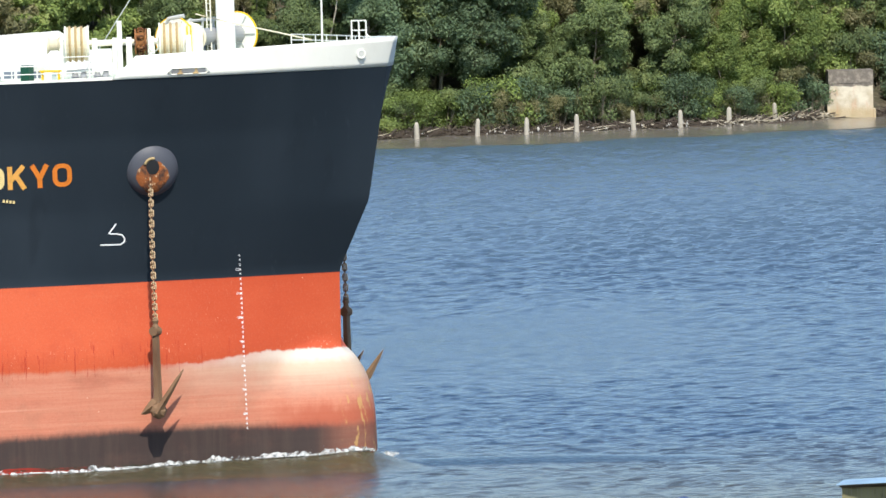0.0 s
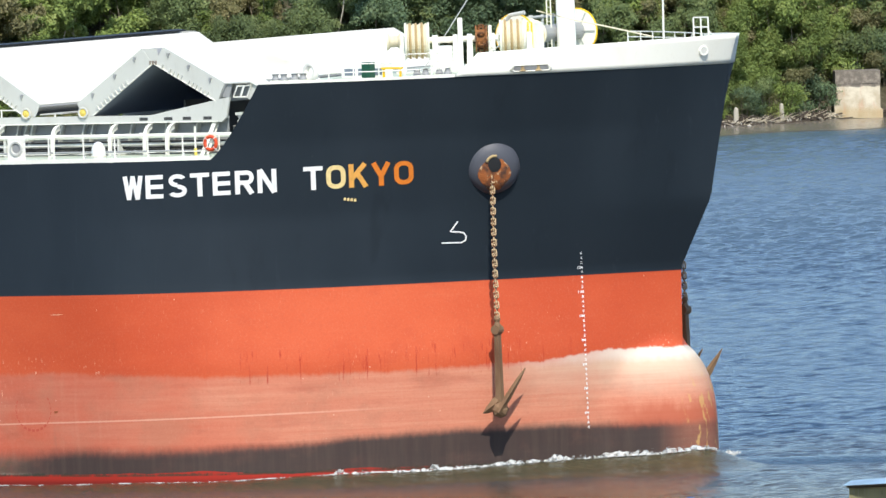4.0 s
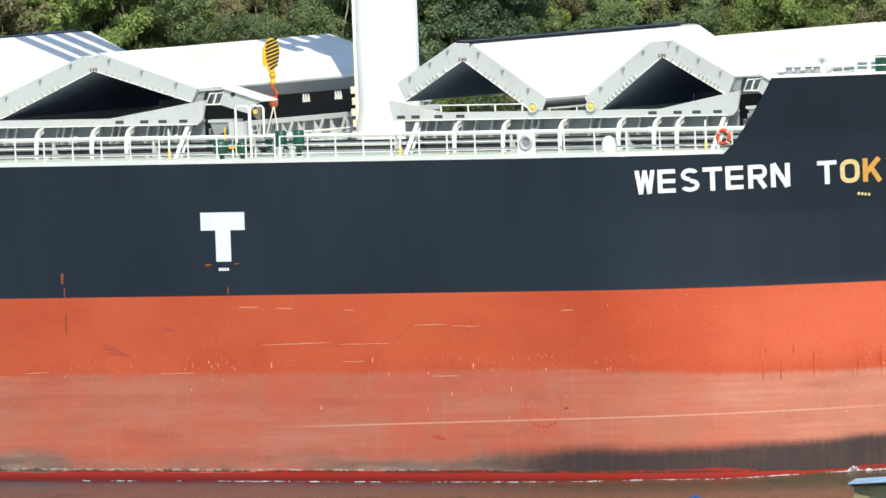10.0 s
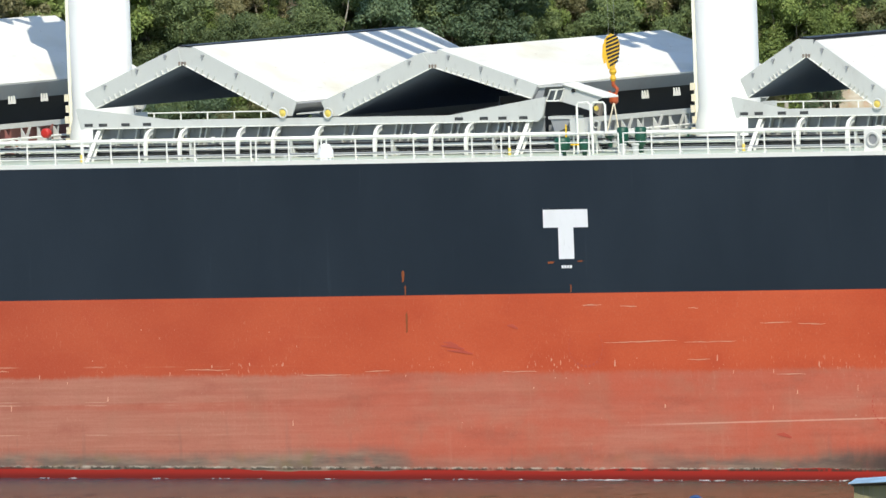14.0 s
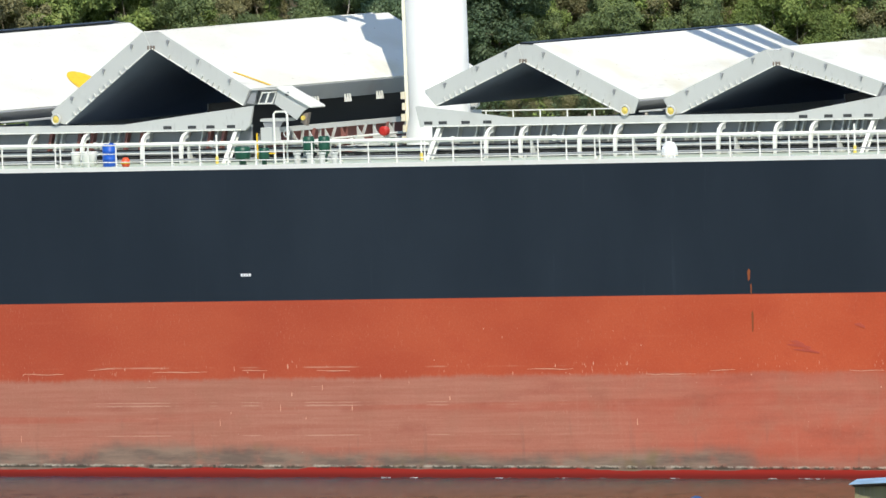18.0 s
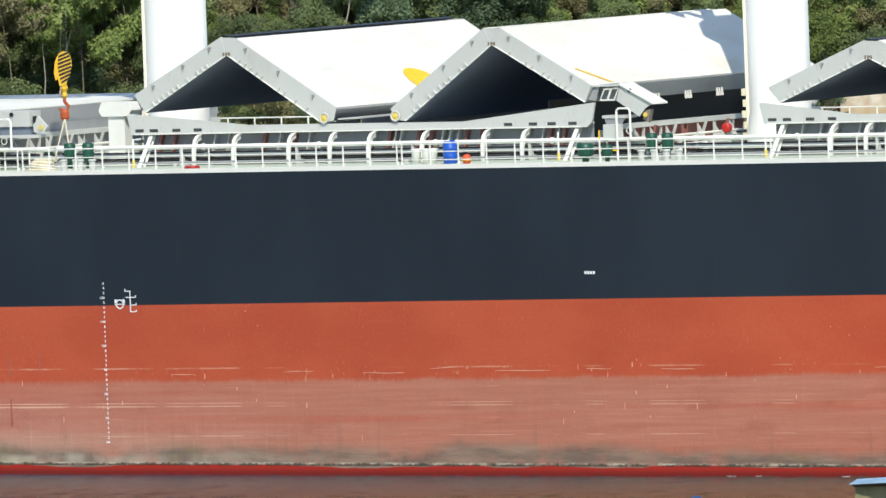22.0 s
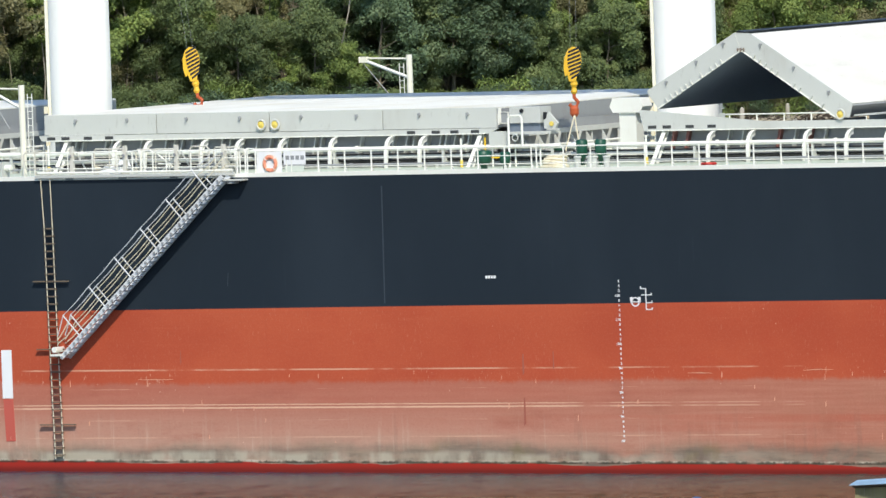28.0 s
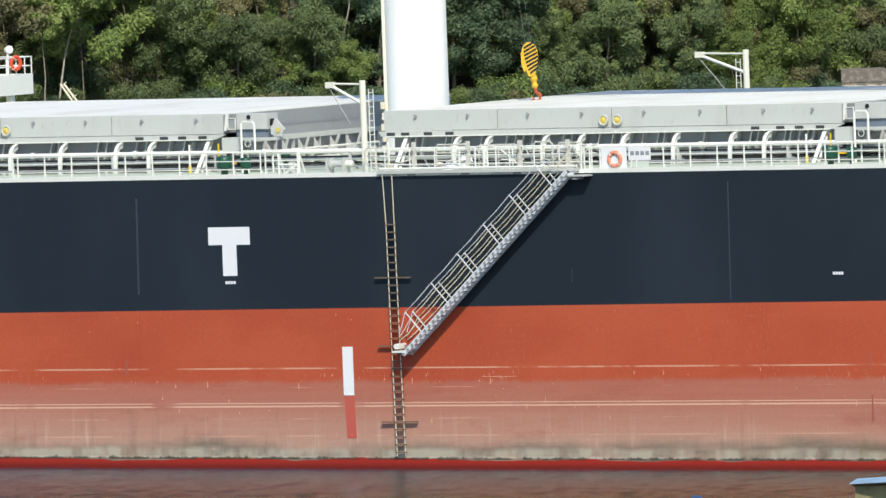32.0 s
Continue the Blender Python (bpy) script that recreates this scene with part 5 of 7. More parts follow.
# long scratches, scuffs and rings on the bottom paint
def scratch(bm, x, z, l, w, seed):
    r = random.Random(seed)
    rows, dz = [], 0.0
    n = max(4, int(l / 0.25))
    for i in range(n + 1):
        dz += r.uniform(-0.02, 0.02)
        k = w * (0.35 + 0.65 * math.sin(math.pi * (i + 0.3) / (n + 0.6))) * r.uniform(0.6, 1.2)
        rows.append([(x + l * i / n, YS + 0.004, z + dz - k / 2), (x + l * i / n, YS + 0.004, z + dz + k / 2)])
    grid_mesh(bm, rows)


M_SCRATCH = painted("pale_scratch", (218, 162, 132), 0.6, (200, 110, 80), 0.8)
for i, (x, z, l) in enumerate(((32.4, 5.25, 3.4), (36.2, 5.25, 2.4), (39.8, 5.98, 1.5), (41.6, 5.95, 1.3), (36.3, 4.55, 1.1), (31.4, 6.8, 0.9), (33.2, 6.75, 0.8), (36.4, 6.65, 0.5), (27.5, 4.15, 1.6), (17.8, 4.1, 2.4), (20.9, 4.2, 1.2), (12.2, 4.35, 2.2), (2.1, 4.4, 1.6), (-1.5, 4.45, 1.2), (-5.8, 4.42, 2.6), (-9.0, 4.5, 1.3), (-12.2, 4.4, 2.0), (-16.0, 4.45, 1.4), (-48.0, 4.42, 1.7), (-21.5, 4.4, 1.2), (46.8, 6.5, 0.6), (40.5, 3.9, 1.4))):
    part("scratch", made(scratch, x, z, l, 0.036, i), M_SCRATCH, ship, "pale scratch in the red paint")
rs = random.Random(9)
for i in range(70):
    x, z = rs.uniform(-66, 47), rs.choice((rs.uniform(4.1, 4.6), rs.uniform(1.5, 4.2), rs.uniform(2.5, 4.2)))
    w, h = rs.uniform(0.02, 0.06), rs.uniform(0.06, 0.3)
    side_mark("paint_chip", [(x - w / 2, z - h / 2), (x + w / 2, z - h / 3), (x + w / 3, z + h / 2), (x - w / 3, z + h / 3)], M_SCRATCH, "small pale paint chip")


def scuff_ring(bm, x, z, R):
    for k in range(26):
        a = k * math.tau / 26
        if math.sin(a) < 0.55:
            c, s_ = math.cos(a), math.sin(a)
            w = 0.02 if s_ > -0.7 else 0.05
            pts = [(x + (R - w) * math.cos(t), z + (R - w) * math.sin(t)) for t in (a, a + 0.16)] + [(x + (R + w) * math.cos(t), z + (R + w) * math.sin(t)) for t in (a + 0.16, a)]
            vs = [bm.verts.new((px, YS + 0.006, pz)) for px, pz in pts]
            bm.faces.new(vs)


M_SCUFF = painted("dark_red_scuff", (186, 80, 58), 0.7, (190, 92, 68), 0.6)
part("scuff_ring", made(scuff_ring, 45.8, 2.6, 0.85), M_SCUFF, ship, "round fender scuff")
part("scuff_ring", made(scuff_ring, 31.5, 5.1, 0.8), M_SCUFF, ship, "round fender scuff")
for x, z, l, h in ((24.6, 5.2, 1.1, 0.07), (24.9, 5.0, 1.2, 0.06), (24.7, 5.35, 0.7, 0.05), (27.8, 6.0, 0.5, 0.08), (40.4, 1.4, 0.7, 0.1)):
    side_mark("scuff", [(x, z), (x + l, z - 0.15), (x + l, z - 0.15 + h), (x + l * 0.5, z + h), (x, z + h * 0.6)], M_SCUFF, "dark scuff on the red paint")


# ---- anchors ----
def chain_links(parent, top, bottom, x, y, r=0.036, step=0.215):
    """Studless links hanging in a line, each turned against the next."""
    def link(bm):
        pts = []
        for k in range(16):
            a = k * math.tau / 16
            pts.append((0.085 * math.cos(a), 0, 0.085 * math.sin(a) + (0.07 if math.sin(a) > 0 else -0.07)))
        tube(bm, pts + pts[:1], r, 5)
        rod(bm, (-0.085, 0, 0), (0.085, 0, 0), r * 0.7, 5)
    me = mesh_of("link", made(link), M_CHAIN)
    z, i = top, 0
    while z > bottom:
        part("link", me, None, parent).matrix_basis = pose(x + 0.01 * math.sin(z * 1.3), y, z, 0, 2 * math.sin(z * 0.7), 31 + (90 if i % 2 else 0))
        z -= step
        i += 1


def chain_stuff():
    n = Nodes("worn_chain")
    c = n.mix(n.step(n.noise(9.0, 3), 0.42, 0.58), lin(92, 54, 30), lin(214, 186, 146))
    return n.done(c, 0.75, 0.0, n.noise(20, 3), 0.01)


M_CHAIN = chain_stuff()
M_ANCHOR = painted("rusty_anchor", (132, 104, 76), 0.8, (84, 48, 28), 0.9)
M_BULGE = painted("scuffed_grey_black", (74, 76, 84), 0.55, (52, 52, 58), 0.4)
def rusty_lip():
    n = Nodes("orange_rust")
    c = n.mix(n.step(n.noise(2.2, 5), 0.38, 0.6), lin(78, 54, 42), lin(158, 90, 44))
    c = n.mix(n.step(n.noise(5.0, 4, shift=(2, 0, 0)), 0.6, 0.7), c, lin(206, 176, 138))
    return n.done(c, 0.9, 0.0, n.noise(9, 4), 0.03)


M_RUSTO = rusty_lip()


def fluke(bm, root, tip, side, w, t):
    """A tapered anchor arm."""
    root, tip, side = Vector(root), Vector(tip), Vector(side).normalized()
    n = (tip - root).normalized().cross(side)
    rows = []
    for k, f, g in ((0, 1.0, 1.0), (0.35, 1.05, 0.8), (0.75, 0.55, 0.5), (1, 0.06, 0.1)):
        c = root.lerp(tip, k)
        rows.append([c + side * w * f, c + n * t * g, c - side * w * f, c - n * t * g, c + side * w * f])
    grid_mesh(bm, rows)


def bower(s):
    x, y = (63.36, -7.98) if s < 0 else (63.18, 7.66)
    a = aboard(thing("anchor", "rusty stockless anchor hanging on its chain at the bow", "anchor", "bow anchors"))
    chain_links(a, 11.9, 5.75, x, y)
    bm = bmesh.new()
    prism(bm, [(x - 0.14, 2.05), (x + 0.14, 2.05), (x + 0.09, 5.25), (x - 0.09, 5.25)], y - 0.13, y + 0.13)
    lathe(bm, (x, y - 0.2, 5.3), (0, 1, 0), [(0, 0.2), (0.4, 0.2)], 12)
    part("shank", bm, M_ANCHOR, a, "rusty anchor shank")
    bm = bmesh.new()
    lathe(bm, (x, y, 5.35), (0, 0, 1), [(0, 0.11), (0.1, 0.16), (0.25, 0.1), (0.38, 0.15), (0.5, 0.08)], 10)
    part("swivel", bm, M_ANCHOR, a)
    d = Vector((0.62 * CA, 0.62 * SA, 0.95))          # the arms tip over the same way
    ax = Vector((-SA * 0.9, CA * 0.9, 0)) if s < 0 else Vector((0.72, 0.4, 0))
    bm = bmesh.new()
    c = Vector((x, y, 2.0))
    rows = []
    for f, w, h in ((-0.62, 0.1, 0.12), (-0.45, 0.3, 0.3), (0.0, 0.36, 0.36), (0.45, 0.3, 0.3), (0.62, 0.1, 0.12)):
        m = c + ax * f
        rows.append([m + Vector((CA * w * math.cos(q), SA * w * math.cos(q), h * math.sin(q))) for q in [k * math.tau / 8 for k in range(9)]])
    grid_mesh(bm, rows)
    part("crown", bm, M_ANCHOR, a, "pale scraped anchor crown")
    for f in (-0.5, 0.5):
        root = c + ax * f
        part("fluke", made(fluke, root - d * 0.12, root + d * 1.75, ax, 0.2, 0.16), M_ANCHOR, a, "long tapered anchor arm")
    part("palm", made(fluke, c + Vector((-0.1, 0, 0.35)) , c + Vector((-0.72 * CA, -0.72 * SA, -0.12)), (0, 0, 1), 0.26, 0.3), M_ANCHOR, a)
    # hawse lip
    c = Vector((63.25, s * (half_breadth(63.25, 12.05) - 0.1), 12.05))
    n = Vector((0.66, s * 0.75, -0.1)).normalized()
    lip = part("hawse_lip", made(lathe, c - n * 0.6, n, [(0, 1.2), (0.5, 1.17), (0.7, 1.08), (0.86, 0.9), (0.97, 0.66), (1.02, 0.4), (1.03, 0.1)], 28), M_BULGE, ship, "dark scuffed hawse bolster round the anchor chain", True)
    down = (Vector((0, 0, -1)) + n * n.z).normalized()
    wide = n.cross(down)

    def lip_at(a, b, h):
        """A place on the dome: a across, b downwards."""
        r = math.hypot(a, b)
        return c + n * (float(np.interp(r, (0.1, 0.4, 0.66, 0.9, 1.06, 1.13), (0.43, 0.42, 0.37, 0.26, 0.1, -0.1))) + h) + wide * a + down * b

    def patch(bm, outline, h, n=8):
        """A patch on the dome; outline gives its half width at heights from top to bottom."""
        bs = [q[0] for q in outline]
        rows = []
        for k in range(n + 1):
            b = bs[0] + (bs[-1] - bs[0]) * k / n
            w = float(np.interp(b, bs, [q[1] for q in outline]))
            rows.append([lip_at(w * (-1 + 2 * j / 8), b, h) for j in range(9)])
        grid_mesh(bm, rows)

    def rim(bm, a0, a1, r, t):
        tube(bm, [lip_at(r * math.cos(radians(q)), -0.12 + r * math.sin(radians(q)), 0.03) for q in range(a0, a1 + 1, 15)], t, 6)
    part("hawse_rust", made(patch, ((-0.32, 0.3), (0.0, 0.62), (0.35, 0.72), (0.7, 0.5), (1.1, 0.12)), 0.014, 12), M_RUSTO, lip, "orange rust below the hawse mouth", True)
    part("hawse_hole", made(patch, ((-0.4, 0.08), (-0.34, 0.2), (-0.12, 0.29), (0.1, 0.22), (0.2, 0.1)), 0.03), M_BLACK, lip, "dark hawse pipe mouth", True)
    part("mouth_rim", made(rim, 195, 285, 0.34, 0.06), M_ROPE2, lip, "pale scraped rim of the mouth", True)
    part("collar", made(ring, c - n * 0.1, n, 1.12, 0.06, 36, 6), M_BULGE, lip)
    return a


bower(-1)
bower(1)


# ---- forecastle ----
FD = 15.82


def spool(bm, x0, x1, y, z, r, flange):
    lathe(bm, (x0, y, z), (1, 0, 0), [(0, flange), (0.06, flange), (0.065, r), (x1 - x0 - 0.065, r), (x1 - x0 - 0.06, flange), (x1 - x0, flange)], 24)


def windlass():
    """The windlass stands askew, in line with its hawse pipe."""
    w = aboard(thing("windlass", "white bow windlass with rope drums and a rusty chain wheel", "winch", "bow winches"), pose(60.2, -5.0, 0, 0, 0, 30.9))
    z = 17.2
    part("shaft", made(rod, (-2.9, 0, z), (3.0, 0, z), 0.13, 12), M_CREAM, w)
    for x0, x1 in ((-2.18, -1.2), (1.75, 2.78)):
        d = part("rope_drum", made(spool, x0, x1, 0, z, 0.5, 0.74), M_CREAM, w, "pale rope drum")
        for k in range(10):
            part("rope_turn", made(ring, (x0 + 0.12 + (x1 - x0 - 0.24) * k / 9, 0, z), (1, 0, 0), 0.66 + 0.05 * math.sin(k * 2.1), 0.06, 26, 6), M_ROPE2 if k % 3 == 1 else M_ROPE, d, "turn of pale rope")
        for xx in (x0, x1):
            part("drum_edge", made(ring, (xx, 0, z), (1, 0, 0), 0.74, 0.025, 26, 5), M_CREAM, d, "pale drum edge")
    part("warping_head", made(lathe, (-2.95, 0, z), (1, 0, 0), [(0, 0.36), (0.06, 0.36), (0.16, 0.24), (0.45, 0.24), (0.55, 0.33), (0.58, 0.33)], 18), M_ROPE, w, "worn warping head")
    wh = part("chain_wheel", made(spool, 0.72, 1.22, 0, z, 0.38, 0.55), M_RUST, w, "rusty chain wheel")
    for k in range(7):
        a = k * math.tau / 7
        part("whelp", made(ring, (0.97, 0.46 * math.cos(a), z + 0.46 * math.sin(a)), (0, math.cos(a + 1.57), math.sin(a + 1.57)), 0.12, 0.05, 10, 5), M_RUST, wh)
    for x in (-2.3, -0.95, -0.1, 0.48, 1.42, 2.95):
        part("bearing", made(prism, [(x - 0.14, FD), (x + 0.14, FD), (x + 0.11, z + 0.2), (x - 0.11, z + 0.2)], -0.28, 0.28), M_WHITE, w)
    part("brake_post", made(box, 0.0, 0.2, -0.5, -0.3, FD, 18.1), M_WHITE, w)
    part("brake_post", made(box, 1.26, 1.4, -0.4, -0.3, FD, 17.75), M_CREAM, w)
    part("gear_case", made(box, -0.85, -0.25, -0.5, 0.5, FD, 16.95), M_WHITE, w)
    part("bed", made(box, -2.6, 3.1, -0.6, 0.6, FD, FD + 0.14), M_GREY, w)
    part("brake_wheel", made(ring, (1.5, -0.75, 17.0), (0, 1, 0), 0.2, 0.025, 16, 5), M_GREY, w)
    return w


windlass()


def hawser_reel():
    r = aboard(thing("hawser_reel", "large hawser reel with yellow-edged flanges on the bow", "reel", "bow winches"))
    x, z = 61.75, 17.22
    part("core", made(lathe, (x, -2.9, z), (0, 1, 0), [(0, 0.36), (5.0, 0.36)], 20), M_DGREY, r, "grey reel barrel")
    for k in range(8):
        part("rope_turn", made(ring, (x, -2.75 + k * 0.185, z), (0, 1, 0), 0.56 + 0.05 * math.sin(k * 1.7), 0.09, 24, 6), M_ROPE2 if k % 3 == 0 else M_ROPE, r, "turn of hawser")
    for y in (-3.0, 2.1):
        f = part("flange", made(lathe, (x, y, z), (0, 1, 0), [(0, 0.9), (0.07, 0.9)], 32), M_WHITE, r, "cream reel flange")
        part("rim", made(ring, (x, y + 0.03, z), (0, 1, 0), 0.92, 0.038, 32, 6), M_YELLOW, f, "yellow rim")
        for k in range(6):
            a = k * math.tau / 6
            part("spoke", made(rod, (x, y - 0.03, z), (x + 0.85 * math.cos(a), y - 0.03, z + 0.85 * math.sin(a)), 0.035, 5), M_GREY, f)
    for y in (-3.3, 2.5):
        part("stand", made(prism, [(x - 0.5, FD), (x + 0.5, FD), (x + 0.12, z + 0.2), (x - 0.12, z + 0.2)], y - 0.06, y + 0.06), M_WHITE, r)
    for y, w in ((-0.9, 0.12), (0.1, 0.08), (0.9, 0.1)):
        part("frame_post", made(box, x - 0.55, x - 0.55 + w, y, y + w, FD, 18.0), M_GREY, r, "grey frame post of the spooling gear")
    part("frame_bar", made(rod, (x - 0.5, -1.1, 17.9), (x - 0.5, 1.4, 17.9), 0.06, 8), M_GREY, r)
    part("valve_block", made(box, x - 0.7, x - 0.3, -0.6, 0.0, 16.6, 17.2), M_INNER, r, "dark valve block")
    part("guide_arm", made(tube, [(x - 0.35, -3.4, 17.5), (x + 0.05, -3.45, 18.1), (x + 0.75, -3.4, 18.2)], 0.09, 8), M_GREY, r)
    part("drive_box", made(box, x + 0.55, x + 1.1, -3.2, -2.5, FD, 17.75), M_WHITE, r)
    for dx in (0.0, 0.2, 0.38):
        part("control_lever", made(rod, (x + 0.6 + dx, -3.25, 16.5), (x + 0.62 + dx, -3.3, 17.8), 0.035, 5), M_YELLOW, r)
    return r


hawser_reel()

mast = aboard(thing("foremast", "white foremast with a ladder on the forecastle", "mast"))
part("tube", made(lathe, (62.45, 0, FD), (0, 0, 1), [(0, 0.5), (0.3, 0.4), (9, 0.36)], 24), M_WHITE, mast, "", True)
part("ladder_rail", made(rod, (62.0, -0.45, FD), (62.0, -0.45, 24), 0.03, 5), M_CREAM, mast)
part("ladder_rail", made(rod, (61.75, -0.35, FD), (61.75, -0.35, 24), 0.03, 5), M_CREAM, mast)
for k in range(24):
    part("rung", made(rod, (62.0, -0.45, 16.2 + k * 0.3), (61.75, -0.35, 16.2 + k * 0.3), 0.018, 4), M_CREAM, mast)
for (bx, by, bz), (ax_, ay, az_) in (((57.0, -2.5, 15.9), (61.9, 0, 24.0)), ((60.2, 3.4, 15.9), (62.2, 0, 24.2))):
    part("stay_wire", made(rod, (bx, by, bz), (ax_, ay, az_), 0.022, 5), M_GREY, mast, "thin wire stay")
jack = aboard(thing("jackstaff", "thin white staff on the bow", "staff"))
part("pole", made(rod, (67.1, 0, FD), (67.2, 0, 21.5), 0.05, 8, 0.03), M_WHITE, jack)

cage = aboard(thing("bow_platform", "white lookout rail frame at the stem", "platform"))
for x in (68.75, 69.1, 69.45):
    part("post", made(rod, (x, -0.3, 16.9), (x, -0.3, 17.75), 0.04, 6), M_WHITE, cage)
for z in (17.35, 17.75):
    part("rail", made(rod, (68.75, -0.3, z), (69.45, -0.3, z), 0.035, 6), M_WHITE, cage)
for dx in (-1, 1):
    part("brace", made(rod, (69.1 + dx * 0.35, -0.3, 17.2), (69.1 + dx * 0.65, -0.1, 16.85), 0.03, 6), M_WHITE, cage)
part("floor", made(box, 68.7, 69.55, -0.65, 0.55, 16.85, 16.9), M_GREY, cage)

rope = aboard(thing("mooring_line", "slack pale mooring line leading to the bow", "rope"))
part("strand", made(tube, [(62.8, -2.95, 18.25), (64.2, -2.5, 17.85), (65.8, -1.9, 17.45), (67.4, -1.3, 17.02)], 0.035, 6), M_ROPE, rope)


def fc_rail(x0, x1, s, z, step=0.95, rails=(0.35, 0.68, 1.0), inset=0.25, name="deck_railing", base=FD):
    r = aboard(thing(name, "white pipe railing along the edge of the forecastle", "railing", "ship railings"))
    n = max(1, round((x1 - x0) / step))
    pts = []
    for i in range(n + 1):
        x = x0 + (x1 - x0) * i / n
        y = s * (half_breadth(x, 15.9) - inset)
        pts.append((x, y))
        part("post", made(rod, (x, y, base), (x, y, base + rails[-1]), 0.03, 6), M_WHITE, r)
    for h in rails:
        part("rail", made(tube, [(x, y, base + h) for x, y in pts], 0.024, 6), M_WHITE, r)
    return r


fc_rail(58.6, 62.9, -1, FD, inset=0.5)
fc_rail(57.3, 69.2, 1, FD, rails=(0.5, 0.72, 0.95))

for x in (56.75, 57.45, 61.6, 62.3):
    c = aboard(thing("roller_fairlead", "white roller fairlead with worn rollers at the deck edge", "fairlead", "fairleads"))
    y = -(half_breadth(x + 0.4, 15.9) - 0.45)
    part("base", made(box, x - 0.35, x + 0.35, y - 0.2, y + 0.3, FD, FD + 0.12), M_WHITE, c)
    for dx in (-0.2, 0.2):
        part("roller", made(lathe, (x + dx, y, FD + 0.12), (0, 0, 1), [(0, 0.16), (0.05, 0.17), (0.12, 0.12), (0.2, 0.12), (0.26, 0.17)], 12), M_DGREY, c)
c = aboard(thing("panama_chock", "white round mooring chock on the raised deck edge", "chock"))
part("eye", made(ring, (57.95, -half_breadth(58.2, 15.9) + 0.4, 16.25), (0.3, 1, 0), 0.3, 0.13, 24, 10), M_WHITE, c)
part("foot", made(prism, [(57.55, FD), (58.35, FD), (58.2, FD + 0.2), (57.7, FD + 0.2)], -half_breadth(58.4, 15.9) + 0.2, -half_breadth(58.4, 15.9) + 0.5), M_WHITE, c)

box_ = aboard(thing("deck_locker", "green deck box beside a yellow tray on the forecastle", "locker"))
part("case", made(box, 58.75, 59.15, -10.4, -10.0, FD, 16.5), M_GREEN, box_)
tray = aboard(thing("deck_tray", "yellow framed drip tray on the forecastle", "tray"))
part("pan", made(box, 59.55, 60.45, -10.2, -9.9, 16.2, 16.27), M_YELLOW, tray)
for x in (59.6, 60.4):
    part("leg", made(box, x - 0.03, x + 0.03, -10.1, -10.0, FD, 16.2), M_YELLOW, tray)
vent = aboard(thing("deck_vent", "low white ventilator casing with dark louvre openings", "vent"))
part("casing", made(box, 57.3, 59.4, -9.6, -9.0, FD, 16.4), M_WHITE, vent)
for k in range(3):
    part("louvre", made(box, 57.45 + k * 0.65, 57.95 + k * 0.65, -9.615, -9.6, FD + 0.12, 16.22), M_INNER, vent, "dark opening")

# mooring openings in the bulwark and the round stem chock
op = aboard(thing("bulwark_opening", "oblong mooring opening with worn rollers in the white bulwark", "fairlead", "bulwark openings"))


def frame_on_bow(bm, u0, u1, z0, z1, r):
    pts = [off_hull(on_hull(u, z), 0.03) for u, z in ((u0 + 0.15, z0), (u1 - 0.15, z0), (u1, (z0 + z1) / 2), (u1 - 0.15, z1), (u0 + 0.15, z1), (u0, (z0 + z1) / 2), (u0 + 0.15, z0))]
    tube(bm, pts, r, 6)


def dark_on_bow(bm, u0, u1, z0, z1):
    grid_mesh(bm, [[off_hull(on_hull(u0 + (u1 - u0) * i / 6, z), 0.034) for i in range(7)] for z in (z0, z1)])


part("lip", made(frame_on_bow, 51.2, 52.9, 15.93, 16.18, 0.035), M_WHITE, op)
part("gap", made(dark_on_bow, 51.35, 52.75, 15.95, 16.16), M_DGREY, op, "shaded gap")
for u in (51.7, 52.35):
    q = off_hull(on_hull(u, 16.0), -0.06)
    part("roller", made(lathe, (q.x, q.y, 15.94), (0, 0, 1), [(0, 0.17), (0.06, 0.13), (0.16, 0.13), (0.22, 0.17)], 12), M_ROPE2, op)
q = off_hull(on_hull(59.2, 16.4), 0.02)
ch = aboard(thing("stem_chock", "round mooring chock in the white stem bulwark", "fairlead", "bulwark openings"))
part("eye", made(ring, q, (0.8, -0.6, 0), 0.17, 0.045, 20, 8), M_WHITE, ch)
part("gap", made(lathe, q, (0.8, -0.6, 0), [(0, 0.14), (0.02, 0.14)], 16), M_GREY, ch)


# ---- main deck ----
def deck_rail(x0, x1, s, loops=()):
    """Side railing: posts with their feet, three rails, and here and there a gate with rounded ends."""
    r = aboard(thing("deck_railing", "white pipe railing along the ship's side", "railing", "ship railings"))
    side = lambda x: s * (half_breadth(x, SIDE_Z + 0.1) - 0.2)
    cuts = sorted([x0, *loops, x1])
    for a, b in zip(cuts, cuts[1:]):
        a, b = a + 0.12, b - 0.12
        n = max(1, round((b - a) / 1.34))
        for i in range(n + 1):
            part("post", POST, None, r).matrix_basis = pose(a + (b - a) * i / n, side(a + (b - a) * i / n), SIDE_Z)
        for h in (0.36, 0.70, 1.06):
            part("rail", made(tube, [(a + (b - a) * i / n, side(a + (b - a) * i / n), SIDE_Z + h) for i in (range(n + 1) if b > 48 else (0, n))], 0.03 if h > 1 else 0.022, 6), M_WHITE, r)
    return r


def post_mesh(bm):
    rod(bm, (0, 0, 0), (0, 0, 1.06), 0.036, 6)
    prism(bm, [(-0.02, 0), (0.02, 0), (0.02, 0.25), (-0.02, 0.3)], 0.0, 0.16)


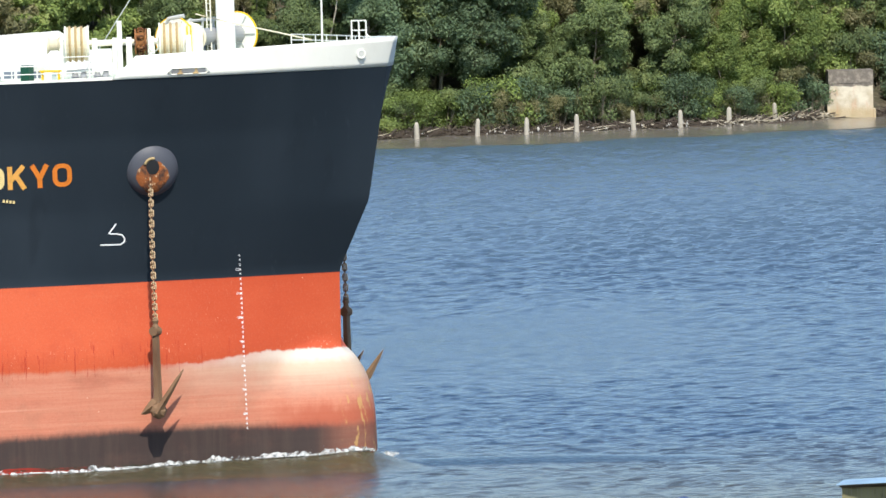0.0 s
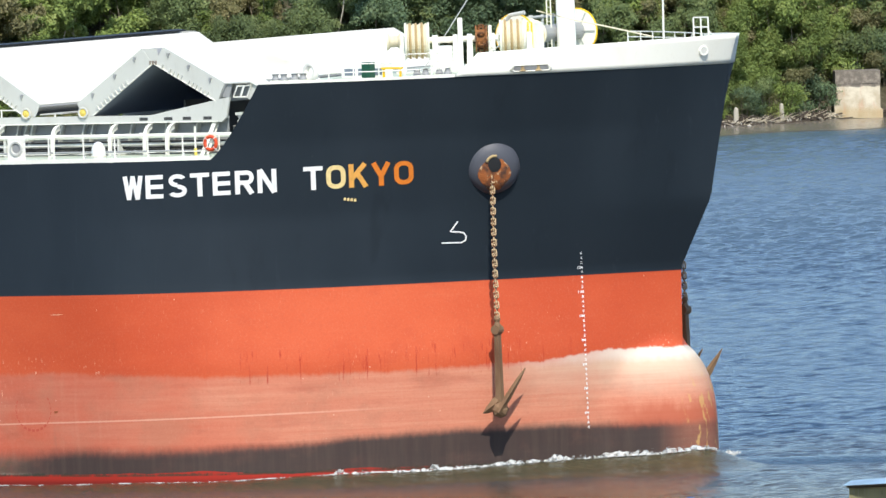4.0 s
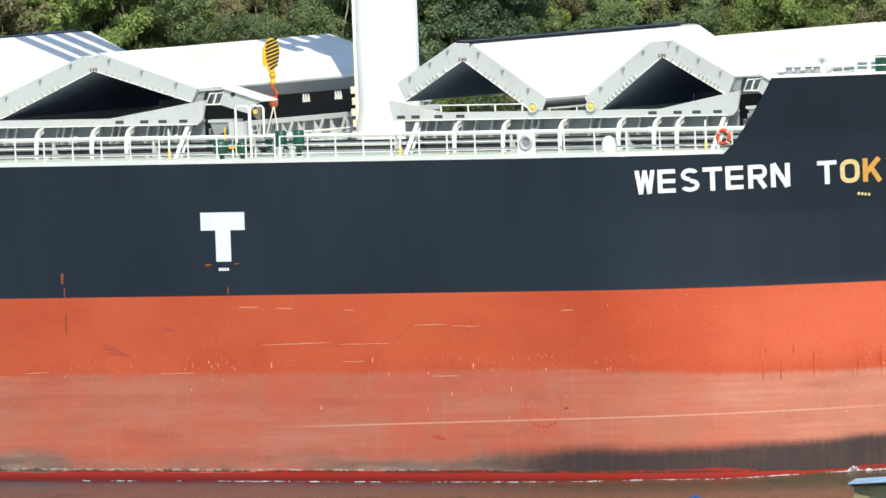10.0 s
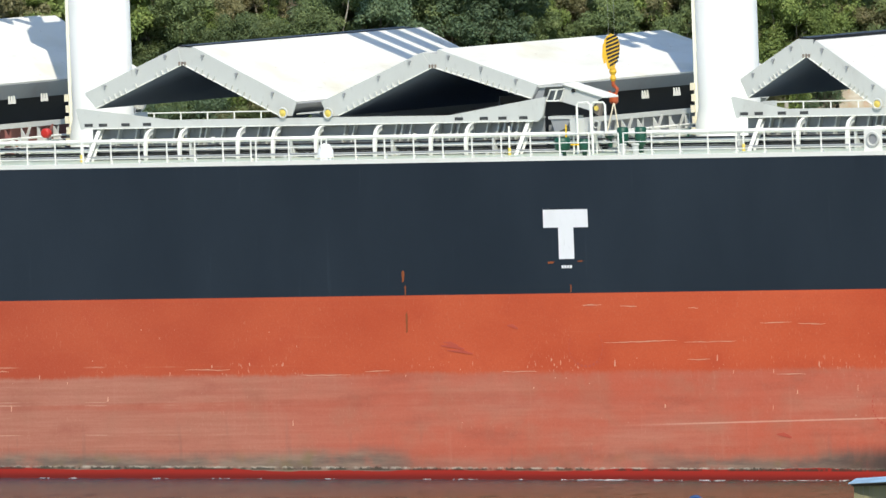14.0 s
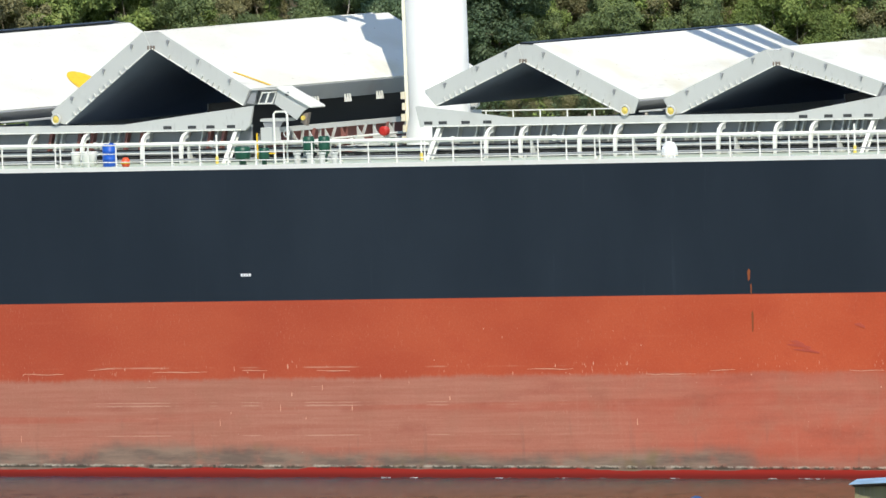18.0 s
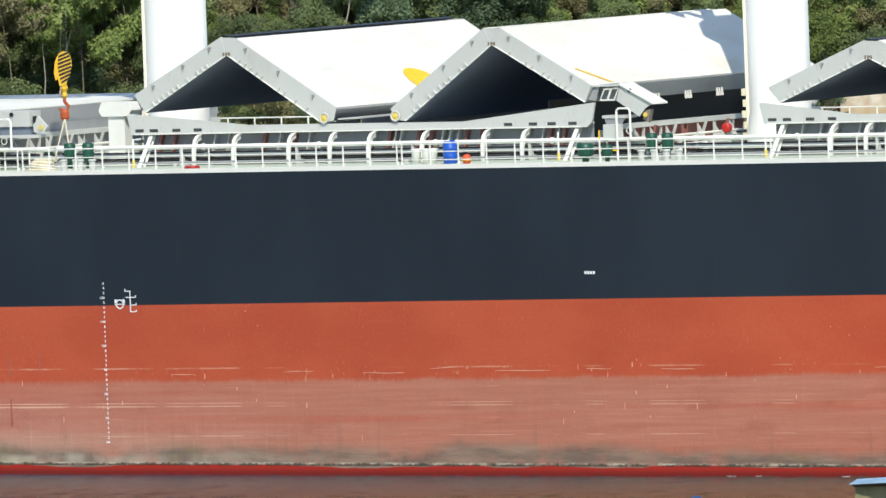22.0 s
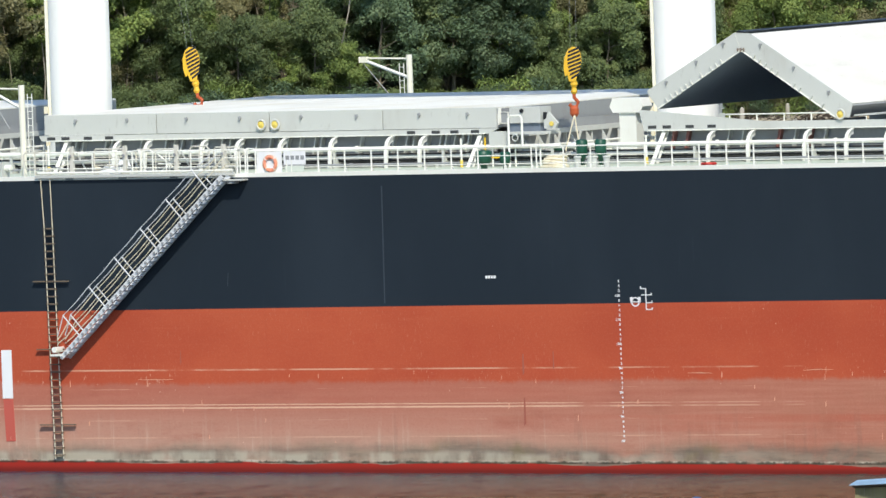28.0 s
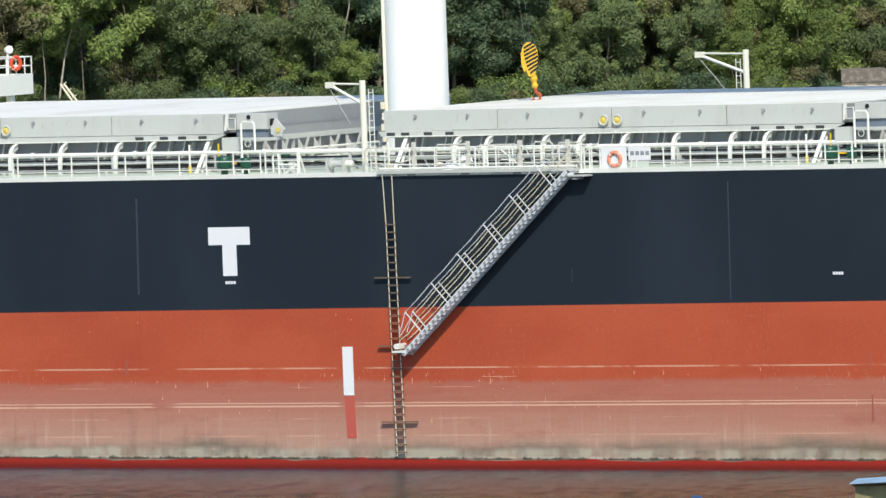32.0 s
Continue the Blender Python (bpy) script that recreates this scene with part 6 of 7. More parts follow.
POST = mesh_of("post", made(post_mesh), M_WHITE)
deck_rail(-40.4, 54.4, -1, (47.0, 33.4, 19.2, 15.8, -10.2, -28.6))
deck_rail(-42.0, -40.4, -1)
deck_rail(-110, -56.5, -1, (-58.3, -70.4))
deck_rail(-110, 54.4, 1)


def long_pipe(x0, x1, y, z, r, material, name, label):
    p = aboard(thing(name, label, "pipe", "deck pipes"))
    part("run", made(rod, (x0, y, z), (x1, y, z), r, 10), material, p)
    n = int((x1 - x0) / 5)
    for i in range(n + 1):
        x = x0 + 0.4 + (x1 - x0 - 0.8) * i / max(1, n)
        part("support", made(box, x - 0.05, x + 0.05, y - 0.05, y + 0.05, SIDE_Z, z - r * 0.8), M_GREY, p)
        part("collar", made(lathe, (x - 0.06 + 1.1, y, z), (1, 0, 0), [(0, r * 1.35), (0.12, r * 1.35)], 12), material, p)
    return p


for x0, x1 in ((-85, -64), (-63.5, -31), (-30.6, -1.6), (-1.2, 28.9), (29.4, 52.4)):
    long_pipe(x0, x1, -9.68, 13.6, 0.1, M_WHITE, "deck_pipe", "thick pale pipe along the hatch side")
    long_pipe(x0, x1, -9.5, 13.26, 0.07, M_GREY, "deck_pipe", "thin grey pipe along the hatch side")
    # Three black tubes added to draw the shadow band under the pale pipe.
    long_pipe(x0, x1, -9.4, 13.1, 0.05, M_BLACK, "deck_pipe", "thin black tube standing for shade below the pale pipe")
    long_pipe(x0, x1, -9.3, 13.34, 0.055, M_BLACK, "deck_pipe", "thin black tube added for the shade band along the hatch side")
    long_pipe(x0, x1, -9.2, 12.98, 0.06, M_BLACK, "deck_pipe", "thin black tube added for the shade band along the hatch side")
    long_pipe(x0, x1, -10.2, 12.98, 0.045, M_DGREY, "deck_pipe", "thin grey pipe along the hatch side")


def mushroom(bm, r, h):
    lathe(bm, (0, 0, 0), (0, 0, 1), [(0, r * 0.45), (h * 0.3, r * 0.45), (h * 0.32, r * 0.7), (h * 0.42, r), (h * 0.95, r * 1.02), (h, r * 0.8)], 16)


def green_head(x, y, h=0.95, r=0.27):
    v = aboard(thing("air_vent_head", "dark green air vent head on the deck", "vent", "green vent heads"), pose(x, y, SIDE_Z))
    part("head", made(mushroom, r, h), M_GREEN, v, "", True)
    part("flange", made(lathe, (0, 0, 0), (0, 0, 1), [(0, r * 0.7), (0.05, r * 0.7)], 12), M_WHITE, v)


for x in (28.95, -2.95, -32.7, -61.9):
    green_head(x, -13.1, 0.82, 0.33)
    green_head(x + 0.98, -13.0, 0.74, 0.22)
for x in (30.6, 31.45, -1.0, -0.25, -29.2, -28.3):
    green_head(x, -11.0, 1.12, 0.24)


def step_over(x, y, hoops):
    """A handrail hoop with a small platform between the hatches."""
    p = aboard(thing("deck_platform", "small white platform with hoop handrails between the hatches", "platform", "deck platforms"), pose(x, y, SIDE_Z))
    for dx in hoops:
        part("hoop", made(tube, [(dx, 0, 0), (dx, 0, 2.05), (dx + 0.1, 0, 2.16), (dx + 0.55, 0, 2.16), (dx + 0.65, 0, 2.05), (dx + 0.65, 0, 0.9)], 0.05, 6), M_WHITE, p)
    part("floor", made(box, -0.6, 1.9, 0.1, 0.9, 0.85, 0.92), M_WHITE, p)
    for dx in (-0.5, 0.6, 1.8):
        part("leg", made(rod, (dx, 0.5, 0), (dx, 0.5, 0.85), 0.04, 6), M_WHITE, p)
    part("kick_rail", made(box, -0.3, 0.5, -0.35, -0.3, 0.42, 0.48), M_YELLOW, p, "yellow guard")
    part("marker_post", made(box, -0.95, -0.9, 0.6, 0.65, 0.2, 1.25), M_YELLOW, p, "yellow post")
    part("valve_box", made(box, -0.45, 0.25, 0.15, 0.6, 0.92, 1.5), M_GREY, p)
    part("valve_wheel", made(ring, (0.9, 0.0, 1.25), (0, 1, 0), 0.14, 0.025, 14, 5), M_GREY, p)
    return p


for x, hoops in ((28.45, (0, 0.7)), (-2.95, (0.3,)), (-33.3, (0.6,)), (-62.9, (0.6,))):
    step_over(x, -11.0, hoops)




def hatch_end_gear(x, z_top, raised):
    """What stands at the fore end of a hatch: the lifting case at the near corner and the stool of the end coaming.
    raised: where the case of a raised cover begins, and its knee and tip."""
    g = aboard(thing("cover_gear", "grey hatch cover lifting case with a hinged flap", "hatch gear", "cover lifting cases"), pose(x, 0, 0))
    if raised:
        o, kx, kz, tx, tz = raised
        T = lambda *q: [(o + x, z_top + z) for x, z in q]
        part("roof", made(prism, T((0, 0), (kx, kz), (kx, kz - 0.05), (0, -0.05)), -9.25, -8.2), M_GREY, g)
        part("cap", made(prism, T((kx - 0.02, kz + 0.01), (tx, tz), (tx, tz + 0.06), (kx - 0.02, kz + 0.07)), -9.3, -8.1), M_WHITE, g, "white sloping cap plate")
        part("back_plate", made(prism, T((0.02, -0.06), (kx, kz - 0.06), (kx - 0.1, -0.66), (0.05, -0.66)), -8.75, -8.7), M_DGREY, g)
        part("arm", made(prism, T((kx, kz - 0.005), (tx - 0.12, tz + 0.03), (tx - 0.42, tz - 0.14), (tx - 0.75, tz - 0.5), (kx - 0.22, -0.62)), -9.2, -9.12), M_GREY, g, "grey lifting arm")
        part("cheek", made(prism, T((-0.02, -0.02), (0.34, -0.05), (0.16, -0.62), (-0.22, -0.58)), -9.16, -9.1), M_DGREY, g)
        for q in (((0.62, -0.16), (1.3, -0.12), (1.08, -0.6), (0.42, -0.6), (0.62, -0.16)), ((0.95, -0.14), (0.76, -0.6))):
            part("flap_frame", made(tube, [(o + x, -9.24, z_top + z) for x, z in q], 0.045, 5), M_COVER, g, "pale hinged frame")
        part("lower_beam", made(box, o + 0.42, o + 1.6, -9.15, -8.3, z_top - 1.36, z_top - 1.24), M_GREY, g)
        part("knee", made(prism, T((0.5, -1.36), (1.5, -1.36), (1.2, -1.75), (0.7, -1.95)), -9.1, -9.05), M_DGREY, g, "stained bracket")
        part("foot_plate", made(prism, T((tx - 0.45, tz - 0.25), (tx - 0.2, tz - 0.2), (tx - 0.35, tz - 0.75), (tx - 0.6, tz - 0.6)), -9.15, -8.9), M_DULLBROWN, g, "stained pivot bracket")
        part("stop", made(lathe, (o + kx + 0.45, -9.2, z_top + kz - 0.24), (0, -1, 0), [(0, 0.09), (0.05, 0.09)], 12), M_BLACK, g)
        part("pivot", made(lathe, (o + tx - 0.42, -9.2, z_top + tz - 0.42), (0, -1, 0), [(0, 0.1), (0.06, 0.1)], 14), M_ROLLER, g, "pale yellow pivot disc")
    else:
        part("case", made(box, 0.5, 1.98, -9.2, -8.3, 14.55, 15.2), M_GREY, g)
        part("cheek", made(prism, [(0.0, 15.2), (0.14, 15.2), (0.02, 14.5), (-0.1, 14.5)], -9.25, -9.2), M_COVER, g)
        part("flap", made(box, 0.12, 0.44, -9.24, -9.2, 14.58, 15.0), M_DGREY, g, "square grey flap")
        part("flap_frame", made(tube, [(0.1, -9.25, 14.56), (0.46, -9.25, 14.56), (0.46, -9.25, 15.02), (0.1, -9.25, 15.02), (0.1, -9.25, 14.56)], 0.03, 5), M_COVER, g)
        part("recess", made(box, 0.45, 1.9, -9.1, -8.6, 14.2, 14.54), M_INNER, g, "dark recess below the case")
        part("stop", made(lathe, (1.1, -9.2, 15.06), (0, -1, 0), [(0, 0.09), (0.05, 0.09)], 12), M_BLACK, g)
        part("arm", made(prism, [(2.05, 14.98), (2.3, 15.0), (2.75, 14.52), (2.62, 14.3), (2.1, 14.3)], -9.1, -8.95), M_GREY, g, "grey lifting arm")
        part("shade_plate", made(prism, [(2.08, 14.98), (2.28, 14.99), (2.2, 14.72), (2.08, 14.66)], -9.12, -9.1), M_BLACK, g, "dark slot")
        part("pivot", made(lathe, (2.47, -9.1, 14.5), (0, -1, 0), [(0, 0.1), (0.06, 0.1)], 14), M_ROLLER, g, "pale yellow pivot disc")
        part("lower_beam", made(box, 0.3, 2.4, -9.15, -8.4, 14.08, 14.2), M_GREY, g)
        part("end_apron", made(box, 0.1, 0.14, -8.6, 8.9, 14.14, 14.5), M_DGREY, g, "grey apron below the closed cover")
    part("sill", made(box, 0.05, 0.35, -8.3, 8.8, 13.95, 14.15), M_GREY, g)
    for k in range(13):
        y = -7.9 + k * 1.3
        part("gusset", made(prism, [(0.3, SIDE_Z), (1.05, SIDE_Z), (0.32, 13.95)], y, y + 0.05), M_GREY if k % 4 or x != -4.75 else M_DULL, g, "bracket of the end coaming")
    part("end_face", made(box, 0.06, 0.1, -8.2, 8.6, SIDE_Z + 0.2, 13.95), M_DULL if x == -4.75 else M_DGREY, g, "end coaming plate")
    for k in range(17):
        y = -8.0 + k * 0.98 + 0.3 * math.sin(k * 7.3)
        lean = 0.12 * math.sin(k * 2.9)
        part("strut", made(prism, [(0.16, 13.38), (0.30, 13.38), (0.42 + lean, 14.0), (0.30 + lean, 14.0)], y, y + 0.05), M_GREY if k % 3 or x != -4.75 else M_DULL, g)
    part("drain_pipe", made(rod, (1.25, -8.4, 13.55), (1.25, 8.6, 13.55), 0.05, 8), M_COVER, g)
    part("drain_pipe", made(rod, (1.45, -8.4, 13.15), (1.45, 8.6, 13.15), 0.07, 8), M_GREY, g)
    for k in range(8):
        y = -7.6 + k * 2.1
        part("pipe_post", made(box, 1.4, 1.5, y, y + 0.08, SIDE_Z, 13.62), M_GREY, g)
        part("valve", made(lathe, (1.45, y + 0.7, SIDE_Z), (0, 0, 1), [(0, 0.1), (0.5, 0.1), (0.55, 0.2), (0.62, 0.2)], 10), M_WHITE if k % 3 else M_GREEN, g)
    part("shelf", made(box, 0.3, 0.85, -8.4, 8.8, 13.30, 13.36), M_GREY, g)
    return g


hatch_end_gear(26.1, 15.56, (-0.55, 1.27, 0.05, 3.2, -0.52))
hatch_end_gear(-4.75, 15.82, (-0.1, 1.38, 0.02, 2.97, -0.81))
hatch_end_gear(51.35, 15.73, (0.05, 1.25, 0.02, 2.5, -0.6))
hatch_end_gear(-34.2, 15.1, None)
hatch_end_gear(-64.1, 15.1, None)
# low ribs on the fore ends of the raised covers
for x, z, far in ((26.2, 15.2, 8.5), (-4.7, 15.45, 8.5)):
    for k in range(5):
        for j in range(3):
            y = -4.5 + k * 2.6 + j * 0.2
            ob = part("cover_rib", made(prism, [(x + 0.02, z - 0.14), (x + 0.07, z - 0.16), (x + 0.12, z - 0.48), (x + 0.0, z - 0.48)], y, y + 0.04), M_COVER, ship)


# hook blocks
def hook_block(x, y, dz, label, tilt=0.0, lashed=True):
    h = aboard(thing("hook_block", label, "crane hook", "crane hook blocks"), pose(x, y, 16.4 + dz, 0, tilt, 30.9) @ pose(0, 0, -16.4))
    prof = [(-0.20, 15.98), (-0.27, 16.3), (-0.33, 16.6), (-0.36, 16.9), (-0.31, 17.15), (-0.2, 17.33), (-0.03, 17.42), (0.14, 17.38), (0.26, 17.25), (0.33, 17.0), (0.32, 16.75), (0.25, 16.45), (0.12, 16.15), (0.08, 15.98)]
    blk = part("block", made(prism, prof, -0.16, 0.16), M_HOOKY, h, "yellow sheave block with black stripes")

    def half(z):
        k = max(0.0, min(1.0, (z - 15.98) / 1.44))
        return 0.10 + 0.24 * math.sin(min(1.0, k * 1.12) * math.pi * 0.78) ** 0.8
    for k in range(8):
        z = 16.06 + k * 0.155
        a, b = half(z), half(z + 0.24)
        part("stripe", made(prism, [(-a * 0.75, z), (b * 0.92, z + 0.2), (b * 0.92, z + 0.29), (-a * 0.75, z + 0.09)], -0.175, -0.162), M_BLACK, blk, "black warning stripe")
    part("cheek", made(prism, [(-0.42, 16.5), (-0.36, 16.2), (-0.28, 16.25), (-0.3, 17.1), (-0.38, 17.0)], -0.22, 0.22), M_HOOKY, blk)
    part("swivel", made(lathe, (0, 0, 15.45), (0, 0, 1), [(0, 0.08), (0.1, 0.14), (0.25, 0.09), (0.4, 0.16), (0.54, 0.12)], 12), M_HOOKY, h)
    part("hook", made(tube, [(0, 0, 15.5), (0.0, 0, 15.3), (0.17, 0, 15.12), (0.1, 0, 14.92), (-0.1, 0, 14.9), (-0.2, 0, 15.04)], 0.08, 8), M_HOOKR, h, "orange-red hook")
    if lashed:
        part("ball", made(lathe, (0, 0, 14.5), (0, 0, 1), [(0, 0.1), (0.12, 0.19), (0.35, 0.19), (0.48, 0.1)], 12), M_HOOKR, h)
        for s in (-1, 1):
            part("sling", made(rod, (0, -0.1, 14.6), (s * 0.3 - 0.1, -0.8, 13.1), 0.03, 5), M_ROPE, h, "pale rope sling")
    for s in (-1, 1):
        part("hoist_wire", made(rod, (s * 0.12, 0, 17.3), (s * 0.16, 0.3, 26.0), 0.004, 4), M_DGREY, h)
    return h


hook_block(27.4, -6.2, 0.16, "yellow and black striped crane hook lashed to the deck")
hook_block(-32.3, -6.2, 0.16, "yellow and black striped crane hook lashed to the deck", 1)
hook_block(-54.6, 0.0, 0.26, "yellow and black striped crane hook hanging slightly askew", -7, False)


# lifebuoys, drum, buckets, bags
def lifebuoy(x, y, z, label, skin=M_ORANGE):
    b = aboard(thing("lifebuoy", label, "lifebuoy", "lifebuoys"))
    part("ring", made(ring, (x, y, z), (0, 1, 0), 0.27, 0.075, 24, 8), skin, b, "", True)
    for k in range(4):
        a = math.pi / 4 + k * math.pi / 2
        part("band", made(ring, (x + 0.27 * math.cos(a), y, z + 0.27 * math.sin(a)), (-math.sin(a), 0, math.cos(a)), 0.078, 0.016, 10, 4), M_TEXT, b, "white band")
    part("grab_line", made(ring, (x, y, z), (0, 1, 0), 0.37, 0.012, 24, 4), M_ROPE, b)
    return b


lifebuoy(54.0, -half_breadth(54.0, 12.9) + 0.1, 13.45, "orange lifebuoy with white bands hung on the railing")
lifebuoy(-41.3, -15.98, 13.3, "faded orange lifebuoy with white bands at the gangway head", M_FADEDO)
board = aboard(thing("notice_board", "white notice boards hung on the gangway railing", "notice board"))
part("panel", made(box, -41.95, -40.75, -15.96, -15.93, 12.85, 13.8), M_TEXT, board)
part("panel", made(box, -40.65, -39.6, -15.96, -15.93, 13.25, 13.8), M_TEXT, board)
part("panel", made(box, -40.6, -39.7, -15.96, -15.93, 12.95, 13.2), painted("pale_green_board", (206, 214, 200), 0.6), board, "pale greenish board")
for k in range(4):
    part("text_bar", made(box, -40.55 + k * 0.24, -40.38 + k * 0.24, -15.967, -15.96, 13.45, 13.62), M_DGREY, board, "grey bar of writing")
for x, z in ((45.35, 13.3),):
    lb = aboard(thing("life_raft_box", "white square panel with a round grey port on the railing", "panel"))
    part("panel", made(box, x - 0.42, x + 0.42, -16.0, -15.96, z - 0.5, z + 0.52), M_WHITE, lb)
    part("port", made(ring, (x, -16.0, z + 0.1), (0, 1, 0), 0.26, 0.07, 20, 6), M_GREY, lb)
    part("glass", made(lathe, (x, -15.995, z + 0.1), (0, -1, 0), [(0, 0.2), (0.01, 0.2)], 16), M_DGREY, lb)

drum = aboard(thing("oil_drum", "blue plastic drum standing on the deck", "drum"), pose(-10.4, -11.5, SIDE_Z))
part("barrel", made(lathe, (0, 0, 0), (0, 0, 1), [(0, 0.27), (0.05, 0.29), (0.3, 0.3), (0.33, 0.32), (0.36, 0.3), (0.62, 0.3), (0.65, 0.32), (0.68, 0.3), (0.92, 0.29), (0.95, 0.27)], 24), M_BLUE, drum, "", True)
part("bung", made(lathe, (0.1, 0, 0.95), (0, 0, 1), [(0, 0.1), (0.06, 0.1)], 12), M_BLUE, drum)
for x in (-11.75, -11.25, -10.95):
    b = aboard(thing("bucket", "white plastic bucket on the deck", "bucket", "white buckets"), pose(x - 0.48, -11.2, SIDE_Z))
    part("pail", made(lathe, (0, 0, 0), (0, 0, 1), [(0, 0.17), (0.55, 0.2), (0.6, 0.22)], 16), M_WHITE, b, "", True)
    part("lid", made(lathe, (0, 0, 0.6), (0, 0, 1), [(0, 0.23), (0.05, 0.22)], 16), M_WHITE, b)
orb = aboard(thing("float_ball", "orange and yellow float lying on the deck", "float"), pose(-9.2, -12.2, SIDE_Z))
part("ball", made(lathe, (0, 0, 0), (0, 0, 1), [(0, 0.09), (0.08, 0.16), (0.2, 0.2), (0.34, 0.16), (0.42, 0.08)], 16), M_ORANGE, orb, "", True)
part("band", made(ring, (0, 0, 0.2), (0, 0, 1), 0.19, 0.04, 18, 5), M_YELLOW, orb)
for x, y, w in ((18.1, -14.0, 0.34), (48.1, -14.0, 0.3), (-75.0, -14.0, 0.4), (-49.5, -14.2, 0.3)):
    s_ = aboard(thing("covered_fitting", "deck fitting wrapped in a white canvas cover", "cover", "canvas covers"), pose(x, y, SIDE_Z))
    part("cover", made(lathe, (0, 0, 0), (0, 0, 1), [(0, w * 0.9), (0.15, w), (0.5, w * 0.95), (0.72, w * 0.6), (0.78, w * 0.2)], 9), M_TEXT, s_)
    part("lashing", made(ring, (0, 0, 0.18), (0, 0, 1), w * 1.0, 0.02, 12, 4), M_ROPE, s_)
for x in (-20.6, -78.0):
    rr = aboard(thing("fire_hose", "red fire hose lying in coils by the railing", "hose", "fire hoses"), pose(x, -15.5, SIDE_Z))
    part("coil", made(ring, (0, 0, 0.08), (0, 0, 1), 0.3, 0.06, 20, 6), M_REDP, rr)
    part("coil", made(ring, (0.05, 0.02, 0.2), (0, 0, 1), 0.3, 0.07, 20, 6), M_REDP, rr)
coil = aboard(thing("rope_coil", "coil of pale mooring rope on the deck", "rope"), pose(-29.0, -13.6, SIDE_Z))
for k in range(5):
    part("turn", made(ring, (0.05 * math.sin(k * 2), 0.04 * k, 0.08 + 0.11 * k), (0.1 * math.sin(k), 0.1, 1), 0.55 - 0.04 * k, 0.07, 22, 6), M_ROPE, coil)
for x in (-27.0, -26.2, 0.9, 2.1, 33.0, -58.0):
    bo = aboard(thing("bollard", "pair of grey mooring bollards on the deck", "bollard", "mooring bollards"), pose(x, -14.6, SIDE_Z))
    part("plate", made(box, -0.55, 0.55, -0.2, 0.2, 0, 0.06), M_GREY, bo)
    for dx in (-0.3, 0.3):
        part("bitt", made(lathe, (dx, 0, 0.06), (0, 0, 1), [(0, 0.13), (0.42, 0.13), (0.46, 0.17), (0.52, 0.15)], 14), M_GREY, bo)
alarm = aboard(thing("fire_box", "red fire hose box on the coaming end", "fire box"))
part("case", made(lathe, (0.0, -6.6, 13.9), (0, -1, 0), [(0, 0.2), (0.22, 0.2), (0.26, 0.14)], 14), M_REDP, alarm)
part("bracket", made(box, -0.06, 0.06, -6.6, -6.4, SIDE_Z, 13.9), M_GREY, alarm)
alarm.matrix_basis = Matrix()
ABOARD[-1] = (alarm, pose(0.1, 0, 0))
side_post = aboard(thing("crane_rest", "white crane jib rest post with a flared head", "post"))
part("post", made(box, -29.35, -28.55, -7.6, -7.0, SIDE_Z, 14.95), M_WHITE, side_post)
part("head", made(prism, [(-29.75, 15.1), (-29.6, 14.85), (-28.3, 14.85), (-28.15, 15.1), (-28.3, 15.45), (-29.6, 15.45)], -7.7, -6.9), M_WHITE, side_post)


# davits
def davit(x, y, reach, label):
    d = aboard(thing("davit", label, "davit", "davits"))
    part("mast", made(rod, (x, y, SIDE_Z), (x, y, 16.72), 0.13, 10), M_CREAM, d)
    part("jib", made(rod, (x, y, 16.55), (x - reach, y, 16.6), 0.045, 6), M_CREAM, d)
    part("brace", made(rod, (x - 0.05, y, 15.75), (x - reach + 0.1, y, 16.5), 0.07, 6), M_WHITE, d)
    part("tip", made(box, x - reach - 0.15, x - reach + 0.25, y - 0.1, y + 0.1, 16.42, 16.66), M_CREAM, d)
    part("fall", made(rod, (x - reach, y, 16.4), (x - reach * 0.4, y, 14.9), 0.02, 4), M_DGREY, d)
    for dx in (0.28, 0.5):
        part("ladder_rail", made(rod, (x + dx * (1 if y < 0 else -1), y, SIDE_Z), (x + dx * (1 if y < 0 else -1), y, 16.35), 0.022, 5), M_WHITE, d)
    for k in range(12):
        part("rung", made(rod, (x + 0.28 * (1 if y < 0 else -1), y, 13.0 + k * 0.29), (x + 0.5 * (1 if y < 0 else -1), y, 13.0 + k * 0.29), 0.015, 4), M_WHITE, d)
    return d


davit(-53.9, -15.0, 1.6, "cream davit post with a stayed arm at the ship's side")
davit(-51.9, 13.2, 2.3, "cream davit post with a stayed arm on the far side")


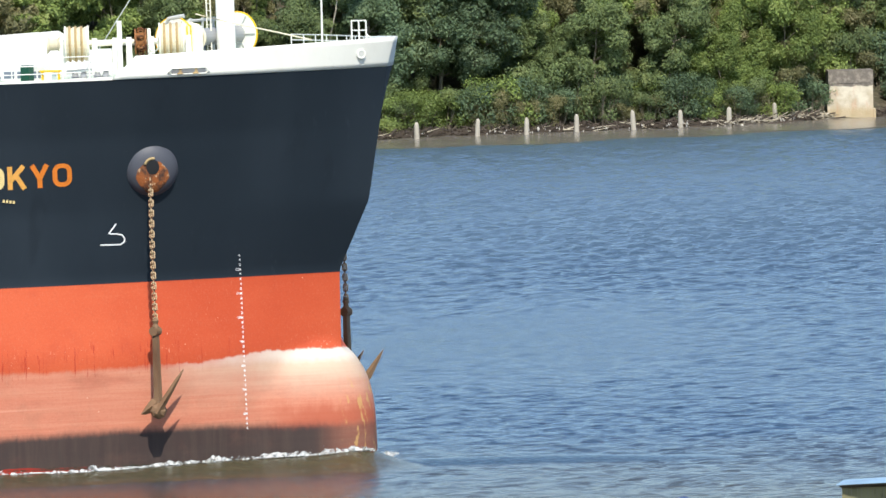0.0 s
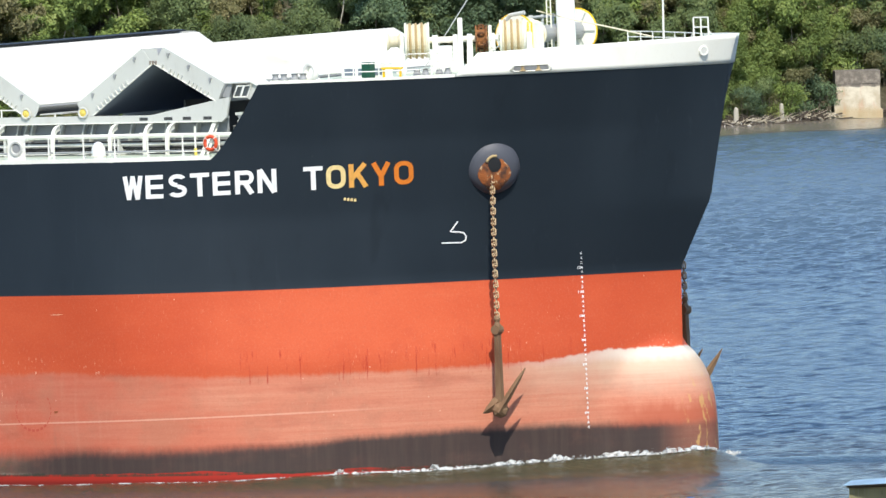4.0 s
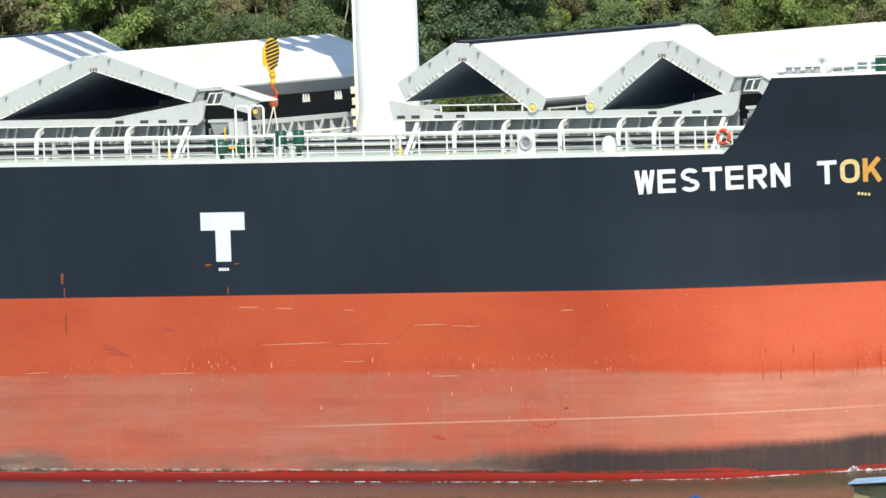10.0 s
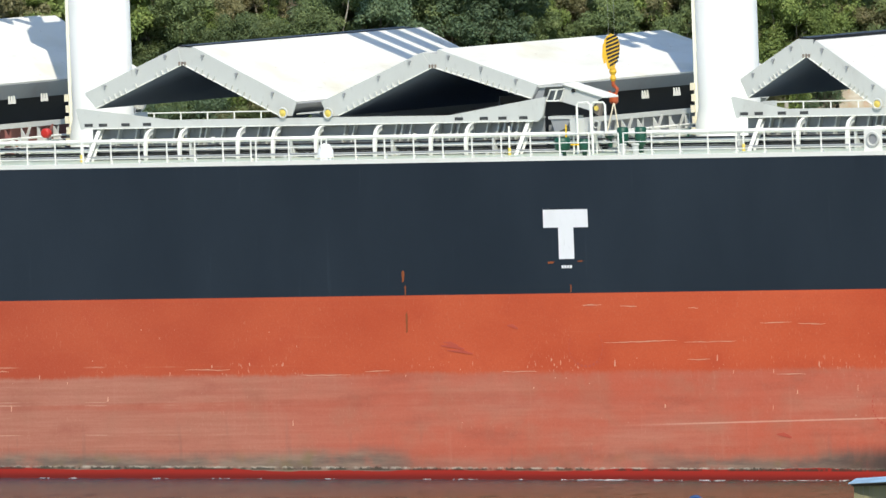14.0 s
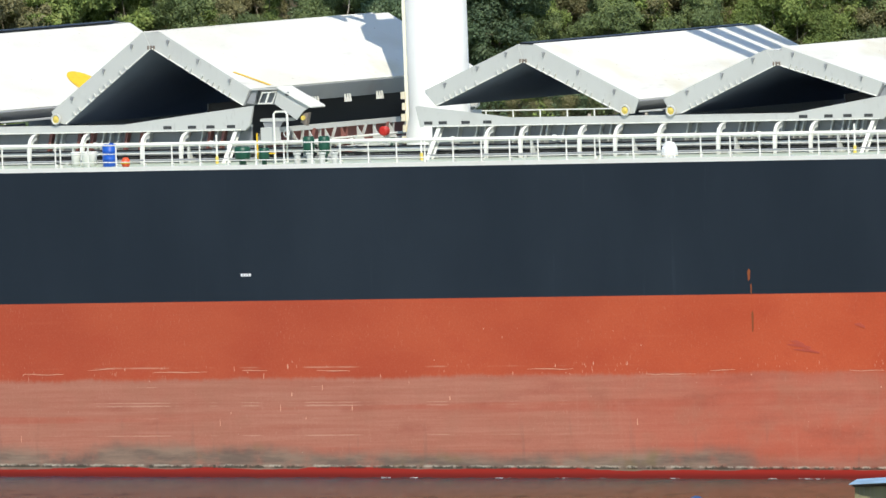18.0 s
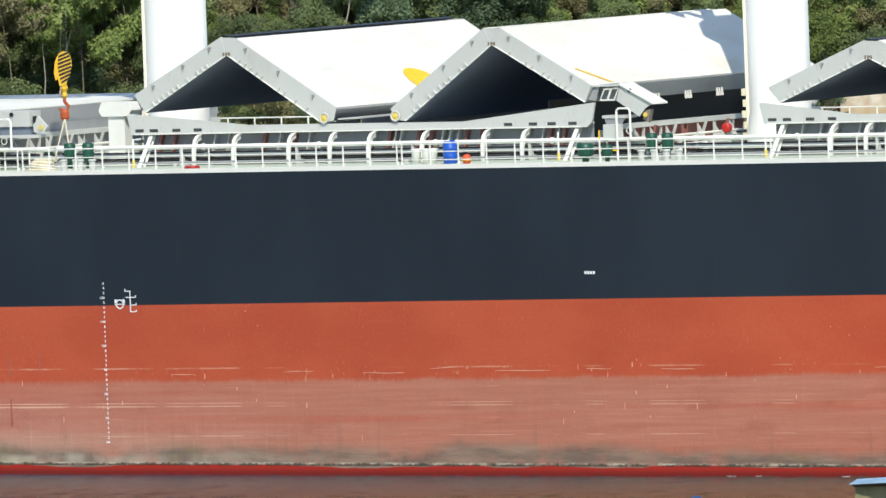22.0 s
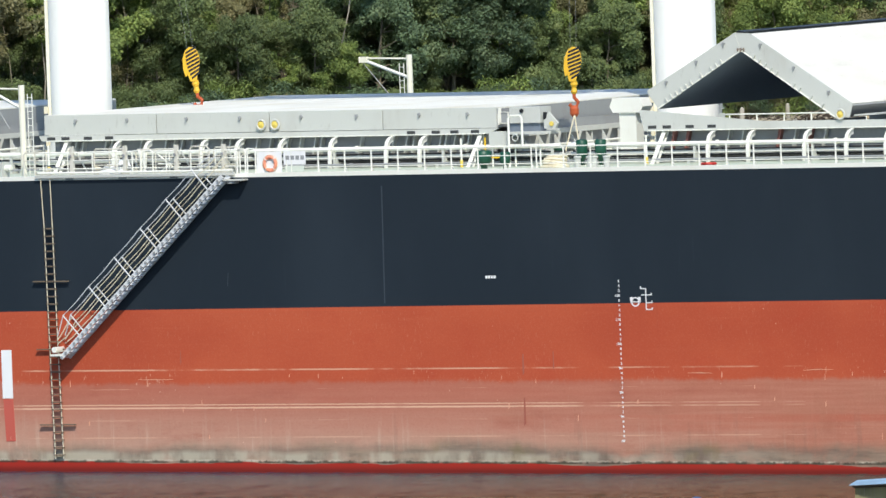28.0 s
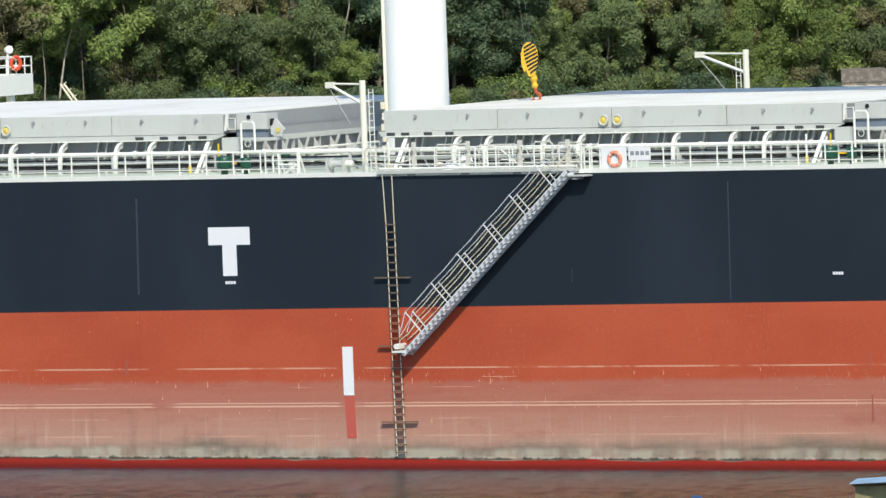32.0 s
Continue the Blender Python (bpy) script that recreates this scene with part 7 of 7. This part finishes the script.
# accommodation ladder and its stage
def gangway():
    g = aboard(thing("gangway_ladder", "aluminium accommodation ladder lowered along the ship's side", "gangway"))
    top, low = Vector((-43.2, 0, 12.9)), Vector((-51.35, 0, 5.44))
    d = (low - top).normalized()
    n = Vector((d.z, 0, -d.x))
    if n.z < 0:
        n = -n
    y0, y1 = -16.82, -16.22
    for y in (y0, y1):
        bm = bmesh.new()
        a, b = top + n * 0.02, low + n * 0.02
        c, e = low - n * 0.17, top - n * 0.17
        prism(bm, [(p.x, p.z) for p in (a, b, c, e)], y - 0.03, y + 0.03)
        part("stringer", bm, M_ALU, g, "aluminium side beam")
    L = (low - top).length
    k = int(L / 0.29)
    for i in range(k):
        p = top + d * (0.2 + i * 0.29)
        part("tread", made(box, p.x - 0.13, p.x + 0.13, y0 + 0.04, y1 - 0.04, p.z - 0.14, p.z - 0.1), M_ALU, g)
        part("tread_foot", made(rod, (p.x, y0 - 0.03, p.z - 0.12), (p.x, y0 - 0.075, p.z - 0.12), 0.06, 6), M_DGREY, g)
    up = n * 1.12
    for y in (y0, y1):
        posts = []
        for i in range(6):
            p = top + d * (0.9 + i * (L - 2.2) / 5)
            part("stanchion", made(rod, (p.x, y, p.z), (p.x + up.x, y, p.z + up.z), 0.03, 6), M_ALU, g)
            posts.append(p)
        for h in (0.35, 0.68, 1.0):
            pts = [(top.x + 0.5 * up.x * h, y, top.z + 0.1 + up.z * h)] + [(p.x + up.x * h, y, p.z + up.z * h) for p in posts] + [(low.x - 0.1, y, low.z + 0.35 + 0.5 * h)]
            out = []
            for a, b in zip(pts, pts[1:]):
                a, b = Vector(a), Vector(b)
                out += [a, a.lerp(b, 0.5) - Vector((0, 0, 0.05))]
            part("hand_rope", made(tube, out + [Vector(pts[-1])], 0.022, 5), M_ROPE if h < 1 else M_ALU, g, "slack hand rope")
    part("foot_stage", made(box, low.x - 0.45, low.x + 0.15, y0 - 0.05, y1 + 0.05, low.z + 0.02, low.z + 0.1), M_WHITE, g)
    part("foot_roll", made(lathe, (low.x - 0.3, y0, low.z + 0.28), (0, 1, 0), [(0, 0.12), (0.7, 0.12)], 10), M_WHITE, g)
    part("head_stage", made(box, -43.3, -42.3, -16.7, -15.9, 12.64, 12.7), M_GREY, g)
    part("turntable", made(lathe, (-42.9, -16.4, 12.52), (0, 0, 1), [(0, 0.26), (0.12, 0.26)], 14), M_DGREY, g)
    return g


gangway()

M_SOIL = painted("soiled_white_paint", (214, 210, 196), 0.55, (140, 118, 90), 0.55)
stage = aboard(thing("boarding_stage", "grey boarding stage frame with posts at the deck edge", "stage"))
part("beam", made(box, -52.6, -42.9, -16.3, -16.18, 12.86, 12.98), M_GREY, stage)
for x in (-51.0, -48.4, -45.9, -43.6):
    part("post", made(prism, [(x - 0.09, SIDE_Z), (x + 0.09, SIDE_Z), (x + 0.07, 14.15), (x - 0.07, 14.15)], -15.95, -15.8), M_SOIL, stage)
    part("post_foot", made(box, x - 0.2, x + 0.2, -16.15, -15.6, SIDE_Z, SIDE_Z + 0.08), M_DGREY, stage)
    part("brace", made(rod, (x + 0.1, -15.7, 13.9), (x + 0.55, -15.3, SIDE_Z), 0.035, 6), M_GREY, stage)
    part("block", made(lathe, (x - 0.02, -15.98, 13.75), (0, -1, 0), [(0, 0.06), (0.05, 0.06)], 10), M_DGREY, stage, "small grey rope block")
for h in (0.45, 0.8, 1.12):
    part("rail", made(rod, (-52.6, -15.9, SIDE_Z + h), (-42.2, -15.9, SIDE_Z + h), 0.028, 6), M_WHITE, stage)
for i in range(9):
    x = -52.4 + i * 1.2
    part("stanchion", made(rod, (x, -15.9, SIDE_Z), (x, -15.9, SIDE_Z + 1.12), 0.03, 6), M_WHITE, stage)
part("low_bar", made(rod, (-52.5, -16.2, 13.06), (-43.0, -16.2, 13.06), 0.05, 8), M_WHITE, stage)
part("cable", made(tube, [(-52.3, -15.7, 13.35), (-50.5, -15.75, 13.05), (-48.6, -15.7, 13.3), (-46.5, -15.75, 13.02), (-44.2, -15.7, 13.3)], 0.03, 5), M_DGREY, stage, "slack dark cable")
for a, b in (((-47.0, 12.95), (-45.9, 13.75)), ((-47.0, 13.75), (-45.9, 12.95)), ((-47.0, 13.35), (-45.9, 13.35)), ((-46.45, 12.95), (-46.45, 13.8))):
    part("lattice_bar", made(rod, (a[0], -15.55, a[1]), (b[0], -15.55, b[1]), 0.035, 6), M_WHITE, stage)
for x in (-48.0, -47.4, -42.9, -42.4):
    part("gate_hoop", made(tube, [(x, -15.98, SIDE_Z + 0.1), (x, -15.98, 13.85), (x + 0.08, -15.98, 13.93), (x + 0.32, -15.98, 13.93), (x + 0.4, -15.98, 13.85), (x + 0.4, -15.98, SIDE_Z + 0.1)], 0.035, 6), M_WHITE, stage)
for k, (x, w, z0, z1) in enumerate(((-53.6, 1.1, 12.95, 13.9), (-50.2, 1.5, 13.0, 14.0), (-48.1, 1.9, 13.02, 13.96), (-45.5, 0.9, 12.95, 14.05), (-44.3, 1.2, 12.95, 14.0))):
    fr = aboard(thing("gate_frame", "soiled white pipe gate frame standing at the gangway stage", "gate", "gangway gates"), pose(x, -15.5 + 0.08 * (k % 2), 0))
    part("hoop", made(tube, [(0, 0, SIDE_Z), (0, 0, z1 - 0.1), (0.1, 0, z1), (w - 0.1, 0, z1), (w, 0, z1 - 0.1), (w, 0, SIDE_Z)], 0.04, 6), M_SOIL, fr)
    for q in (0.33, 0.66):
        part("bar", made(rod, (0, 0, z0 + (z1 - z0) * q), (w, 0, z0 + (z1 - z0) * q), 0.028, 6), M_SOIL, fr)
    part("upright", made(rod, (w * 0.5, 0, SIDE_Z), (w * 0.5, 0, z1), 0.03, 6), M_SOIL, fr)
for x, z, l, r_ in ((-53.2, 13.2, 1.6, 0.4), (-49.3, 13.15, 1.3, -0.3), (-45.0, 13.3, 1.4, 0.5), (-44.6, 13.1, 1.1, -0.5), (-43.9, 13.4, 0.9, 0.7)):
    ls = aboard(thing("loose_bar", "soiled bar leaning in the gangway stage", "bar", "loose bars"), pose(x, -15.3, 0))
    part("bar", made(rod, (0, 0, z - r_ * 0.5), (l, 0.2, z + r_ * 0.5), 0.035, 6), M_SOIL, ls)
    part("clamp", made(box, l * 0.4, l * 0.4 + 0.12, 0.0, 0.16, SIDE_Z, z + 0.05), M_SOIL, ls)
sack = aboard(thing("canvas_bundle", "rumpled pale canvas bundle by the gangway", "bundle"), pose(-49.6, -15.2, SIDE_Z))
part("canvas", made(lathe, (0, 0, 0), (0, 0, 1), [(0, 0.42), (0.12, 0.5), (0.3, 0.4), (0.42, 0.28), (0.56, 0.2), (0.6, 0.05)], 9), M_TEXT, sack)
part("fold", made(lathe, (-0.35, 0, 0.2), (-0.8, 0, 0.5), [(0, 0.2), (0.3, 0.16), (0.55, 0.05)], 7), M_ROPE, sack)
skid = aboard(thing("pipe_frame", "white welded pipe frame standing on the deck", "frame"), pose(-57.6, -15.0, SIDE_Z))
for a, b in (((-0.5, 0, 0), (-0.5, 0, 1.0)), ((0.5, 0, 0), (0.5, 0, 1.0)), ((-0.5, 0, 1.0), (0.5, 0, 1.0)), ((-0.5, 0, 0.5), (0.5, 0, 0.5)), ((-0.5, 0.5, 0), (-0.5, 0, 1.0)), ((0.5, 0.5, 0), (0.5, 0, 1.0)), ((-0.4, 0, 0), (0.4, 0, 0.5))):
    part("tube", made(rod, a, b, 0.045, 6), M_WHITE, skid)
winch = aboard(thing("ladder_winch", "grey ladder winch beside the davit", "winch"), pose(-55.2, -15.0, SIDE_Z))
part("frame", made(box, -0.5, 0.5, -0.35, 0.35, 0, 0.12), M_GREY, winch)
part("drum", made(lathe, (-0.35, 0, 0.5), (1, 0, 0), [(0, 0.24), (0.06, 0.24), (0.07, 0.14), (0.6, 0.14), (0.61, 0.24), (0.68, 0.24)], 16), M_GREY, winch)
part("motor", made(lathe, (0.35, 0, 0.5), (1, 0, 0), [(0, 0.13), (0.3, 0.13), (0.34, 0.08)], 12), M_WHITE, winch)
for s in (-0.42, 0.36):
    part("cheek", made(prism, [(s - 0.04, 0.1), (s + 0.04, 0.1), (s + 0.04, 0.75), (s - 0.04, 0.75)], -0.28, 0.28), M_GREY, winch)


def pilot_ladder():
    p = aboard(thing("pilot_ladder", "rope ladder with wooden rungs hanging down the ship's side", "ladder"))
    x, y = -52.05, -16.26
    for s in (-0.2, 0.2):
        part("side_rope", made(tube, [(x + s * 1.15 - 0.08, y + 0.02, 12.9), (x + s, y, 10.8), (x + s + 0.05, y, 6.5), (x + s + 0.14, y, 1.15)], 0.022, 5), M_ROPE, p)
    z, k = 10.76, 0
    while z > 1.1:
        dx = (10.8 - z) * 0.0145
        wide = min(abs(z - q) for q in (8.67, 5.63, 2.6)) < 0.15
        w = 0.86 if wide else 0.25
        part("spreader" if wide else "rung", made(box, x + dx - w, x + dx + w, y - 0.05, y + 0.06, z - 0.025, z + 0.025), M_LADDER, p)
        z -= 0.315
        k += 1
    return p


M_LADDER = painted("dark_wood", (112, 96, 78), 0.8, (60, 52, 44), 0.5)
pilot_ladder()


# paint on the covers of the third hatch
def on_panel(x):
    """Height of the top of the fore-leaning plates of the third hatch."""
    a, b = (-21.91, 18.09), (-17.16, 15.13)
    return a[1] + (b[1] - a[1]) * (x - a[0]) / (b[0] - a[0])


def disc(bm):
    pts = []
    for k in range(28):
        a = k * math.tau / 28
        x = -18.2 + 0.95 * math.cos(a)
        pts.append(bm.verts.new((x, -0.1 + 1.14 * math.sin(a), on_panel(x) + 0.03)))
    bm.faces.new(pts)


paint = part("painted_disc", made(disc), M_YELLOW, ship, "round yellow paint patch on the cover")
bm = bmesh.new()
rows = []
for k in range(2):
    rows.append([(x, y + k * 0.24, 18.3 - (x + 9.12) * 0.5694 + 0.03) for x, y in ((-5.97, -8.7), (-4.9, -7.6))])
grid_mesh(bm, rows)
part("painted_line", bm, M_YELLOW, ship, "yellow paint line on the cover")

# ---- superstructure: only its fore corner comes into view ----
house = aboard(thing("deckhouse", "white deckhouse with a railed corner platform aft", "deckhouse"))
part("lower_tier", made(box, -113, -89.4, -13.0, 13.0, SIDE_Z, 15.4), M_WHITE, house)
part("upper_tier", made(box, -113, -90.6, -12.2, 11.0, 15.4, 18.2), M_WHITE, house)
part("platform", made(box, -90.6, -88.0, -14.2, 14.2, 15.38, 15.5), M_WHITE, house)
part("bulwark", made(box, -88.06, -88.0, -14.2, 14.2, 15.5, 16.25), M_WHITE, house)
part("bulwark", made(box, -90.6, -88.06, 14.14, 14.2, 15.5, 16.25), M_WHITE, house)
part("pillar", made(box, -88.4, -88.15, 12.6, 12.9, SIDE_Z, 15.38), M_WHITE, house)
for y in (10.5, 11.3, 12.1, 12.9, 13.6, 14.15):
    part("post", made(rod, (-88.03, y, 16.25), (-88.03, y, 17.0), 0.03, 6), M_WHITE, house)
for z in (16.6, 16.98):
    part("rail", made(rod, (-88.03, 9.0, z), (-88.03, 14.17, z), 0.03, 6), M_WHITE, house)
    part("rail", made(rod, (-88.03, 14.17, z), (-90.5, 14.17, z), 0.03, 6), M_WHITE, house)
lifebuoy_far = aboard(thing("lifebuoy", "orange lifebuoy with white bands on the deckhouse rail", "lifebuoy", "lifebuoys"))
part("ring", made(ring, (-87.95, 12.75, 16.75), (1, -0.3, 0), 0.27, 0.08, 24, 8), M_ORANGE, lifebuoy_far)
for k in range(4):
    a = math.pi / 4 + k * math.pi / 2
    part("band", made(ring, (-87.95, 12.75 + 0.27 * math.cos(a), 16.75 + 0.27 * math.sin(a)), (0, -math.sin(a), math.cos(a)), 0.085, 0.016, 10, 4), M_TEXT, lifebuoy_far, "white band")
lamp = aboard(thing("search_light", "white search light on the deckhouse corner", "lamp"))
part("stand", made(rod, (-88.5, 13.0, 15.5), (-88.5, 13.0, 17.15), 0.05, 8), M_WHITE, lamp)
part("head", made(lathe, (-88.7, 13.2, 17.3), (1, -0.6, 0.1), [(0, 0.08), (0.1, 0.14), (0.34, 0.18), (0.36, 0.14)], 14), M_WHITE, lamp)
arm = aboard(thing("stores_crane", "cream stores crane arm leaning aft of the last hatch", "crane"))
for dx in (0.0, 0.28):
    part("arm", made(rod, (-85.2 + dx, 13.5, 14.5), (-86.2 + dx * 0.6, 13.5, 15.8), 0.045, 6), M_ROPE, arm, "cream lattice arm chord")
for k in range(5):
    part("lattice_bar", made(rod, (-85.2 - k * 0.22, 13.5, 14.6 + k * 0.28), (-84.95 - k * 0.24, 13.5, 14.75 + k * 0.28), 0.025, 5), M_ROPE, arm)
part("base", made(box, -85.6, -84.6, 13.0, 14.2, SIDE_Z, 14.6), M_GREY, arm)


# ---- foam and bow wave ----
def swell(x, off):
    """How far the ship heaps up the water beside it."""
    h = float(np.interp(x, (44, 53, 59, 62, 65, 67.7, 69, 71, 72), (0, 0.12, 0.28, 0.36, 0.48, 0.62, 0.75, 0.3, 0.1))) + 0.03 * math.sin(x * 0.9) * math.exp(-((x - 58) / 12) ** 2)
    return h * math.exp(-(off / 2.6) ** 2) + 0.08 * math.exp(-((x - 64) / 7.0) ** 2) * math.exp(-((off - 4.6) / 0.9) ** 2) - 0.07 * min(1.0, off / 7.0) ** 4


def heaped(bm):
    rows = []
    for i in range(111):
        x = 40 + 32 * i / 110
        zw = -x * 0.01165
        b = half_breadth(x, zw) if x < stem_x(zw) - 0.01 else 0.0
        row = []
        for j in range(23):
            o = -0.25 + 7.4 * j / 22
            px, py = x + 0.35 * o, -b - o
            if x >= stem_x(zw) - 0.01:
                py = -o
            ripple = 0.018 * math.sin(px * 3.1 + py * 2.3) + 0.014 * math.sin(px * 5.7 - py * 4.1) + 0.01 * math.sin(px * 9.3 + py * 7.7)
            fade = min(1.0, i / 20, (110 - i) / 12)
            row.append((px, py, -px * 0.01165 - 0.03 * (1 - fade) + (swell(x, max(0.0, o)) + 0.012 + ripple) * fade))
        rows.append(row)
    grid_mesh(bm, rows)


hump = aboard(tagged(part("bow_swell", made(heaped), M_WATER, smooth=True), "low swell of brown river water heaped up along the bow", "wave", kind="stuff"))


def ahead(bm):
    """The low swell that runs off from the stem across the river."""
    along, across = Vector((0.858, 0.513, 0)), Vector((0.513, -0.858, 0))
    rows = []
    for i in range(61):
        l = 18 * i / 60
        row = []
        for j in range(25):
            o = -3.2 + 6.4 * j / 24
            p = Vector((67.6, 0.6, 0)) + along * l + across * (o + 0.02 * l * l * 0.3)
            k = (1 - (o / 3.2) ** 2) ** 2 * math.sin(math.pi * (0.22 + 0.78 * i / 60)) ** 0.8
            ripple = 0.014 * math.sin(p.x * 5.1 + p.y * 3.3) + 0.012 * math.sin(p.x * 7.7 - p.y * 6.1)
            row.append((p.x, p.y, -p.x * 0.01165 - 0.07 + 0.3 * k + ripple * min(1, k * 3)))
        rows.append(row)
    grid_mesh(bm, rows)


lead = aboard(tagged(part("bow_swell", made(ahead), water_stuff("open_water", False), smooth=True), "low dark swell of river water running off from the stem", "wave", kind="stuff"))


def foam_line(bm, x0, x1, step, seed, reach, high):
    """Ragged flat curls along the waterline; the water surface runs level while the ship trims."""
    r = random.Random(seed)
    x = x0
    while x < x1:
        zw = -x * 0.01165
        b = half_breadth(min(x, stem_x(zw) - 0.01), zw)
        l, w = r.uniform(0.15, 1.5), reach * r.uniform(0.15, 1) ** 2
        y = -b - r.uniform(-0.02, reach * 0.8)
        n = 9
        up = []
        for i in range(n + 1):
            k = i / n
            xx = x + l * k
            bb = half_breadth(min(xx, stem_x(zw) - 0.01), zw)
            e = math.sin(math.pi * k) ** 0.7 * w * r.uniform(0.15, 1.3)
            y0 = -bb - (-y - b)
            s0 = -xx * 0.01165 + swell(xx, max(0.0, -y0 - bb))
            up.append([(xx, y0 + 0.03, s0 - 0.05), (xx, y0 - e * 0.3, s0 + e * high + 0.03), (xx, y0 - e, s0 + 0.015)])
        grid_mesh(bm, up)
        x += step * r.uniform(0.3, 1.7)


wash = aboard(tagged(part("hull_wash", made(foam_line, 30, 62, 0.6, 3, 0.34, 0.1), M_FOAM), "thin broken white foam along the waterline near the bow", "foam", kind="stuff"))
wash2 = aboard(tagged(part("hull_wash", made(foam_line, 5, 30, 3.2, 4, 0.16, 0.08), M_FOAM), "sparse flecks of foam along the waterline", "foam", kind="stuff"))
curl = aboard(tagged(part("bow_wave", made(foam_line, 58, 68.8, 0.2, 8, 0.75, 0.3), M_FOAM), "white bow wave curling at the stem", "foam", kind="stuff"))


def splash(bm):
    r = random.Random(12)
    for _ in range(760):
        a = r.random()
        x = 67.3 + 1.8 * a + r.gauss(0, 0.15)
        y = -1.6 + 2.4 * a + r.gauss(0, 0.45)
        z = -x * 0.01165 + 0.4 + abs(r.gauss(0, 0.2)) * (1.15 - a)
        s = r.uniform(0.04, 0.14)
        d = Vector((r.gauss(0, 1), r.gauss(0, 1), r.gauss(0, 1))).normalized() * s
        e = d.cross(Vector((r.gauss(0, 1), r.gauss(0, 1), 0.5))).normalized() * s * 0.7
        c = Vector((x, y, z))
        vs = [bm.verts.new(c + q) for q in (d, e, -d, -e)]
        bm.faces.new(vs)


spray = aboard(tagged(part("bow_spray", made(splash), M_FOAM), "small white splashes thrown up by the stem", "spray", kind="stuff"))

# ---- hut and boat in the foreground ----
hut = thing("mooring_hut", "small weathered timber hut with a light blue sheet roof on piles", "hut", m=pose(0, 0, 0))


def hut_roof(bm, pts, t):
    a = [bm.verts.new(p) for p in pts]
    b = [bm.verts.new((p[0], p[1], p[2] - t)) for p in pts]
    bm.faces.new(a), bm.faces.new(b[::-1])
    for k in range(4):
        bm.faces.new((a[k], b[k], b[(k + 1) % 4], a[(k + 1) % 4]))


HX, HYY, HZ = 15.56, 1096.0, 2.56
part("roof", made(hut_roof, [(HX, HYY, HZ), (HX + 3.2, HYY - 0.9, HZ + 0.12), (HX + 3.6, HYY + 2.0, HZ + 0.2), (HX + 0.35, HYY + 2.4, HZ + 0.06)], 0.03), M_BLUEROOF, hut, "faded light blue roof sheet")
M_MOSSY = painted("mossy_boards", (158, 150, 112), 0.9, (70, 70, 46), 0.85)
# Dark strip drawing the shade between the roof edge and the boards.
part("fascia", made(box, HX + 0.12, HX + 3.1, HYY + 0.1, HYY + 0.15, HZ - 0.13, HZ - 0.05), M_MANG, hut, "dark strip standing for the shade under the eaves")
k = 0
x = HX + 0.22
while x < HX + 3.0:
    w = 0.2 + 0.05 * math.sin(k * 3.7)
    part("board", made(box, x, x + w - 0.02, HYY + 0.25 + 0.02 * (k % 2), HYY + 0.29 + 0.02 * (k % 2), 0.5, HZ - 0.08 - 0.03 * (k % 3)), M_MOSSY, hut)
    x += w
    k += 1
part("back_wall", made(box, HX + 0.25, HX + 2.95, HYY + 2.1, HYY + 2.16, 0.5, HZ - 0.02), M_WOODP, hut)
part("floor", made(box, HX + 0.1, HX + 3.1, HYY + 0.2, HYY + 2.2, 0.4, 0.5), M_WOODP, hut)
for dx in (0.3, 2.8):
    for dy in (0.4, 2.0):
        part("pile", made(rod, (HX + dx, HYY + dy, -9.0), (HX + dx, HYY + dy, 0.4), 0.1, 8), M_WOODP, hut)
dinghy = thing("moored_boat", "small boat with a bright blue awning moored on the river", "boat", m=pose(9.62, 1097.0, 0.0))
part("hull", made(prism, [(-2.2, 0.5), (-1.8, -0.25), (1.8, -0.25), (2.4, 0.6)], -0.7, 0.7), M_WOODP, dinghy)
part("awning", made(prism, [(-0.27, 2.02), (-0.18, 2.12), (-0.02, 2.17), (0.14, 2.14), (0.27, 2.04), (0.27, 1.95), (-0.27, 1.95)], -0.9, 0.9), M_TARP, dinghy, "bright blue awning")
for dx in (-0.22, 0.22):
    for dy in (-0.6, 0.6):
        part("pole", made(rod, (dx, dy, 0.0), (dx, dy, 2.0), 0.03, 6), M_WOODP, dinghy)


# ---- what moves ----
TIMES = [0, 1, 2, 3, 4.5, 6, 7.5, 9, 10.5, 12, 14, 16, 18, 20, 22, 24, 26, 28, 30, 32]


def motions():
    walk(water, [(0, pose(-5, 0, 0)), (16, pose(0, 0, 0)), (32, pose(5, 0, 0))])
    for ob, m in ABOARD:
        walk(ob, [(t, ship_pose(t) @ m) for t in TIMES])


motions()
